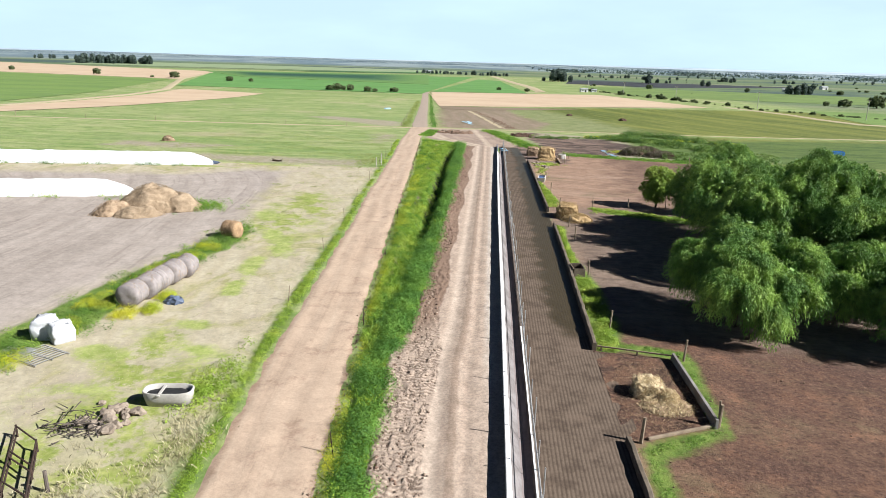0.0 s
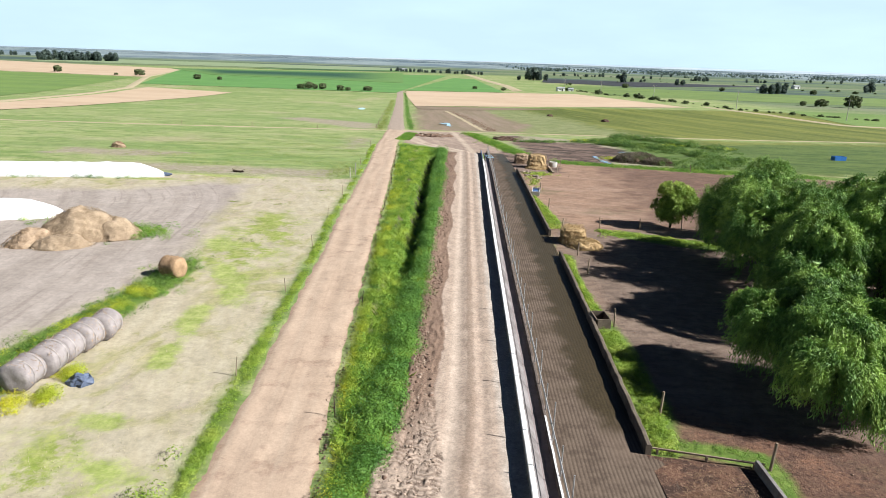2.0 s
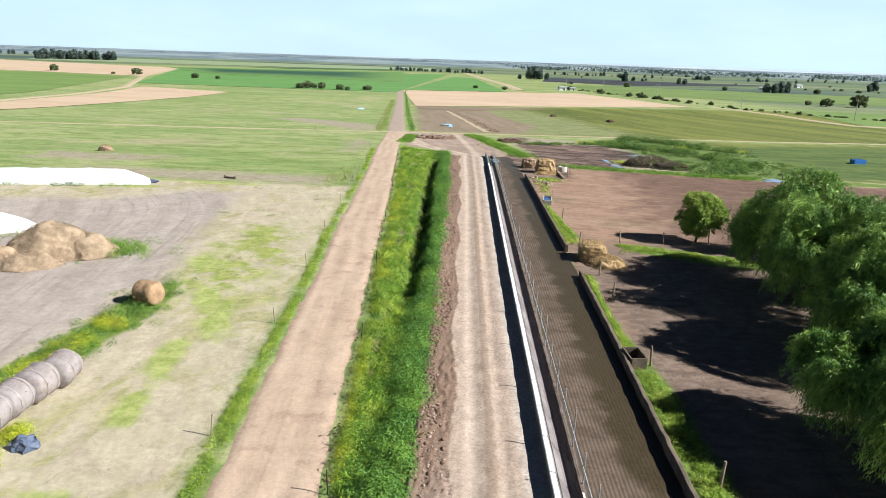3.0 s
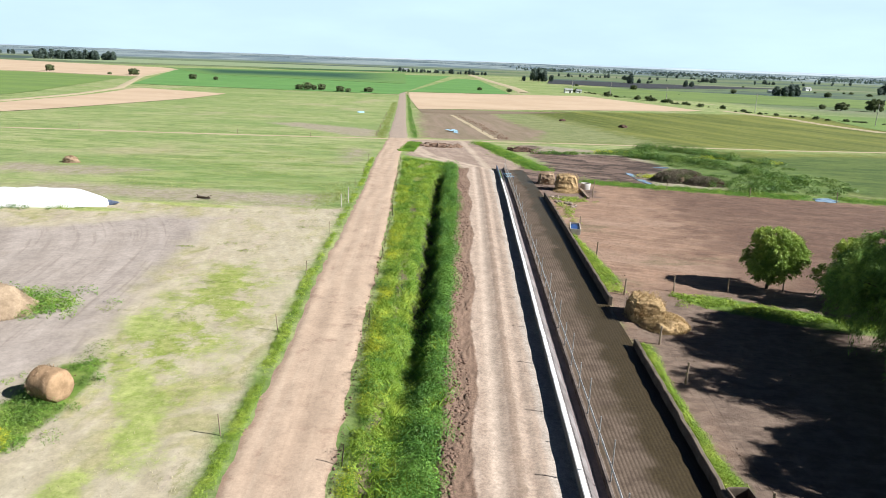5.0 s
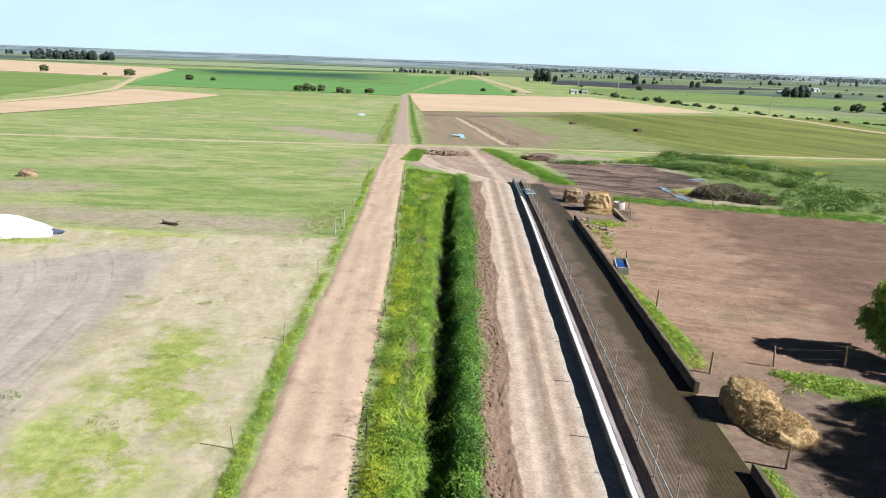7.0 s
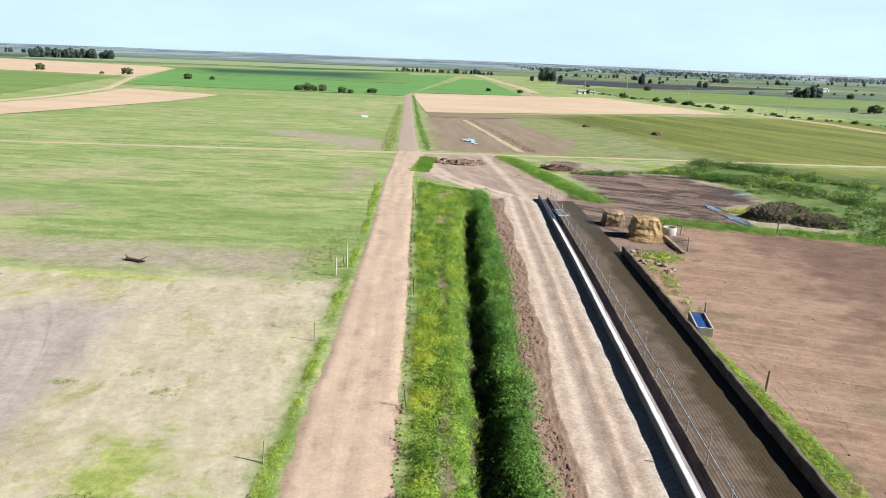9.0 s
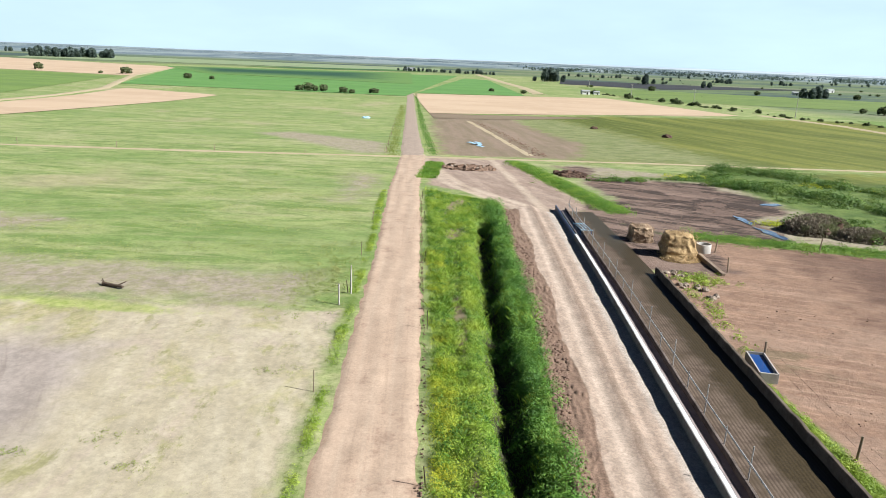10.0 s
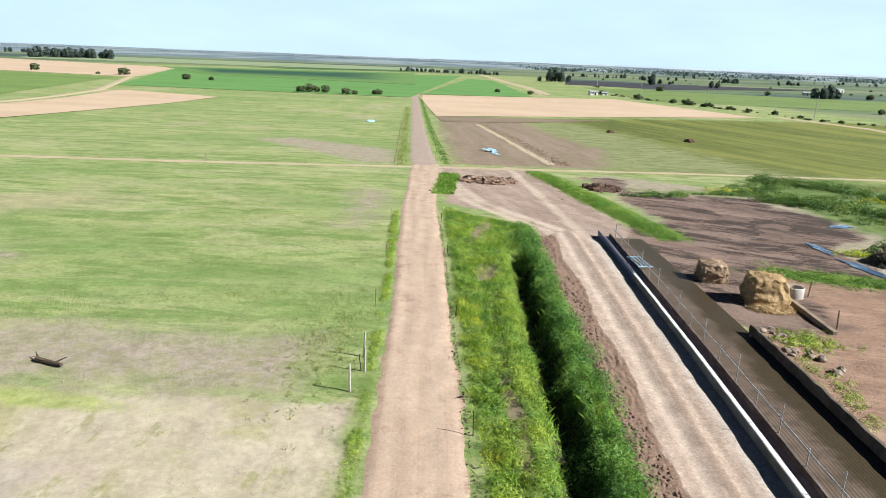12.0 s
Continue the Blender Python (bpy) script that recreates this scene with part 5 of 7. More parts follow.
def hay_heap(x, y, sx, sy, sz, label, mat, stalk, seed, turn=0, flat=0.7, n=1600):
    root = thing("hay_heap", x, y, label, "hay", turn=turn)
    if flat < 0.5:
        part("body", block_stack(sx, sy, sz, seed), mat, root, "", True)
        rg = np.random.RandomState(seed)
        f = rg.uniform(-1, 1, (n, 3))
        k = np.argmax(np.abs(f), 1)
        f[np.arange(n), k] = np.sign(f[np.arange(n), k])
        pts = np.stack([f[:, 0] * sx * 1.12, f[:, 1] * sy * 1.12, (f[:, 2] + 1) * 0.5 * sz], -1)
        straw_coat(root, np.concatenate([pts, heap_points(sx * 1.3, sy * 1.3, 0.1, n // 2, seed)]), stalk, seed + 3, 0.2)
    else:
        part("body", mound(sx, sy, sz, 0.10 + 0.07 * min(sx, 4), 0.9 if flat > 1 else 1.9, seed, flat, 5), mat, root, "", True)
        straw_coat(root, heap_points(sx, sy, sz, n * 2, seed, 1.15, max(flat, 1.0)), stalk, seed + 3, 0.2)
    return root


hay_heap(8.0, 27.3, 0.52, 0.48, 0.72, "opened pale hay bale standing in the pen", M_HAYPALE, M_STALK_PALE, 3, flat=0.4, n=2200)
hay_heap(8.75, 26.8, 0.45, 0.5, 0.42, "torn side of the opened hay bale", M_HAYPALE, M_STALK_PALE, 4, n=1100)
hay_heap(8.6, 26.2, 1.0, 0.8, 0.16, "loose pale hay pulled from the bale", M_OLDHAY, M_STALK_PALE, 5, n=900)
pen_straw = thing("spread_straw", 8.3, 27.4, "dark trodden straw bits spread over the pen floor", "straw")
straw_coat(pen_straw, heap_points(1.5, 3.0, 0.03, 2600, 44), M_STALK_OLD, 45, 0.14)
hay_heap(7.3, 61.9, 0.78, 0.95, 1.25, "tall cut hay stack by the alley", M_HAY, M_STALK, 7, flat=0.4, n=3500)
hay_heap(8.1, 60.8, 1.25, 1.35, 0.5, "loose hay sliding from the stack", M_HAY, M_STALK, 9, n=3000)
hay_heap(7.6, 102.9, 1.05, 0.95, 1.85, "half-eaten yellow hay bale by the alley's end", M_HAY, M_STALK, 11, flat=0.35)
hay_heap(7.5, 101.6, 1.3, 1.0, 0.28, "flat spread of loose hay", M_HAY, M_STALK, 12)
hay_heap(5.7, 107.3, 0.8, 0.8, 1.3, "dark weathered hay bale", M_OLDHAY, M_STALK_OLD, 13, flat=0.4)
hay_heap(-30.0, 57.0, 3.0, 2.3, 2.2, "large heap of spoiled tan silage and soil", M_HEAP, M_STALK_HEAP, 17, turn=30, flat=1.6, n=2200)
hay_heap(-28.0, 57.4, 2.2, 1.5, 1.5, "tan heap of spoiled hay among weeds", M_HEAP, M_STALK_HEAP, 18, turn=10, flat=1.6, n=1400)
hay_heap(-32.2, 54.6, 1.9, 1.4, 1.1, "dark brown heap of rotted hay", M_OLDHAY, M_STALK_OLD, 19, turn=40, n=600, flat=1.6)
hay_heap(-30.0, 54.4, 2.0, 1.4, 0.9, "low spill of brown rotted hay", M_HEAP, M_STALK_HEAP, 20, turn=20, n=500, flat=1.6)
hay_heap(-53.9, 107.0, 1.0, 0.7, 0.8, "small brown stack of old hay in the pasture", M_OLDHAY, M_STALK_OLD, 23, n=700)


# ---- bales ----
def round_bale(x, y, r, w, turn, mat, wrap, label, group, seed):
    """A round bale on its side: packed core with spiral ends, net over the round."""
    root = thing("round_bale", x, y, label, "hay bale", group, turn=turn)
    bm = bmesh.new()
    segs, rings = 28, [(-w / 2, 0.0), (-w / 2 - 0.03, r * 0.35), (-w / 2 + 0.01, r * 0.7), (-w / 2 + 0.04, r * 0.93), (-w / 2 + 0.12, r), (-w / 6, r * 1.015), (w / 6, r * 0.99), (w / 2 - 0.12, r), (w / 2 - 0.04, r * 0.93), (w / 2, r * 0.6), (w / 2 + 0.02, 0.0)]
    loops = []
    for yy, rr in rings:
        loops.append([bm.verts.new((math.cos(2 * math.pi * k / segs) * max(rr, 0.02), yy, r * 0.94 + math.sin(2 * math.pi * k / segs) * max(rr, 0.02))) for k in range(segs)])
    for a, b in zip(loops, loops[1:]):
        for k in range(segs):
            bm.faces.new((a[k], a[(k + 1) % segs], b[(k + 1) % segs], b[k]))
    bm.faces.new(loops[0][::-1])
    bm.faces.new(loops[-1])
    for v in bm.verts:
        v.co.z = max(v.co.z, -0.02)
    roughen(bm, 0.05, 2.0, seed)
    bmesh.ops.recalc_face_normals(bm, faces=bm.faces)
    core = part("core", bm, mat, root, "", True)
    bm = bmesh.new()
    for yy in (-w * 0.2, w * 0.3):
        ring = []
        for k in range(segs):
            c, s = math.cos(2 * math.pi * k / segs), math.sin(2 * math.pi * k / segs)
            ring.append([bm.verts.new((c * (r + 0.035), yy + d, max(r * 0.94 + s * (r + 0.035), 0))) for d in (-0.02, 0.02)])
        for k in range(segs):
            p, q = ring[k], ring[(k + 1) % segs]
            bm.faces.new((p[0], q[0], q[1], p[1]))
    part("net_wrap", bm, wrap, core, "greyish net bands", True)
    rng = np.random.RandomState(int(seed))
    a = rng.uniform(0, 2 * np.pi, 260)
    pts = np.stack([np.cos(a) * r, rng.uniform(-w / 2, w / 2, 260), np.maximum(r * 0.94 + np.sin(a) * r, 0.05)], -1)
    straw_coat(core, pts, M_STALK_OLD, int(seed) + 50, 0.2)
    return root


for i in range(5):
    round_bale(-19.05 + 0.11 * i + 0.08 * math.sin(i * 2), 34.0 + 1.35 * i, 0.68 + 0.02 * (i % 2), 1.36, 3 + 4 * math.sin(i * 1.9), M_BALE, M_NET, "grey weathered round bale lying end to end in a row", "row of grey bales", 31 + i)
round_bale(-19.4, 49.0, 0.66, 1.3, 72, M_TAN_BALE, M_TAN_BALE, "single tan round straw bale beside the yard", "", 41)


# ---- silage bags ----
def silage_bag(x0, y0, x1, y1, r, label, seed):
    """A long slumped tube of white film with a tapered, tied end."""
    a, b = Vector((x0, y0, 0)), Vector((x1, y1, 0))
    root = thing("silage_bag", x0, y0, label, "silage bag", turn=0)
    d = (b - a)
    n = 70
    bm = bmesh.new()
    loops, segs = [], 22
    side = Vector((-d.y, d.x, 0)).normalized()
    for i in range(n + 1):
        t = i / n
        s = t * d.length
        k = min(1.0, (s + 0.15) / 3.2) ** 0.55
        k *= 1 + 0.025 * math.sin(s * 1.9 + seed) + 0.015 * math.sin(s * 5.1)
        p = d * t
        gz = ground_at(x0 + p.x, y0 + p.y) - ground_at(x0, y0)
        ring = []
        for j in range(segs):
            q = math.pi * j / (segs - 1)
            w, h = math.cos(q) * r * 1.12 * (0.45 + 0.55 * k), (math.sin(q) ** 0.8) * r * 1.12 * k
            ring.append(bm.verts.new(p + side * w + Vector((0, 0, gz + h - 0.04))))
        loops.append(ring)
    for p, q in zip(loops, loops[1:]):
        for j in range(segs - 1):
            bm.faces.new((p[j], q[j], q[j + 1], p[j + 1]))
    bm.faces.new(loops[0])
    bm.faces.new(loops[-1][::-1])
    bmesh.ops.recalc_face_normals(bm, faces=bm.faces)
    roughen(bm, 0.06, 0.9, seed, 0.1)
    part("film_tube", bm, M_BAG, root, "", True)
    tail = bmesh.new()
    bmesh.ops.create_cone(tail, cap_ends=True, segments=9, radius1=0.32, radius2=0.1, depth=0.9, matrix=Matrix.Translation((0.45, 0, 0.16)) @ Matrix.Rotation(radians(80), 4, "Y"))
    roughen(tail, 0.12, 3, seed)
    part("tied_end", tail, M_TARP, root, "grey gathered film at the tied end")
    return root


silage_bag(-36.0, 83.6, -96, 71.5, 1.35, "long white silage bag lying on the yard's edge", 2)
silage_bag(-35.2, 63.2, -95, 47.0, 1.35, "white silage bag behind the brown heap", 6)


# ---- litter at the yard's edge ----
def bulk_bag(x, y, s, turn, tall, seed):
    root = thing("bulk_bag", x, y, "bulging white woven bulk bag standing in the weeds", "bulk bag", "bulk bags", turn=turn)
    bm = bmesh.new()
    bmesh.ops.create_cube(bm, size=1, matrix=Matrix.Translation((0, 0, 0.5)) @ Matrix.Diagonal((1, 1, 1, 1)))
    bmesh.ops.subdivide_edges(bm, edges=bm.edges[:], cuts=7, use_grid_fill=True)
    for v in bm.verts:
        p = v.co - Vector((0, 0, 0.5))
        bulge = 1 + 0.16 * (0.25 - p.z * p.z)
        rnd = p.normalized() * 0.62
        p = p.lerp(rnd, 0.10)
        v.co = Vector((p.x * s * bulge, p.y * s * bulge, (p.z + 0.47) * tall))
    roughen(bm, 0.13, 2.4, seed, 0.1)
    roughen(bm, 0.05, 7.0, seed, 0.1)
    sack = part("sack", bm, M_SACK, root, "", True)
    for k in range(4):
        a = math.pi / 4 + k * math.pi / 2
        c = Vector((math.cos(a) * s * 0.5, math.sin(a) * s * 0.5, tall * 0.88))
        part("lifting_loop", rod(c, c + Vector((-0.1 * math.cos(a), -0.1 * math.sin(a), 0.16)), 0.025, seg=5), M_SACK, sack)


bulk_bag(-20.75, 29.0, 0.95, 15, 1.05, 1)
bulk_bag(-19.75, 28.75, 0.95, 50, 0.95, 2)
rack = thing("metal_rack", -19.6, 26.9, "flat grey metal grid lying on the ground", "metal grid", turn=-22)
for i in range(8):
    part("bar", rod((-0.85 + 0.24 * i, -0.8, 0.09), (-0.85 + 0.24 * i, 0.8, 0.09), 0.022, seg=6), M_GALV, rack)
for y in (-0.8, 0, 0.8):
    part("cross_bar", rod((-0.95, y, 0.05), (0.95, y, 0.05), 0.03, seg=6), M_GALV, rack)
sheet = thing("metal_sheet", -20.9, 27.0, "bent pale metal sheet on the ground", "metal sheet", turn=-18)
bm = box(1.5, 1.1, 0.02, (0, 0, 0.1))
bmesh.ops.subdivide_edges(bm, edges=bm.edges[:], cuts=6, use_grid_fill=True)
for v in bm.verts:
    v.co.z += 0.06 * math.sin(v.co.x * 4) + 0.03 * math.sin(v.co.y * 5)
part("sheet", bm, M_GALV, sheet)
tarp = thing("tarpaulin", -17.0, 34.6, "crumpled slate-blue tarpaulin beside the bales", "tarpaulin")
part("cloth", mound(0.55, 0.45, 0.4, 0.22, 2.4, 4.0, 0.8, 3), M_TARP, tarp)

rt0 = np.random.RandomState(91)
x, y = rt0.normal(-9.9, 0.5, 110), rt0.uniform(15.5, 23.0, 110)
x, y = np.concatenate([x, rt0.normal(-12.4, 0.7, 50)]), np.concatenate([y, rt0.normal(17.2, 1.0, 50)])
blades("tall_dry_grass", x, y, 0.26, 0.012, M_STRAW, "tall straw-coloured grass round the tub", "grass", 92, per=14, spread=0.22, lean=0.7)

# an old tub and rubble by the road
tub = thing("old_tub", -11.75, 23.7, "weathered white tub with a dark inside beside the road", "tub", turn=8)
bm = bmesh.new()
loops = []
for r, z in ((0.86, -0.05), (0.95, 0.35), (1.0, 0.72), (0.98, 0.76), (0.92, 0.74), (0.88, 0.40), (0.80, 0.10)):
    loops.append([bm.verts.new((math.copysign(abs(math.cos(k * math.pi / 12)) ** 0.6, math.cos(k * math.pi / 12)) * r * 1.0, math.copysign(abs(math.sin(k * math.pi / 12)) ** 0.6, math.sin(k * math.pi / 12)) * r * 0.48, z * 0.8)) for k in range(24)])
for a, b in zip(loops, loops[1:]):
    for k in range(24):
        bm.faces.new((a[k], a[(k + 1) % 24], b[(k + 1) % 24], b[k]))
bm.faces.new(loops[0][::-1])
bm.faces.new(loops[-1])
part("shell", bm, M_CONCRETE, tub, "", True)
# near-black liner added to stand for the tub's shaded inside
part("shade_fill", mound(0.86, 0.42, 0.05, 0.03, 3, 2.0, 1, 3), M_DARK, tub).location.z = 0.42
part("cross_strap", box(0.12, 1.04, 0.05, (-0.25, 0, 0.53), 0.01), M_CONCRETE, tub)


def stone(size, seed):
    bm = bmesh.new()
    bmesh.ops.create_icosphere(bm, subdivisions=2, radius=size)
    for v in bm.verts:
        v.co.z *= 0.65
    roughen(bm, size * 0.45, 1.2 / size, seed)
    for v in bm.verts:
        v.co.z = max(v.co.z + size * 0.35, -0.02)
    return bm


rng = random.Random(5)
shapes = []
for i in range(5):
    me = bpy.data.meshes.new("stone")
    bm = stone(0.28, i * 3.1)
    bm.to_mesh(me)
    bm.free()
    me.materials.append(M_STONE)
    shapes.append(me)


def stones(spots, label, group, spread, n, lo=0.5, hi=1.3):
    for cx, cy in spots:
        for _ in range(n):
            x, y = cx + rng.gauss(0, spread), cy + rng.gauss(0, spread)
            ob = tagged(new("stone", rng.choice(shapes)), label, "stone", group)
            s = rng.uniform(lo, hi)
            ob.matrix_basis = pose(x, y, ground_at(x, y) - 0.03, 0, 0, rng.uniform(0, 360)) @ Matrix.Diagonal((s, s * rng.uniform(0.7, 1.2), s, 1))


stones([(-13.6, 22.6), (-13.0, 21.6)], "pale broken stone in a rubble heap", "rubble by the tub", 0.55, 9)
stones([(6.2, 95.0), (6.7, 92.8), (5.8, 97)], "pale rough stone beside the alley", "stones by the alley", 0.5, 8, 0.3, 1.0)
stones([(-10.6, 150), (-8.6, 149)], "pale stone in a dirt mound", "stones at the crossing", 1.2, 6, 0.8, 1.8)

# twigs heaped near the rubble
brush = thing("brush_heap", -14.2, 21.4, "grey heap of dead branches and rubble", "brush heap")
rg = np.random.RandomState(8)
bm = bmesh.new()
for _ in range(70):
    a, t = rg.uniform(0, 6.28), rg.uniform(0.05, 0.55)
    c = Vector((rg.normal(0, 0.6), rg.normal(0, 0.5), t * 0.6))
    d = Vector((math.cos(a), math.sin(a), rg.uniform(-0.3, 0.3))) * rg.uniform(0.15, 0.45)
    rod(c - d, c + d, 0.025, 0.012, 5, bm)
tagged(part("dead_wood", bm, M_TWIG, brush), kind="stuff")

# steel race frame
race = thing("steel_race", -14.4, 18.5, "rusty steel tube race lying open in the dry grass", "cattle race", turn=0)
for x0, y0, x1, y1 in ((-1.55, 2.0, 1.15, -2.6), (-0.2, 1.2, 2.35, -3.1)):
    for z in (0.16, 0.42):
        part("rail", rod((x0, y0, z), (x1, y1, z), 0.035, seg=7), M_RUST, race)
    for k in (0.0, 0.36, 0.72, 1.0):
        part("upright", rod((x0 + (x1 - x0) * k, y0 + (y1 - y0) * k, -0.1), (x0 + (x1 - x0) * k, y0 + (y1 - y0) * k, 0.48), 0.04, seg=7), M_RUST, race)
for k in (0.0, 0.33, 0.40, 0.68):
    part("cross_bar", rod((-1.55 + 2.7 * k, 2.0 - 4.6 * k, 0.44), (-0.2 + 2.55 * k, 1.2 - 4.3 * k, 0.44), 0.03, seg=6), M_RUST, race)
stub = thing("wooden_stub", -12.75, 17.6, "short dark wooden post in the dry grass", "post")
part("post", rod((0, 0, -0.15), (-0.06, 0.05, 0.75), 0.07, 0.06, 7), M_TWIG, stub)


# ---- troughs ----
def box_trough(name, x, y, sx, sy, h, turn, shell, inner, label, water=True):
    root = thing(name, x, y, label, "water trough", turn=turn)
    t = 0.07
    for dx, dy, lx, ly in ((sx / 2, 0, t, sy), (-sx / 2, 0, t, sy), (0, sy / 2, sx - t, t), (0, -sy / 2, sx - t, t)):
        part("side", box(lx, ly, h + 0.1, (dx, dy, h / 2 - 0.05), 0.012), shell, root)
    part("base", box(sx - t, sy - t, 0.08, (0, 0, 0.06), 0), inner, root)
    if water:
        part("water", box(sx - t - 0.01, sy - t - 0.01, 0.02, (0, 0, h * 0.72), 0), M_BLUEWATER, root, "still water over blue plastic")
    return root


box_trough("water_trough", 5.9, 81.8, 0.8, 2.4, 0.52, -6, M_CONCRETE, M_BLUE, "grey-rimmed water trough with a blue inside")
box_trough("feed_trough", 6.6, 44.4, 0.75, 1.3, 0.55, 6, M_KERB, M_DARK, "dark grey trough standing on the kerb", False)
box_trough("blue_trough", 62.0, 130.2, 2.0, 1.2, 0.7, 5, M_BLUE, M_BLUE, "bright blue plastic tank in the pasture", False)
ring = thing("concrete_ring", 10.0, 104.3, "grey concrete ring trough beside the hay", "trough")
bm = bmesh.new()
loops = []
for r, z in ((0.66, -0.1), (0.66, 0.66), (0.63, 0.69), (0.57, 0.69), (0.55, 0.66), (0.55, 0.1)):
    loops.append([bm.verts.new((math.cos(k * math.pi / 14) * r * 0.88, math.sin(k * math.pi / 14) * r * 0.88, z)) for k in range(28)])
for a, b in zip(loops, loops[1:]):
    for k in range(28):
        bm.faces.new((a[k], a[(k + 1) % 28], b[(k + 1) % 28], b[k]))
bm.faces.new(loops[-1])
part("ring", bm, M_CONCRETE, ring, "", True)

beam = thing("low_beam", 9.3, 100.2, "dark weathered timber lying between hay and fence post", "timber", turn=2)
part("beam", box(0.28, 5.2, 0.34, (0, 0, 0.1), 0.03), M_WOOD, beam)

# sheets and logs in the fields
boards = thing("blue_sheets", -9.2, 187.5, "pale blue plastic sheets lying in the tilled field", "plastic sheets", turn=20)
for i, (dx, dy, a) in enumerate(((0, -2.4, 8), (0.6, 0, -14), (-0.4, 2.0, 22), (0.9, 2.2, 5))):
    bm = box(0.9, 2.2, 0.05, (dx, dy, 0.15 + 0.05 * i), 0, turn=a)
    bmesh.ops.subdivide_edges(bm, edges=bm.edges[:], cuts=4, use_grid_fill=True)
    part("sheet", roughen(bm, 0.12, 1.2, i * 2.0), M_PALEBLUE, boards)
bits = thing("plastic_litter", -43.7, 256.5, "pale blue plastic litter in the pasture", "plastic litter")
part("film", mound(1.3, 2.4, 0.4, 0.3, 1.2, 3, 1, 2), M_PALEBLUE, bits)
log = thing("dead_log", -29.0, 88.0, "dark dead log with broken branches", "log", turn=-20)
bm = rod((-1.1, 0, 0.16), (0.9, 0.1, 0.22), 0.17, 0.11, 8)
rod((0.3, 0, 0.2), (0.9, 0.5, 0.55), 0.06, 0.03, 6, bm)
rod((-0.4, 0, 0.2), (-0.8, -0.4, 0.6), 0.05, 0.02, 6, bm)
rod((-0.9, 0, 0.2), (-1.5, 0.3, 0.45), 0.07, 0.03, 6, bm)
bmesh.ops.scale(bm, vec=(0.75, 0.75, 0.75), verts=bm.verts)
part("trunk", roughen(bm, 0.04, 3), M_BARK, log)
for x, y, s in ((39.9, 233.5, 1.0), (24, 253.4, 0.8)):
    lump = thing("dark_stump", x, y, "dark clump of earth and stump in the pasture", "stump")
    part("clump", mound(1.4 * s, 1.2 * s, 0.9 * s, 0.3, 1.4, x, 1, 3), M_DUNG, lump)


# ---- puddles, clods, dirt mounds ----
def puddle(x, y, sx, sy, turn, label):
    n = 40
    pts = []
    for k in range(n):
        a = 2 * math.pi * k / n
        r = 1 + 0.22 * math.sin(2 * a + x) + 0.16 * math.sin(5 * a + y) + 0.08 * math.sin(9 * a)
        p = pose(x, y, 0, 0, 0, turn) @ Vector((math.cos(a) * sx * r, math.sin(a) * sy * r, 0))
        pts.append(Vector((p.x - x, p.y - y, ground_at(p.x, p.y) - ground_at(x, y))))
    pts.append(Vector((0, 0, 0.01)))
    me = bpy.data.meshes.new("puddle")
    me.from_pydata(pts, [], [[k, (k + 1) % n, n] for k in range(n)])
    me.materials.append(M_WATER)
    ob = tagged(new("puddle", me), label, "puddle", kind="structure")
    ob.matrix_basis = pose(x, y, ground_at(x, y) + 0.06)


puddle(18.3, 118.6, 0.5, 1.8, 6, "narrow puddle in the dark mud")
puddle(25.2, 129.2, 1.3, 0.8, 10, "shallow pale puddle below the hedge")
puddle(18.7, 112.6, 0.55, 2.4, 14, "puddle beside the brush mound")
puddle(37.3, 103.6, 1.5, 1.3, 10, "small bright puddle at the field's edge")


def scatter_clods(name, spots, label, mat, seed, lift=0.02):
    """Small broken clods, joined: (x, y, size)."""
    base = bmesh.new()
    bmesh.ops.create_icosphere(base, subdivisions=1, radius=1)
    tri = np.array([[v.index for v in f.verts] for f in base.faces])
    co = np.array([v.co[:] for v in base.verts])
    base.free()
    rg = np.random.RandomState(seed)
    x, y, s = spots
    n = len(x)
    shape = co[None] * (1 + rg.uniform(-0.35, 0.35, (n, len(co), 1)))
    shape = shape * np.stack([s * rg.uniform(0.7, 1.4, n), s * rg.uniform(0.7, 1.4, n), s * 0.7], -1)[:, None]
    z = height(x, y) + lift
    V = shape + np.stack([x, y, z], -1)[:, None]
    F = tri[None] + (np.arange(n) * len(co))[:, None, None]
    tagged(new(name, mesh(name, V.reshape(-1, 3), F.reshape(-1, 3), mat)), label, "clods", kind="stuff")


rg = np.random.RandomState(21)
n = 4800
y = 12 + 106 * rg.rand(n) ** 1.25
y = y[(y > 37) | (rg.rand(n) < 0.15)]
n = len(y)
w = 0.55 + 0.3 * np.sin(y * 0.4)
x = VEG_G(y) + 0.1 + np.minimum(np.abs(rg.normal(0, 1, n)), 1.5) * w * 0.75
scatter_clods("earth_clods", (x, y, 0.02 + 0.08 * rg.rand(n) ** 1.6), "reddish-brown broken clods along the gravel road", M_CLOD, 1, 0.12)
n = 700
y = 12 + 30 * rg.rand(n) ** 1.1
x = VEG_G(y) + 0.1 + rg.rand(n) ** 1.2 * (0.5 + 1.25 * (1 - smooth(y, 26, 42))) * (1 + 0.12 * np.sin(y * 1.7) + 0.1 * rg.normal(0, 1, n))
scatter_clods("churned_clods", (x, y, 0.02 + 0.06 * rg.rand(n) ** 2.2), "pale dried clods in the churned edge of the road", M_DRYCLOD, 5, 0.12)
n = 1200
y = 12 + 112 * rg.rand(n)
x = ROAD_R(y) + 0.02 - np.abs(rg.normal(0, 0.12, n))
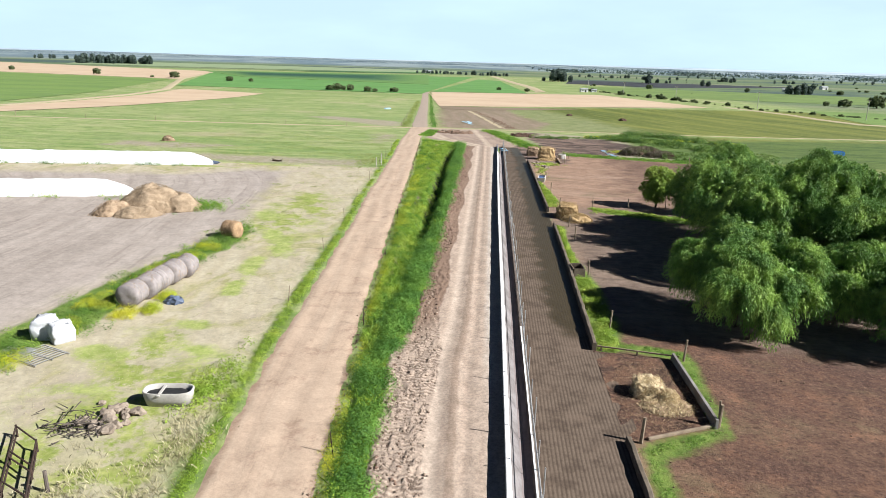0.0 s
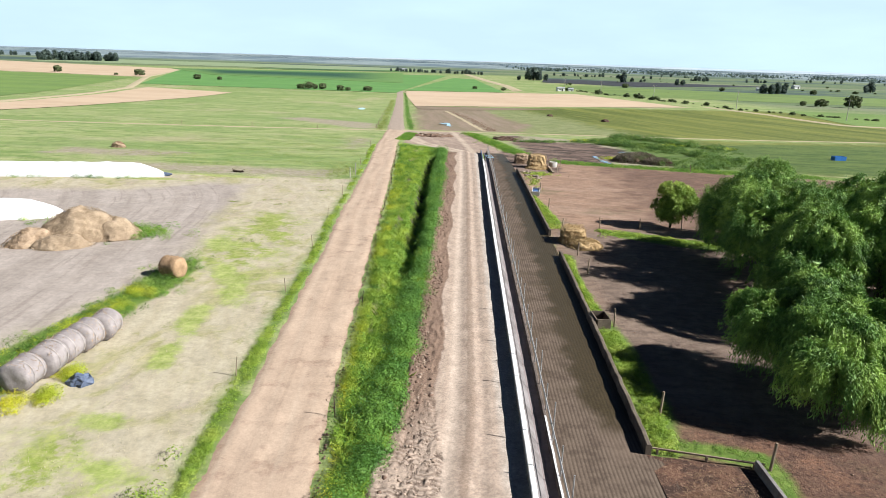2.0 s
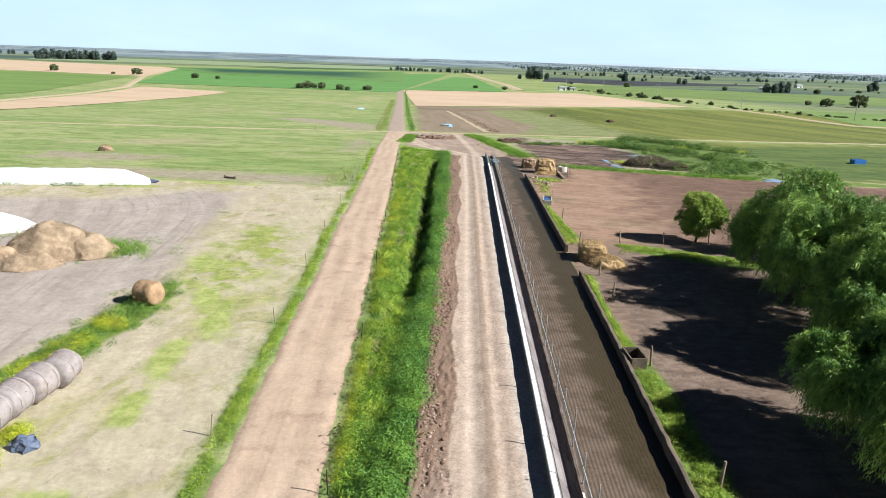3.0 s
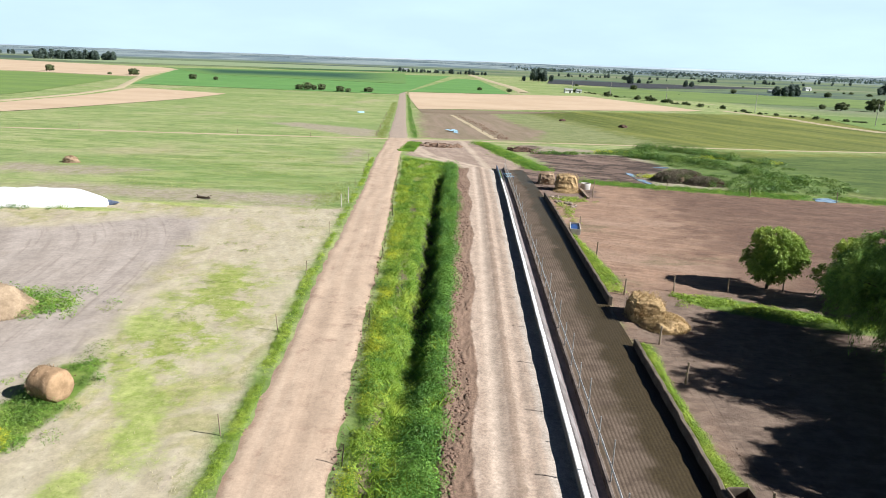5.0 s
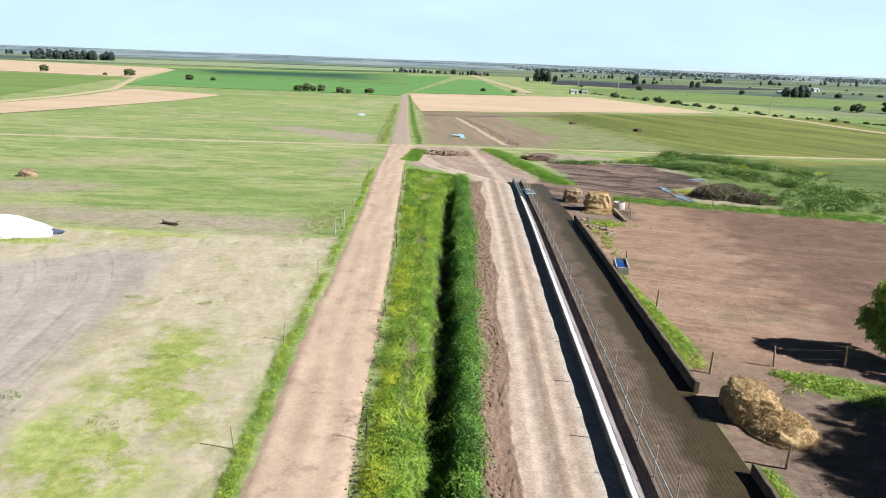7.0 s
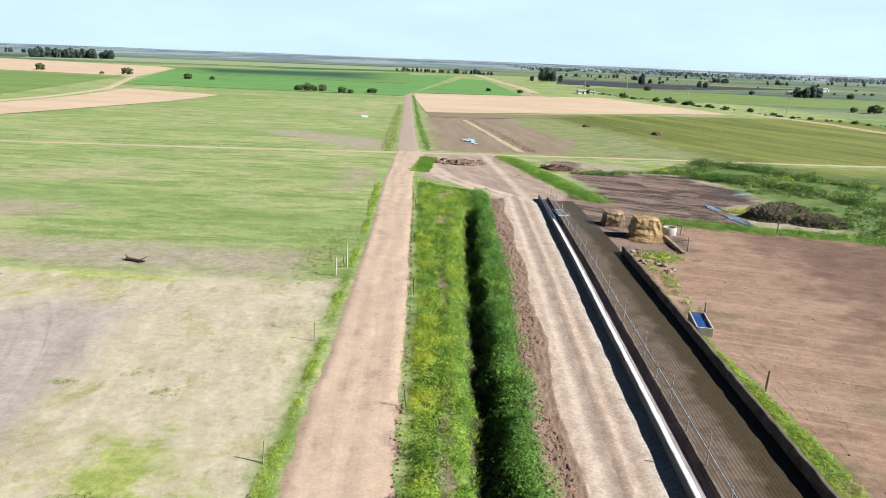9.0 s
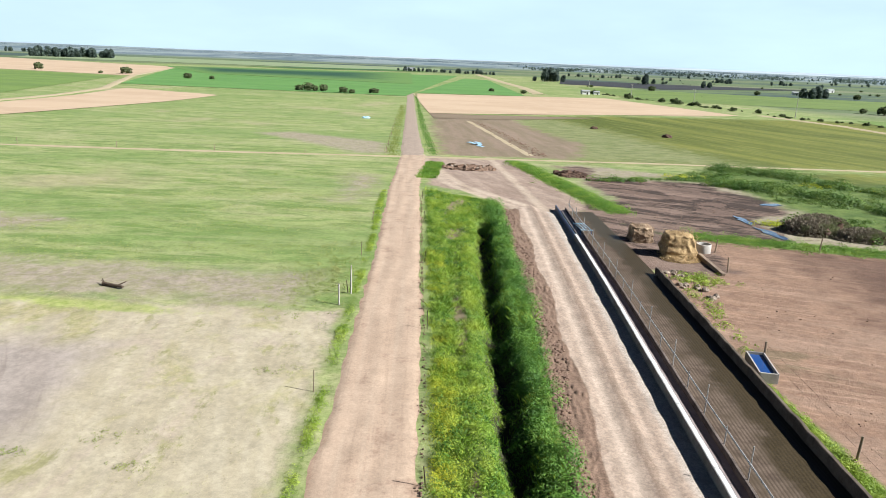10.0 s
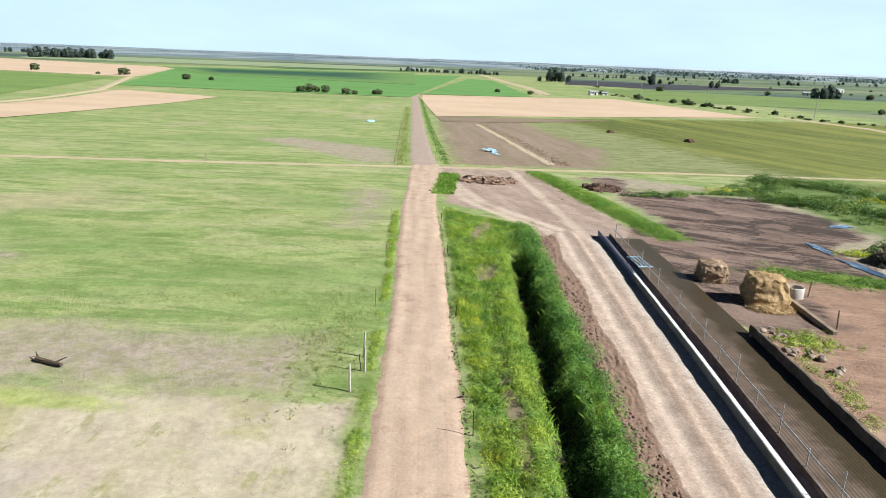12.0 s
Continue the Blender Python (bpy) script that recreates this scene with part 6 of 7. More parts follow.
scatter_clods("road_edge_clods", (x, y, 0.012 + 0.04 * rg.rand(n) ** 2), "small clods along the dirt road's edge", M_CLOD, 2, 0.035)
n = 3600
x, y = 7.3 + 35 * rg.rand(n) ** 1.5, 16 + 86 * rg.rand(n) ** 1.2
keep = np.sin(x * 0.5 + y * 0.23) + np.sin(y * 0.61 - x * 0.2) + 0.6 * rg.normal(0, 1, n) > -0.2
x, y, n = x[keep], y[keep], int(keep.sum())
scatter_clods("field_clods", (x, y, 0.01 + 0.035 * rg.rand(n) ** 3), "brown clods scattered over the bare earth", M_FIELDCLOD, 3)
n = 480
t = rg.rand(n) ** 1.3
scatter_clods("gully_clods", (np.interp(t, [0, 0.3, 0.6, 1], [2.2, -0.4, -4.4, -11.4]) + rg.normal(0, 0.9, n), 171 + 91 * t, 0.05 + 0.2 * rg.rand(n) ** 2.5), "brown clods along the gully's bank", M_FIELDCLOD, 9)
n = 900
y = rg.uniform(112, 146, n)
x = 9 - (y - 119) * 0.14 + rg.uniform(0, 1, n) ** 1.0 * (14 - 0.05 * (y - 112))
scatter_clods("mud_clods", (x, y, 0.015 + 0.06 * rg.rand(n) ** 4), "dark wet clods in the churned mud", M_CLOD, 4)
dirt = thing("dirt_mound", -9.8, 149, "low mound of broken earth at the crossing", "dirt mound")
part("body", mound(4.2, 3.0, 0.28, 0.5, 1.2, 6.0, 1.0, 5), M_FIELDCLOD, dirt)
dirt = thing("dirt_mound", 4.5, 147, "dark churned mound at the mud's edge", "dirt mound")
part("body", mound(2.4, 3.0, 0.38, 0.5, 1.2, 8.0, 1.0, 5), M_DUNG, dirt)
for i, (x, y, sx, sy, sz) in enumerate(((22.8, 114.3, 2.4, 2.0, 1.0), (26.4, 112.2, 2.3, 1.6, 0.7), (25.0, 117.2, 2.6, 2.0, 0.9))):
    brush = thing("brush_mound", x, y, "grey-brown mound of dead brush and soil", "brush mound", "brush mounds")
    part("body", mound(sx * 0.95, sy * 0.95, sz * 0.7, 0.75, 1.3, 3.0 + i, 1.0, 4), M_DUNG, brush)
    part("dead_brush", leaf_mesh("twigs", heap_points(sx, sy, sz * 1.15, 4500, 60 + i), 0.5, 0.0, M_TWIGS, 70 + i, 0.22), M_TWIG, brush)

# ---- verge plants ----
rg = np.random.RandomState(77)


def band(n, y0, y1, left, right, power=1.0):
    y = y0 + (y1 - y0) * rg.rand(n) ** power
    return left(y) + (right(y) - left(y)) * rg.rand(n), y


def clumps(n, each, y0, y1, left, right, spread, power=1.0):
    """Plants in uneven clumps between two lines: x, y and a size for each clump's tufts."""
    cx, cy = band(n, y0, y1, left, right, power)
    k = np.repeat(np.arange(n), rg.poisson(each, n) + 1)
    size = np.clip(rg.lognormal(0, 0.38, n), 0.45, 2.2)
    s = spread * size[k]
    return cx[k] + rg.normal(0, 1, len(k)) * s, cy[k] + rg.normal(0, 1, len(k)) * s * 1.25, size[k]


def verge_ok(x, y):
    gap_x = ROAD_R(y) + 0.5 * (DITCH(y) - ROAD_R(y))
    gap = (np.abs(x - gap_x) < 0.12 + 0.16 * np.sin(y * 0.31)) & (y > 24) & (y < 101)
    gap |= (np.abs(x + 10.6 + 0.13 * (117 - y)) < 0.7 - 0.12 * np.abs(y - 119)) | (np.hypot((x + 9.9) * 0.8, (y - 106) * 0.35) < 0.65)
    gap &= rg.rand(len(x)) > 0.18
    in_ditch = (np.abs(x - DITCH(y)) < 0.40) & (y > 52) & (y < 112) & (rg.rand(len(x)) < 0.72)
    return (y < 128.5 - 0.8 * (x + 14.6)) & ~in_ditch & ~gap & (x > ROAD_R(y) + 0.25) & (x < VEG_G(y) + 0.02 + 0.16 * np.sin(y * 0.8) + 0.12 * np.sin(y * 2.1 + 1) + 0.1 * np.sin(y * 5.3))


def herbs(name, cx, cy, size, leaf, each, mat, label, category, seed, flat=0.7, thin=0.42, droop=0.05):
    """Leafy plants: each clump is a ragged dome of small leaves."""
    rs = np.random.RandomState(seed)
    k = np.repeat(np.arange(len(cx)), np.maximum((each * size ** 1.5).astype(int), 5))
    e = rs.normal(0, 1, (len(k), 3))
    e /= np.linalg.norm(e, axis=1)[:, None]
    e[:, 2] = np.abs(e[:, 2])
    r = (0.45 + 0.6 * rs.rand(len(k)) ** 0.5) * size[k]
    px, py = cx[k] + e[:, 0] * r, cy[k] + e[:, 1] * r
    pz = height(px, py) + e[:, 2] * r * flat + 0.02
    face = e + np.array([0, 0, 0.35])
    face /= np.linalg.norm(face, axis=1)[:, None]
    me = leaf_mesh(name, np.stack([px, py, pz], -1), leaf, droop, mat, seed + 1, thin, face)
    return tagged(new(name, me), label, category, kind="stuff")


cx, cy = band(9600, -4, 129, lambda v: ROAD_R(v) + 0.45, lambda v: VEG_G(v) + 0.25, 1.15)
keep = verge_ok(cx, cy)
cx, cy = cx[keep], cy[keep]
size = np.clip(rg.lognormal(-1.6, 0.55, len(cx)), 0.08, 0.6) * (1 + 0.35 * np.sin(cy * 0.5 + cx) * np.sin(cy * 1.3 - cx))
right_bank = cx > DITCH(cy)
other = ~right_bank & (rg.rand(len(cx)) < 0.28)
herbs("broad_weeds", cx[other], cy[other], size[other] * 1.1, 0.10, 260, M_WEED, "darker broad-leaved weeds among the verge grass", "weeds", 17, 0.8)
for sel, nm, mat, lb, cat, k, sd in ((right_bank, "tall_weeds", M_WEED, "dark green leafy weeds on the ditch bank", "weeds", 1.15, 1), (~right_bank & ~other, "verge_grass", M_GRASS, "lush green grass and herbs between road and ditch", "grass", 0.95, 2)):
    herbs(nm, cx[sel], cy[sel], size[sel] * k, 0.075, 420 if k < 1 else 300, mat, lb, cat, sd, 1.0 if k > 1 else 0.7)
x, y, s = clumps(900, 7, 10, 129, lambda v: ROAD_R(v) + 0.6, lambda v: VEG_G(v) - 0.3, 0.22, 1.15)
keep = verge_ok(x, y)
blades("grass_blades", x[keep], y[keep], (0.24 * s)[keep], 0.022, M_GRASS, "thin grass blades standing among the weeds", "grass", 15, per=6, lean=0.8, spread=0.14)
# blossom in broad clumps beside the dirt road
cx, cy = band(2200, 16, 112, lambda v: ROAD_R(v) + 0.25, lambda v: ROAD_R(v) + 0.34 * (DITCH(v) - ROAD_R(v)), 0.9)
keep = np.sin(cy * 0.33 + 1.2) + 0.7 * np.sin(cy * 0.91) + 0.4 * np.sin(cy * 2.3) + 0.45 * rg.normal(0, 1, len(cy)) > -0.25 + 0.04 * np.maximum(cy - 72, 0) + 0.08 * np.maximum(24 - cy, 0)
cx, cy = cx[keep], cy[keep]
herbs("yellow_flowers", cx, cy, np.clip(rg.lognormal(-1.35, 0.4, len(cx)), 0.12, 0.5), 0.055, 260, M_BLOOM, "lime-yellow flowering weeds beside the dirt road", "flowers", 3, 1.0)
cx, cy = band(420, 14, 122, lambda v: ROAD_R(v) + 0.4, lambda v: DITCH(v) - 0.6)
keep = verge_ok(cx, cy)
herbs("grass_tufts", cx[keep], cy[keep], np.clip(rg.lognormal(-1.1, 0.45, keep.sum()), 0.15, 0.7), 0.085, 420, M_GRASS, "large lush tufts of grass between road and ditch", "grass", 24, 1.15)
# tall growth leaning over the ditch from its far bank
cx, cy = band(560, 30, 126, lambda v: DITCH(v) + 0.36, lambda v: VEG_G(v) - 0.1)
keep = cy < 128.5 - 0.8 * (cx + 14.6)
cx, cy = cx[keep], cy[keep]
herbs("tall_bank_weeds", cx, cy, np.clip(rg.lognormal(-1.0, 0.5, len(cx)), 0.15, 0.85), 0.10, 620, M_WEED, "tall dark weeds leaning over the ditch", "weeds", 18, 1.25)
cx, cy = band(4200, 14, 126, lambda v: ROAD_L(v) - 0.62 - 0.1 * np.sin(v * 0.23), lambda v: ROAD_L(v) - 0.14, 1.1)
keep = np.sin(cy * 0.7) + np.sin(cy * 1.9) + rg.normal(0, 0.7, len(cy)) > -0.9 + 1.3 * smooth(cy, 52, 78) - 1.0 * smooth(cy, 96, 106)
herbs("roadside_grass", cx[keep], cy[keep], np.clip(rg.lognormal(-1.9, 0.4, keep.sum()), 0.07, 0.3), 0.05, 480, M_ROADGRASS, "narrow strip of lush grass along the road", "grass", 4, 0.6)
cx, cy = -10.7 + rg.normal(0, 0.55, 160), 25.2 + rg.normal(0, 1.3, 160)
herbs("road_corner_grass", cx, cy, np.clip(rg.lognormal(-1.4, 0.4, 160), 0.12, 0.45), 0.09, 260, M_ROADGRASS, "tall lush grass beside the old tub", "grass", 19, 0.8)
cx, cy = rg.normal(-17.4, 1.1, 330), rg.normal(92.5, 3.6, 330)
keep = cx < ROAD_L(cy) - 0.5
herbs("pasture_weeds", cx[keep], cy[keep], np.clip(rg.lognormal(-1.8, 0.4, keep.sum()), 0.06, 0.28), 0.07, 230, M_PASTURE, "coarse green weeds round the concrete posts", "weeds", 26, 0.9)
# weeds between the yard and the dry grass
t = rg.rand(1300)
cx, cy = np.interp(t, [0, 0.3, 0.62, 0.9, 1], [-22.4, -20.6, -20.3, -19.7, -20.2]) + rg.normal(0, 0.9, len(t)), np.interp(t, [0, 0.3, 0.62, 0.9, 1], [22, 31, 41, 49, 52.5]) + rg.normal(0, 0.5, len(t))
keep = (np.sin(cy * 1.1 + cx) + 0.8 * np.sin(cy * 2.7 - cx * 1.9) + 0.5 * rg.normal(0, 1, len(cx)) > -0.15) & (np.hypot(cx + 19.4, cy - 49) > 0.9) & ~((np.abs(cx + 18.8) < 0.9) & (cy > 33) & (cy < 40.8))
cx, cy = cx[keep], cy[keep]
size, dark = np.clip(rg.lognormal(-1.4, 0.55, len(cx)), 0.1, 0.7), rg.rand(len(cx)) < 0.4
herbs("yard_weeds", cx[~dark], cy[~dark], size[~dark], 0.065, 480, M_BANK, "green weeds along the yard's edge", "weeds", 5, 0.7)
herbs("rank_weeds", cx[dark], cy[dark], size[dark] * 1.1, 0.08, 300, M_HERB, "darker rank weeds along the yard's edge", "weeds", 6, 0.95)
for k, (fx, fy, w, mat) in enumerate(((-18.8, 32.4, 0.42, M_YELLOW), (-20.3, 37.5, 0.7, M_BLOOM), (-20.6, 40.3, 0.7, M_BLOOM), (-20.0, 29.9, 0.5, M_BLOOM), (-17.9, 35.2, 0.3, M_BLOOM), (-20.4, 26.0, 0.5, M_BLOOM), (-20.9, 33.6, 0.6, M_YELLOW), (-19.8, 35.4, 0.4, M_YELLOW), (-20.2, 43.0, 0.5, M_BLOOM), (-19.9, 45.6, 0.4, M_BLOOM), (-17.6, 33.2, 0.3, M_BLOOM))):
    n = 26
    herbs("yellow_flowers", fx + rg.normal(0, w, n), fy + rg.normal(0, w, n), rg.uniform(0.18, 0.44, n), 0.06, 750, mat, "clump of yellow-flowering weeds", "flowers", 20 + k, 1.0)
# grass along the alley's fence, pen and far verges
cx, cy = band(1900, 31.8, 83, lambda v: KERB(v) + 0.38, lambda v: KERB(v) + 1.1 + 0.5 * np.sin(v * 0.21))
keep = ~((cy > 57.8) & (cy < 66)) & ~((np.abs(cx - 6.6) < 0.7) & (np.abs(cy - 44.4) < 1.0)) & ~((np.abs(cx - 5.9) < 0.7) & (np.abs(cy - 81.8) < 1.5))
herbs("kerb_grass", cx[keep], cy[keep], np.clip(rg.lognormal(-1.6, 0.4, keep.sum()), 0.08, 0.4), 0.07, 380, M_ROADGRASS, "bright grass verge behind the alley kerb", "grass", 6, 0.6)
t = rg.rand(420)
cx, cy = 10 + 12 * t, 65.6 - 4.2 * t + rg.normal(0, 0.5, len(t))
herbs("lane_grass", cx, cy, np.clip(rg.lognormal(-1.5, 0.4, len(t)), 0.1, 0.45), 0.11, 200, M_ROADGRASS, "green strip of grass beside the small tree", "grass", 64, 0.5)
t = rg.rand(620)
cx = np.interp(t, [0, 0.22, 0.40, 0.46, 0.78, 1], [7.15, 7.25, 10.0, 10.35, 10.5, 7.3]) + rg.normal(0, 0.13, len(t))
cy = np.interp(t, [0, 0.22, 0.40, 0.46, 0.78, 1], [16.5, 22.7, 24.3, 25, 31.9, 32.6]) + rg.normal(0, 0.16, len(t))
keep = np.sin(t * 60) + np.sin(t * 143) + rg.normal(0, 0.5, len(t)) > -0.1
herbs("pen_grass", cx[keep], cy[keep], np.clip(rg.lognormal(-2.2, 0.45, keep.sum()), 0.05, 0.2), 0.05, 260, M_BANK, "short grass round the hay pen", "grass", 7, 0.6)
t = rg.rand(900)
cx, cy = -3.0 + 9.2 * t + rg.normal(0, 0.75, len(t)), 160 - 40.5 * t + rg.normal(0, 0.8, len(t))
herbs("bank_grass", cx, cy, np.clip(rg.lognormal(-0.7, 0.35, len(t)), 0.2, 1.0), 0.10, 170, M_BANK, "bright grass bank from the bunk to the crossing", "grass", 8, 0.5)
t = rg.rand(1000)
cx, cy = 10.5 + 36 * t, np.interp(10.5 + 36 * t, [10, 20, 34, 52], [110, 107.8, 104.8, 103]) + rg.normal(0, 1.0, len(t))
keep = np.hypot(cx - 37.3, cy - 103.6) > 2.2
herbs("edge_grass", cx[keep], cy[keep], np.clip(rg.lognormal(-0.95, 0.35, keep.sum()), 0.15, 0.8), 0.10, 180, M_BANK, "bright grass verge along the bare field", "grass", 9, 0.5)
t = rg.rand(600)
x, y = np.interp(165 + 255 * t, [165, 235, 305, 425], [-16.3, -24.7, -32.6, -46.6]) + rg.normal(0.25, 0.12, 600), 165 + 255 * t
blades("far_verge", x, y, 0.3, 0.12, M_WEED, "dark weedy verge along the far dirt road", "weeds", 62, per=6, spread=0.4)
t = rg.rand(700)
x, y = np.interp(160 + 170 * t, [160, 235, 330], [-22.6, -31.2, -41.6]) + rg.normal(0, 0.5, 700), 160 + 170 * t
blades("far_verge", x, y, 0.25, 0.12, M_PASTURE, "thin green verge along the far dirt road", "grass", 63, per=6, spread=0.4)
x, y = rg.uniform(-16.3, -13.7, 500), rg.uniform(137, 155, 500)
blades("island_grass", x, y, 0.25, 0.08, M_BANK, "green patch of grass at the crossing", "grass", 10, per=7)
# scrub beyond the bare field: dark hedges, low herbs with bare gaps between, blossom
SCRUB = [(27, 122), (30, 109), (40, 106.5), (47, 114), (49, 128), (46, 141), (43, 160), (30, 164), (26, 147)]
SCRUB_LOW = [(9, 147), (13, 145.6), (25, 146), (29, 160), (18, 151)]


def hedge(name, pts, n, width, size, mat, label, seed, flat=0.8, leaf=0.22):
    """Bushy clumps along a line of the plan."""
    rs = np.random.RandomState(seed)
    P = np.array(pts, float)
    t = np.sort(rs.rand(n)) * (len(P) - 1)
    t = t[np.sin(t * 9 + seed) + np.sin(t * 23) > -1.1]
    i = np.minimum(t.astype(int), len(P) - 2)
    c = P[i] + (P[i + 1] - P[i]) * (t - i)[:, None] + rs.normal(0, width, (len(t), 2))
    herbs(name, c[:, 0], c[:, 1], np.clip(rs.lognormal(math.log(size), 0.35, len(t)), 0.3, 2.0), leaf, 130, mat, label, "scrub", seed + 1, flat)


hedge("hedge_scrub", [(23, 144.3), (27, 141.3), (31.2, 139.2), (34.5, 135.4), (36.2, 130.3), (38, 124.5)], 120, 0.9, 0.95, M_SCRUB, "dark green bushy hedge at the mud's far side", 401)
hedge("hedge_scrub", [(30, 162.3), (33.3, 160.6), (38.2, 156.4), (40.8, 147.3), (46, 140)], 130, 1.0, 0.95, M_SCRUB, "dark green bushy hedge below the crossing track", 403)
hedge("hedge_scrub", [(6.6, 142), (12.3, 143.7), (18.4, 146.5), (24.7, 149.9), (31, 157)], 110, 0.55, 0.5, M_SCRUB, "thin low hedge along the mud", 405)
hedge("hedge_scrub", [(29, 108.5), (34, 110), (38, 114), (40, 121)], 90, 1.6, 0.8, M_SCRUB, "dark green scrub beside the brush mound", 407)
cx, cy = rg.uniform(8, 50, 1900), rg.uniform(106, 166, 1900)
ok = ((inside(cx, cy, SCRUB) > 0.5) | (inside(cx, cy, SCRUB_LOW) > 0.2)) & (np.sin(cx * 0.33 + cy * 0.21) + np.sin(cy * 0.47 - cx * 0.13) + 0.5 * rg.normal(0, 1, 1900) > -0.2)
ok &= (np.hypot(cx - 37.3, cy - 103.6) > 4) & (np.hypot(cx - 25.5, cy - 130) > 3)
cx, cy = cx[ok], cy[ok]
size = np.clip(rg.lognormal(-0.55, 0.45, len(cx)), 0.2, 1.3)
herbs("tall_herbs", cx, cy, size, 0.2, 130, M_HERB, "green herbs and tall grass between the hedges", "weeds", 16, 0.4)
for k, (fx, fy, w) in enumerate(((21.2, 150.4, 1.9), (38.6, 146.8, 1.4), (20.9, 116.6, 0.8), (46.6, 143, 1.3))):
    n = 34
    herbs("scrub_flowers", fx + rg.normal(0, w, n), fy + rg.normal(0, w * 0.7, n), rg.uniform(0.25, 0.6, n), 0.14, 120, M_BLOOM, "yellow-green blossom in the scrub", "flowers", 12 + 30 * k, 0.9)
cx, cy = np.array([22.0, 23.4, 27.4, 28.2, 25.8, 21.4, 26.6]), np.array([117.2, 118.6, 114.6, 112.2, 119.0, 115.6, 110.6])
herbs("mound_shrubs", cx, cy, np.array([0.8, 1.0, 0.9, 0.7, 0.9, 0.6, 0.6]), 0.2, 380, M_SCRUB, "dark shrubs growing on the brush mound", "scrub", 415, 1.1)
# weeds by the stones and the hay at the alley's end
cx, cy = np.concatenate([rg.normal(7.4, 0.9, 130), rg.normal(6.2, 0.35, 60)]), np.concatenate([rg.normal(96.4, 0.7, 130), rg.uniform(84, 95, 60)])
herbs("stone_weeds", cx, cy, np.clip(rg.lognormal(-1.5, 0.4, len(cx)), 0.1, 0.45), 0.1, 200, M_ROADGRASS, "green weeds round the stones by the alley", "weeds", 66, 0.6)
# dry grass and pasture tufts near the road
x, y = rg.uniform(-40, -9, 6000), 14 + 73 * rg.rand(6000) ** 1.1
sd = inside(x, y, YARD)
keep = (x < ROAD_L(y) - 1.0) & (sd < -0.5)
keep &= np.sin(x * 0.9 + np.sin(y * 0.5) * 2) + np.sin(y * 0.7 + x * 0.3) > -0.6
blades("dry_grass", x[keep], y[keep], 0.09, 0.02, M_STRAW, "short pale dry grass", "grass", 13, per=7, spread=0.3)
x, y = rg.uniform(-60, -16.5, 13000), 87 + 68 * rg.rand(13000) ** 1.3
keep = (x < ROAD_L(y) - 1.1) & ~((y < 92.5) & (x < -18.5)) & (rg.rand(13000) < np.clip((x + 60) / 30, 0, 1) * np.clip((150 - y) / 30, 0, 1)) & (np.sin(x * 0.31 + y * 0.4) + np.sin(y * 0.8 - x * 0.2) + rg.normal(0, 0.8, 13000) > 0)
blades("pasture_tufts", x[keep], y[keep], 0.10, 0.05, M_PASTURE, "tufted green pasture grass", "grass", 14, per=6, spread=0.3)
for k, (fx, fy, w) in enumerate(((-18.4, 64.0, 0.5), (-20.4, 72.5, 0.6), (-19.0, 71, 0.45), (-23.6, 71.2, 0.3), (-22.6, 58.6, 0.6), (-16.4, 78.6, 0.5), (-17.8, 58.0, 0.6), (-33, 86.6, 0.9), (-46, 75.6, 1.4), (-37, 81.2, 0.7))):
    n = 22
    herbs("weed_tuft", fx + rg.normal(0, w, n), fy + rg.normal(0, w * 0.5, n), rg.uniform(0.08, 0.2, n), 0.05, 300, M_PASTURE, "small green weed tuft in the dry grass", "weeds", 40 + k, 0.5)
n = 90
cx, cy = np.concatenate([rg.normal(-26.2, 1.0, n), rg.normal(-29.5, 2.2, n)]), np.concatenate([rg.normal(58.4, 0.9, n), rg.normal(59.8, 0.6, n)])
herbs("heap_weeds", cx, cy, np.clip(rg.lognormal(-1.0, 0.45, 2 * n), 0.15, 0.8), 0.12, 150, M_BANK, "green weeds round the silage heap", "weeds", 65, 0.9)
for k, (x0, y0, dx, dy) in enumerate(((-37, 81.5, -58, -11.7), (-36, 61.3, -58, -16))):
    t = rg.rand(260)
    t = t[np.sin(t * 70 + k) + np.sin(t * 171) > -0.3]
    herbs("bag_weeds", x0 + dx * t, y0 + dy * t + rg.normal(0, 0.3, len(t)), np.clip(rg.lognormal(-1.4, 0.45, len(t)), 0.1, 0.5), 0.12, 140, M_ROADGRASS if k else M_SCRUB, "patchy weeds along the foot of a silage bag", "weeds", 60 + k, 0.8)

# ---- trees ----
W = "large green willow with hanging sprays at the pen's edge"
TALL_W = "tall bushy willow in full leaf"
tree("willow_tree", 14.3, 36.4, [(0.0, 0.0, 3.71, 1.93, 2.1, 1.26), (-1.68, 0.84, 3.21, 1.43, 1.6, 1.26), (1.93, -1.18, 2.95, 1.6, 1.6, 1.43), (-0.5, -2.18, 2.79, 1.6, 1.34, 1.18), (0.67, 2.18, 4.05, 1.76, 1.68, 1.18), (2.86, 0.67, 3.46, 1.51, 1.68, 1.43), (1.01, -2.52, 2.2, 1.6, 1.18, 1.09), (-1.51, 2.86, 3.21, 1.34, 1.51, 1.18)], 0, 0.17, 0.75, M_WILLOW, W, 101, 0.32, 1.6, 0.24, "willows", sprays=2700, each=66, long=0.75)
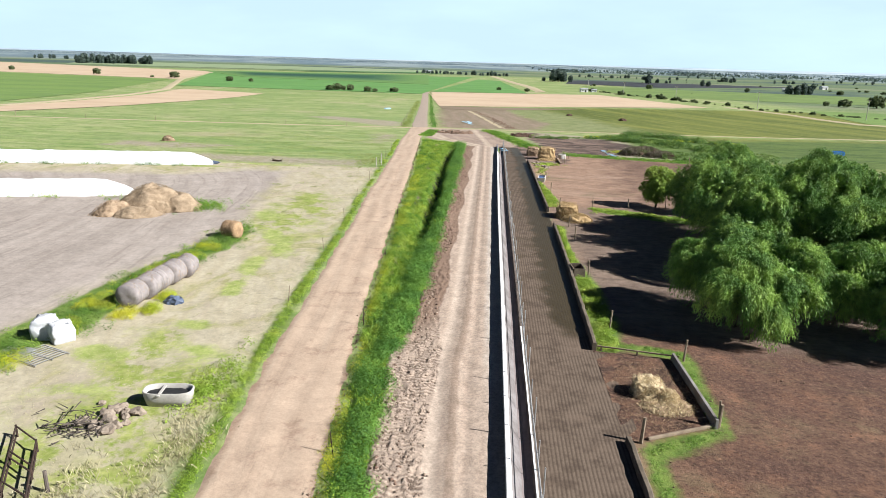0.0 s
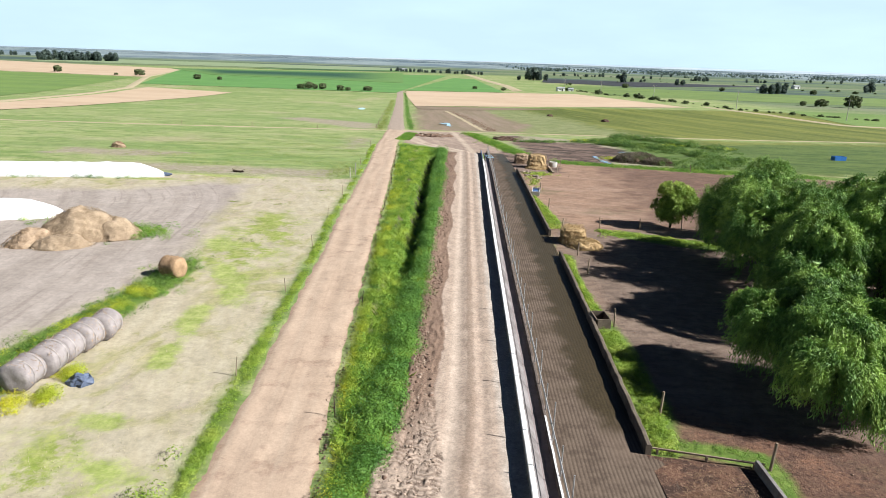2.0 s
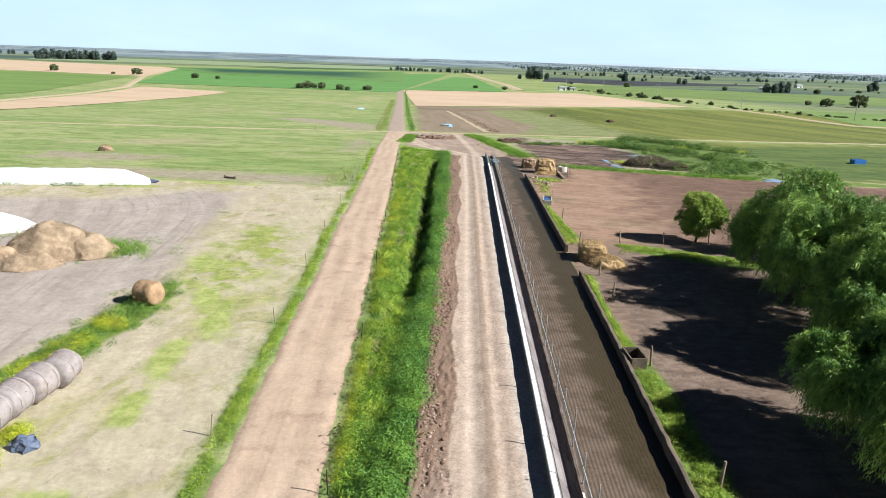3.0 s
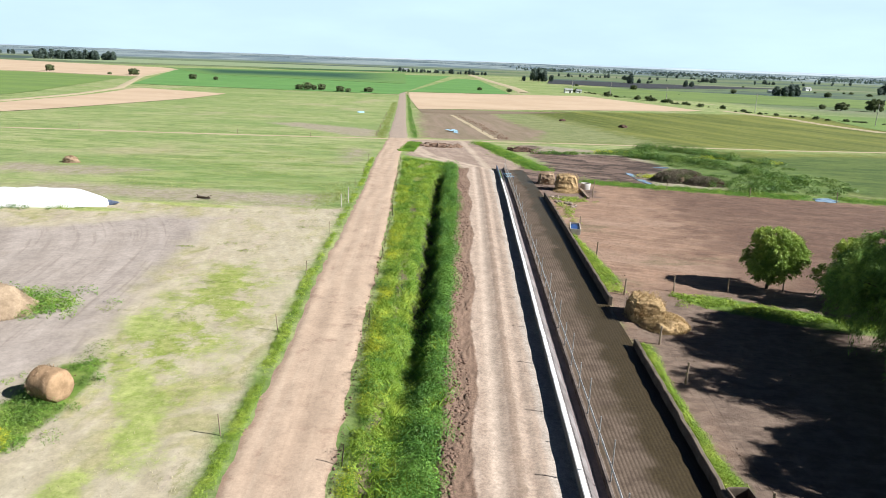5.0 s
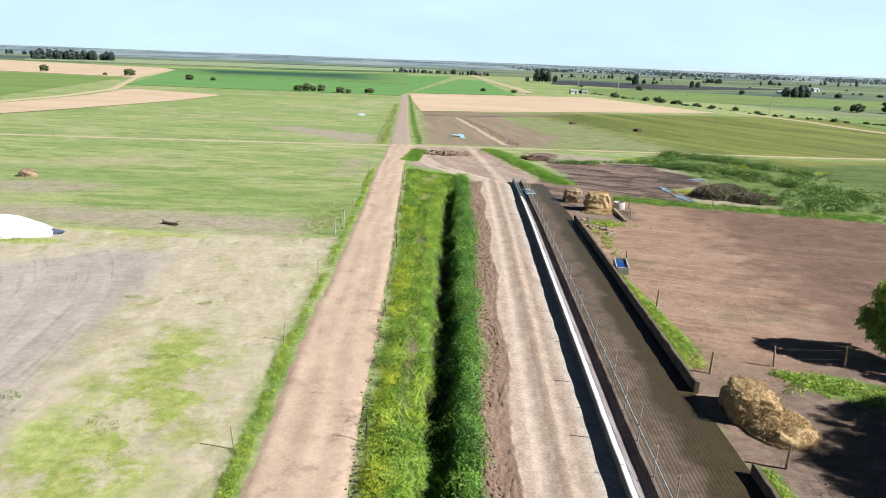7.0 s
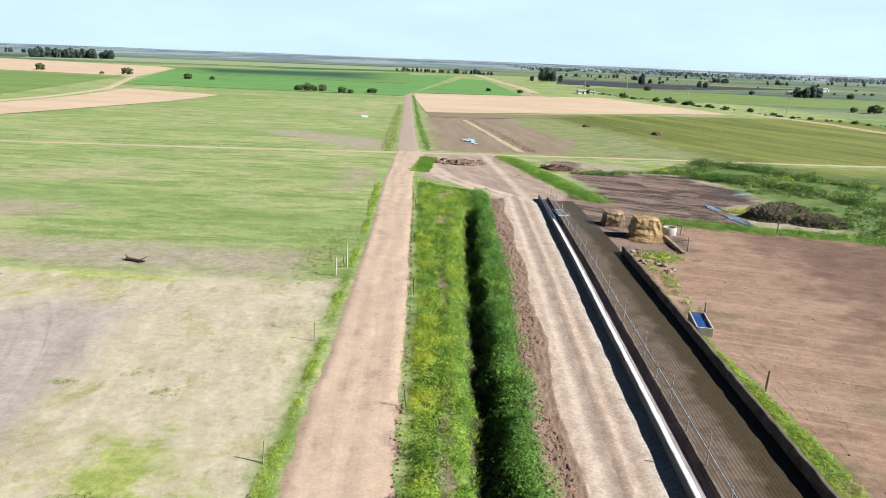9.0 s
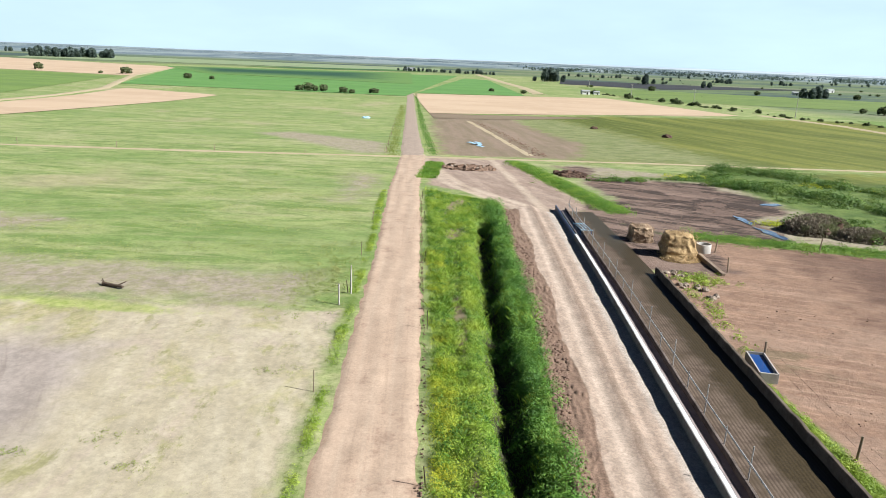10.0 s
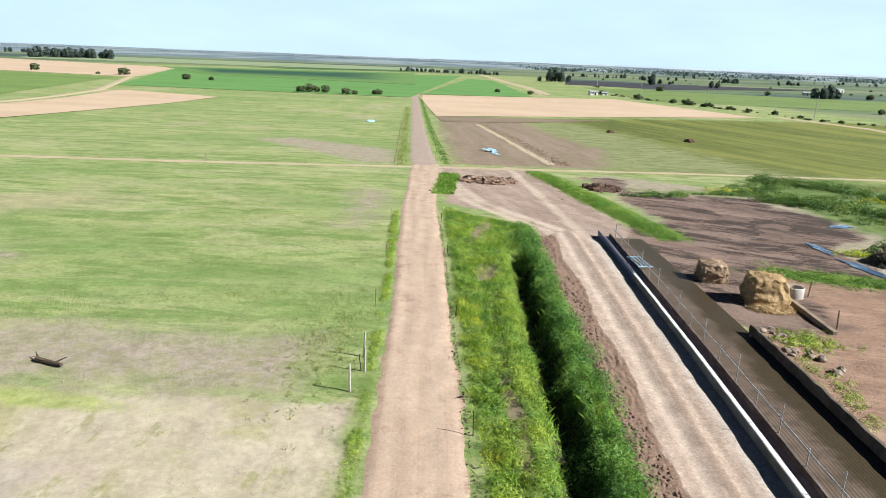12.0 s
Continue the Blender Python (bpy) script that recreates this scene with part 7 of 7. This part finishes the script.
tree("willow_tree", 19.2, 54.4, [(0.4, 2.0, 6.0, 2.4, 2.6, 2.0), (-2.0, -2.2, 4.9, 1.8, 2.4, 2.2), (1.6, -3.4, 5.0, 2.1, 2.4, 2.2), (-1.6, 2.6, 4.0, 2.2, 2.4, 2.2), (2.0, 0.6, 4.6, 2.1, 2.6, 2.4), (-0.6, -1.0, 3.0, 2.6, 3.2, 2.4), (0, 4.6, 3.6, 2.4, 2.0, 2.4), (0.6, 5.4, 4.6, 2.2, 2.2, 2.3), (-0.8, 6.8, 3.0, 1.7, 1.6, 1.9)], 0, 0.17, 0.6, M_WILLOW, TALL_W, 102, 0.42, 1.8, 0.24, "willows", sprays=2700, each=62, long=0.85)
tree("willow_tree", 22.6, 46.9, [(0.0, 0.0, 6.78, 2.28, 2.28, 1.9), (-1.81, -1.58, 5.2, 1.71, 1.81, 1.99), (2.71, 0.45, 5.65, 2.18, 2.18, 2.09), (0.45, -3.16, 4.29, 2.09, 1.81, 2.09), (3.16, -2.26, 3.39, 2.09, 1.81, 2.09)], 0, 0.17, 0.6, M_WILLOW, TALL_W, 103, 0.4, 1.8, 0.24, "willows", sprays=2200, each=60, long=0.85)
tree("willow_tree", 21.2, 38.0, [(0, 0, 3.57, 1.58, 1.58, 1.22), (-1.2, -1.6, 2.38, 1.15, 1.22, 1.15), (1.9, 0.4, 3.23, 1.44, 1.44, 1.3), (0.6, -2.6, 1.87, 1.44, 1.15, 1.15), (0.4, 2.0, 2.89, 1.37, 1.3, 1.37)], 0, 0.17, 0.7, M_WILLOW, "willow with sprays hanging to the ground", 111, 0.3, 1.4, 0.24, "willows", sprays=1600, each=60, long=0.75)
tree("willow_tree", 17.4, 45.4, [(0.4, 0, 5.2, 2.0, 2.2, 1.8), (-0.6, -1.6, 3.6, 1.7, 1.7, 1.6), (0.6, 1.8, 4.4, 1.8, 1.8, 1.7), (1.4, -0.6, 3.6, 1.6, 1.6, 1.6), (0, 0.4, 2.6, 1.9, 2.0, 1.6)], 0, 0.18, 0.6, M_WILLOW, "slender willow between its taller neighbours", 113, 0.3, 1.5, 0.24, "willows", sprays=1900, each=50, long=0.7)
tree("willow_tree", 28.6, 40.6, [(0, 0, 5.8, 2.8, 2.6, 2.2), (-2.2, -1.6, 3.8, 2.2, 2.0, 2.2), (2.2, 0.6, 4.4, 2.6, 2.4, 2.4), (0.4, -2.4, 2.4, 2.6, 2.0, 1.9)], 0, 0.26, 0.6, M_WILLOW, "bushy willow among the group", 104, 0.4, 1.8, 0.24, "willows", sprays=1500, each=44, long=0.85)
tree("willow_tree", 26.4, 55.4, [(0, 0, 5.2, 2.8, 2.6, 2.2), (-2.4, -0.8, 3.8, 2.2, 2.0, 2.2), (2.2, 0.6, 4.4, 2.6, 2.6, 2.4), (0, -1, 2.4, 2.8, 2.6, 2.2)], 0, 0.26, 0.5, M_WILLOW, "bushy willow at the back of the group", 105, 0.4, 1.8, 0.24, "willows", sprays=1300, each=44, long=0.85)
tree("willow_tree", 27.4, 33.2, [(0, 0, 5.6, 2.6, 2.4, 2.2), (-2.0, 0.4, 4.0, 2.0, 1.8, 2.2), (2.2, 0.2, 4.4, 2.4, 2.0, 2.4), (0.2, -0.8, 2.6, 2.4, 1.8, 2.0)], 0, 0.26, 0.6, M_WILLOW, "willow at the near end of the group", 112, 0.4, 1.8, 0.24, "willows", sprays=1400, each=44, long=0.85)
tree("willow_tree", 31.5, 48.6, [(0, 0, 5.4, 3.0, 2.8, 2.4), (-2.4, -0.8, 3.4, 2.4, 2.4, 2.4), (2.4, 0.6, 4.2, 2.8, 2.6, 2.4)], 0, 0.26, 0.5, M_WILLOW, "bushy willow at the back of the group", 109, 0.4, 1.8, 0.24, "willows", sprays=1000, each=44, long=0.85)
tree("small_tree", 16.7, 68.4, [(0.0, 0.0, 2.97, 1.46, 1.46, 1.1), (-0.68, 0.17, 2.2, 1.08, 1.17, 1.01), (0.77, -0.17, 2.29, 1.17, 1.17, 1.01), (0.17, -0.51, 1.61, 1.37, 1.17, 0.83), (0.09, 0.42, 1.42, 1.27, 1.08, 0.74), (0, 0, 2.0, 1.4, 1.3, 1.1)], 0, 0.17, 0.1, M_TREE, "small round green tree on a short trunk", 106, 0.12, 0.9, 0.38, "small trees", sprays=900, each=34, long=0.42)
tree("small_tree", 21.0, 65.8, [(0, 0, 2.6, 2.1, 1.9, 1.5), (-1.1, 0.2, 1.8, 1.5, 1.4, 1.1), (1.4, -0.2, 2.1, 1.7, 1.5, 1.3), (0.2, -0.8, 1.5, 1.7, 1.2, 1.0), (0, 0, 1.7, 1.8, 1.6, 1.5)], 0, 0.17, 0.1, M_TREE, "dark bushy small tree beside the willows", 107, 0.14, 0.9, 0.38, "small trees", sprays=800, each=34, long=0.42)
tree("small_tree", 25.6, 63.0, [(0, 0, 3.2, 2.3, 2.2, 1.7), (-1.4, 0.2, 2.4, 1.7, 1.6, 1.4), (1.6, -0.2, 2.6, 1.8, 1.7, 1.5), (0, -0.8, 1.7, 2.0, 1.5, 1.2)], 0, 0.17, 0.1, M_TREE, "bushy tree behind the willows", 108, 0.16, 1.0, 0.38, "small trees", sprays=700, each=34, long=0.42)


# ---- far trees, farms and poles ----
def far_tree(label, name, lobes, n, size, leaf, seed, tr=0.3):
    ob = tree(name, 0, 0, lobes, n, size, 0.1, leaf, label, seed, tr, lobes[0][2] * 0.45, 0.6, "far trees")
    return ob


ROUND = far_tree("dark round tree standing in the far fields", "field_tree", [(0, 0, 2.6, 2.5, 2.5, 1.9), (-1.5, 0.4, 2.0, 1.7, 1.6, 1.4), (1.6, -0.4, 2.1, 1.8, 1.7, 1.5)], 1000, 0.95, M_FARTREE, 201)
TALL = far_tree("tall dark tree in a far shelter belt", "shelter_tree", [(0, 0, 5.8, 2.8, 2.8, 4.0), (-1.6, 0.5, 3.6, 2.2, 2.2, 3.2), (1.7, -0.3, 4.2, 2.3, 2.2, 3.4)], 480, 1.7, M_FARWOOD, 202, 0.4)
BUSH = far_tree("low dark bush in a far hedge", "hedge_bush", [(0, 0, 1.3, 1.6, 1.5, 1.1), (-1.0, 0.2, 1.0, 1.1, 1.1, 0.8), (1.1, 0, 1.1, 1.2, 1.1, 0.8)], 240, 0.85, M_FARTREE, 203, 0.12)
used = set()
rt = random.Random(11)


def stand(kind, x, y, s=1.0):
    """Another tree of that kind; the first call moves the model itself."""
    m = pose(x, y, ground_at(x, y) - 0.1, 0, 0, rt.uniform(0, 360))
    if kind.name not in used:
        used.add(kind.name)
        ob = kind
        ob.matrix_basis = m
    else:
        ob = copy_thing(kind, m)
    k = s * rt.uniform(0.6, 0.92)
    ob.scale = (k * rt.uniform(0.9, 1.2), k * rt.uniform(0.9, 1.2), k * rt.uniform(0.75, 1.1))
    return ob


for x, y, s in ((-197, 480, 1.1), (-182, 482, 0.8), (-324, 524, 1.6), (-252, 508, 1.2), (-268, 505, 0.8), (-424, 562, 1.3), (-104, 402, 0.9), (-100, 404, 1.0), (-96, 403, 0.95), (-92, 404, 0.9),
                (-80, 396, 1.0), (-76, 398, 0.9), (-66, 405, 1.1), (14, 470, 1.0), (-5, 480, 0.8), (182, 411, 1.1), (189, 405, 1.4), (206, 404, 1.6), (200, 600, 1.3), (270, 590, 1.5), (120, 600, 1.2)):
    stand(ROUND, x, y, s)
for i in range(36):
    stand(TALL, -585 + 72 * i / 35 + rt.uniform(-3, 3), 905 + 62 * i / 35 + rt.uniform(-10, 10), rt.uniform(1.2, 1.7))
for i in range(9):
    stand(TALL, -850 + 60 * i / 8, 1190 + rt.uniform(-20, 20), 1.0)
for x, y, s in ((47, 730, 1.3), (53, 735, 1.75), (58, 728, 1.4), (38, 738, 0.8), (66, 740, 0.9), (232, 578, 0.95), (226, 580, 0.8), (238, 582, 1.1), (243, 585, 1.0), (233, 584, 1.2), (150, 760, 1.3), (370, 700, 1.1), (380, 710, 1.2)):
    stand(TALL, x, y, s)
for i in range(34):
    u = i / 33
    stand(TALL, -125 + 125 * u + rt.uniform(-3, 3), 945 - 40 * u + rt.uniform(-12, 12), rt.uniform(0.45, 0.8))
for x, y, n, w in ((120, 1010, 9, 16), (176, 1020, 12, 20), (235, 1000, 4, 8), (300, 985, 8, 14), (392, 960, 10, 18), (182, 946, 3, 5), (183, 824, 5, 9), (203, 743, 3, 6), (308, 743, 5, 8)):
    for _ in range(n):
        stand(TALL, x + rt.gauss(0, w), y + rt.gauss(0, w), rt.choice((0.35, 0.5, 0.65, 0.85)))
for x, y, n, w in ((330, 1200, 8, 25), (520, 1150, 12, 40), (660, 1120, 8, 22), (830, 1090, 14, 45), (1010, 1020, 10, 30)):
    for _ in range(n):
        stand(TALL, x + rt.gauss(0, w), y + rt.gauss(0, w), rt.choice((0.35, 0.5, 0.7)))
for i in range(44):
    u = (i / 43) ** 1.2
    stand(BUSH, 58 + 62 * u + rt.uniform(-2.5, 2.5), 520 - 155 * u + rt.uniform(-5, 5), rt.choice((0.35, 0.5, 0.8, 1.1, 1.6)))
for i in range(70):
    u = i / 69
    stand(BUSH, 118 + 114 * u + rt.uniform(-2, 2), 356 - 129 * u + rt.uniform(-4, 4), rt.uniform(0.3, 0.75))
for i in range(22):
    stand(BUSH, rt.uniform(70, 420), rt.uniform(520, 900), rt.choice((0.5, 0.7, 1.0, 1.4)))


def wood(name, pts, label, n, seed, tall, leaf):
    """A far belt of woodland: clumped leaves along a line."""
    rg = np.random.RandomState(seed)
    t = rg.rand(n) * (len(pts) - 1)
    t = t[np.sin(t * 19 + seed) + np.sin(t * 43) + 0.6 * np.sin(t * 97) > 0.1]
    n = len(t)
    i = np.minimum(t.astype(int), len(pts) - 2)
    P = np.array(pts, float)
    c = P[i] + (P[i + 1] - P[i]) * (t - i)[:, None] + rg.normal(0, 24, (n, 2))
    top = tall * (0.55 + 0.45 * np.abs(np.sin(t * 23 + np.sin(t * 61) * 2)))
    z = height(c[:, 0], c[:, 1]) + top * np.sqrt(rg.rand(n))
    me = leaf_mesh(name, np.column_stack([c, z]), 4.0, 0.1, leaf, seed, 0.9)
    tagged(new(name, me), label, "woodland", kind="stuff")


wood("far_wood", [(-1900, 2300), (-900, 2500), (0, 2300), (700, 2500), (1700, 2100)], "belt of far woodland, leaves blued by painted haze", 9000, 301, 4, M_HAZEWOOD)
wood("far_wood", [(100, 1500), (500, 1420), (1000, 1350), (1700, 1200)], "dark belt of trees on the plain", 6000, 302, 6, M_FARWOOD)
wood("far_wood", [(300, 1900), (900, 1800), (1500, 1700), (2400, 1500)], "scattered groves far to the plain's end", 5000, 304, 5, M_HAZEWOOD_MID)


def shed(x, y, w, d, h, turn, label, wall=None):
    root = thing("farm_shed", x, y, label, "building", "far farm", turn=turn)
    part("wall", box(w, d, h + 0.3, (0, 0, h / 2 - 0.15)), wall or M_PAINT, root)
    bm = bmesh.new()
    vs = [bm.verts.new(p) for p in ((-w / 2 - 0.3, -d / 2 - 0.3, h), (w / 2 + 0.3, -d / 2 - 0.3, h), (w / 2 + 0.3, d / 2 + 0.3, h), (-w / 2 - 0.3, d / 2 + 0.3, h), (-w / 2 - 0.3, 0, h + d * 0.22), (w / 2 + 0.3, 0, h + d * 0.22))]
    for f in ((0, 1, 5, 4), (2, 3, 4, 5), (0, 4, 3), (1, 2, 5), (3, 2, 1, 0)):
        bm.faces.new([vs[k] for k in f])
    part("roof", bm, M_ROOF, root)
    part("door", box(w * 0.2, 0.1, h * 0.75, (w * 0.15, -d / 2 - 0.03, h * 0.37)), M_DARK, root)
    for k in (-0.3, -0.1):
        frame_part = part("window", box(w * 0.12, 0.06, h * 0.29, (w * k, -d / 2 - 0.02, h * 0.6)), M_ROOF, root)
        part("pane", box(w * 0.1, 0.04, h * 0.25, (w * k, -d / 2 - 0.05, h * 0.6)), M_DARK, frame_part, "dark glass")


shed(54.5, 496, 5, 3.6, 2.0, 12, "small white farm building far beyond the stubble")
shed(62, 500, 3.4, 3, 1.6, 8, "low white shed beside the farm building")
shed(246, 640, 5, 4, 2.2, -10, "white house behind far trees")
shed(-110, 952, 14, 6, 3, 5, "long pale shed in a far tree belt")
shed(330, 760, 7, 5, 2.6, 20, "pale farm house on the plain")


def pole(x, y, h, label):
    root = thing("power_pole", x, y, label, "utility pole", "power poles")
    part("mast", rod((0, 0, -0.3), (0, 0, h), 0.16, 0.10, 8), M_CONCRETE, root)
    arm = part("crossarm", box(1.8, 0.12, 0.12, (0, 0, h - 0.5), 0.02), M_WOOD, root)
    for k in (-0.8, 0, 0.8):
        part("insulator", rod((k, 0, h - 0.44), (k, 0, h - 0.24), 0.05, seg=6), M_PAINT, arm)


for x, y in ((100, 419), (126, 358), (150, 300), (172, 245), (78, 470), (60, 520)):
    pole(x, y, 8.5, "grey power pole standing along the far hedge")
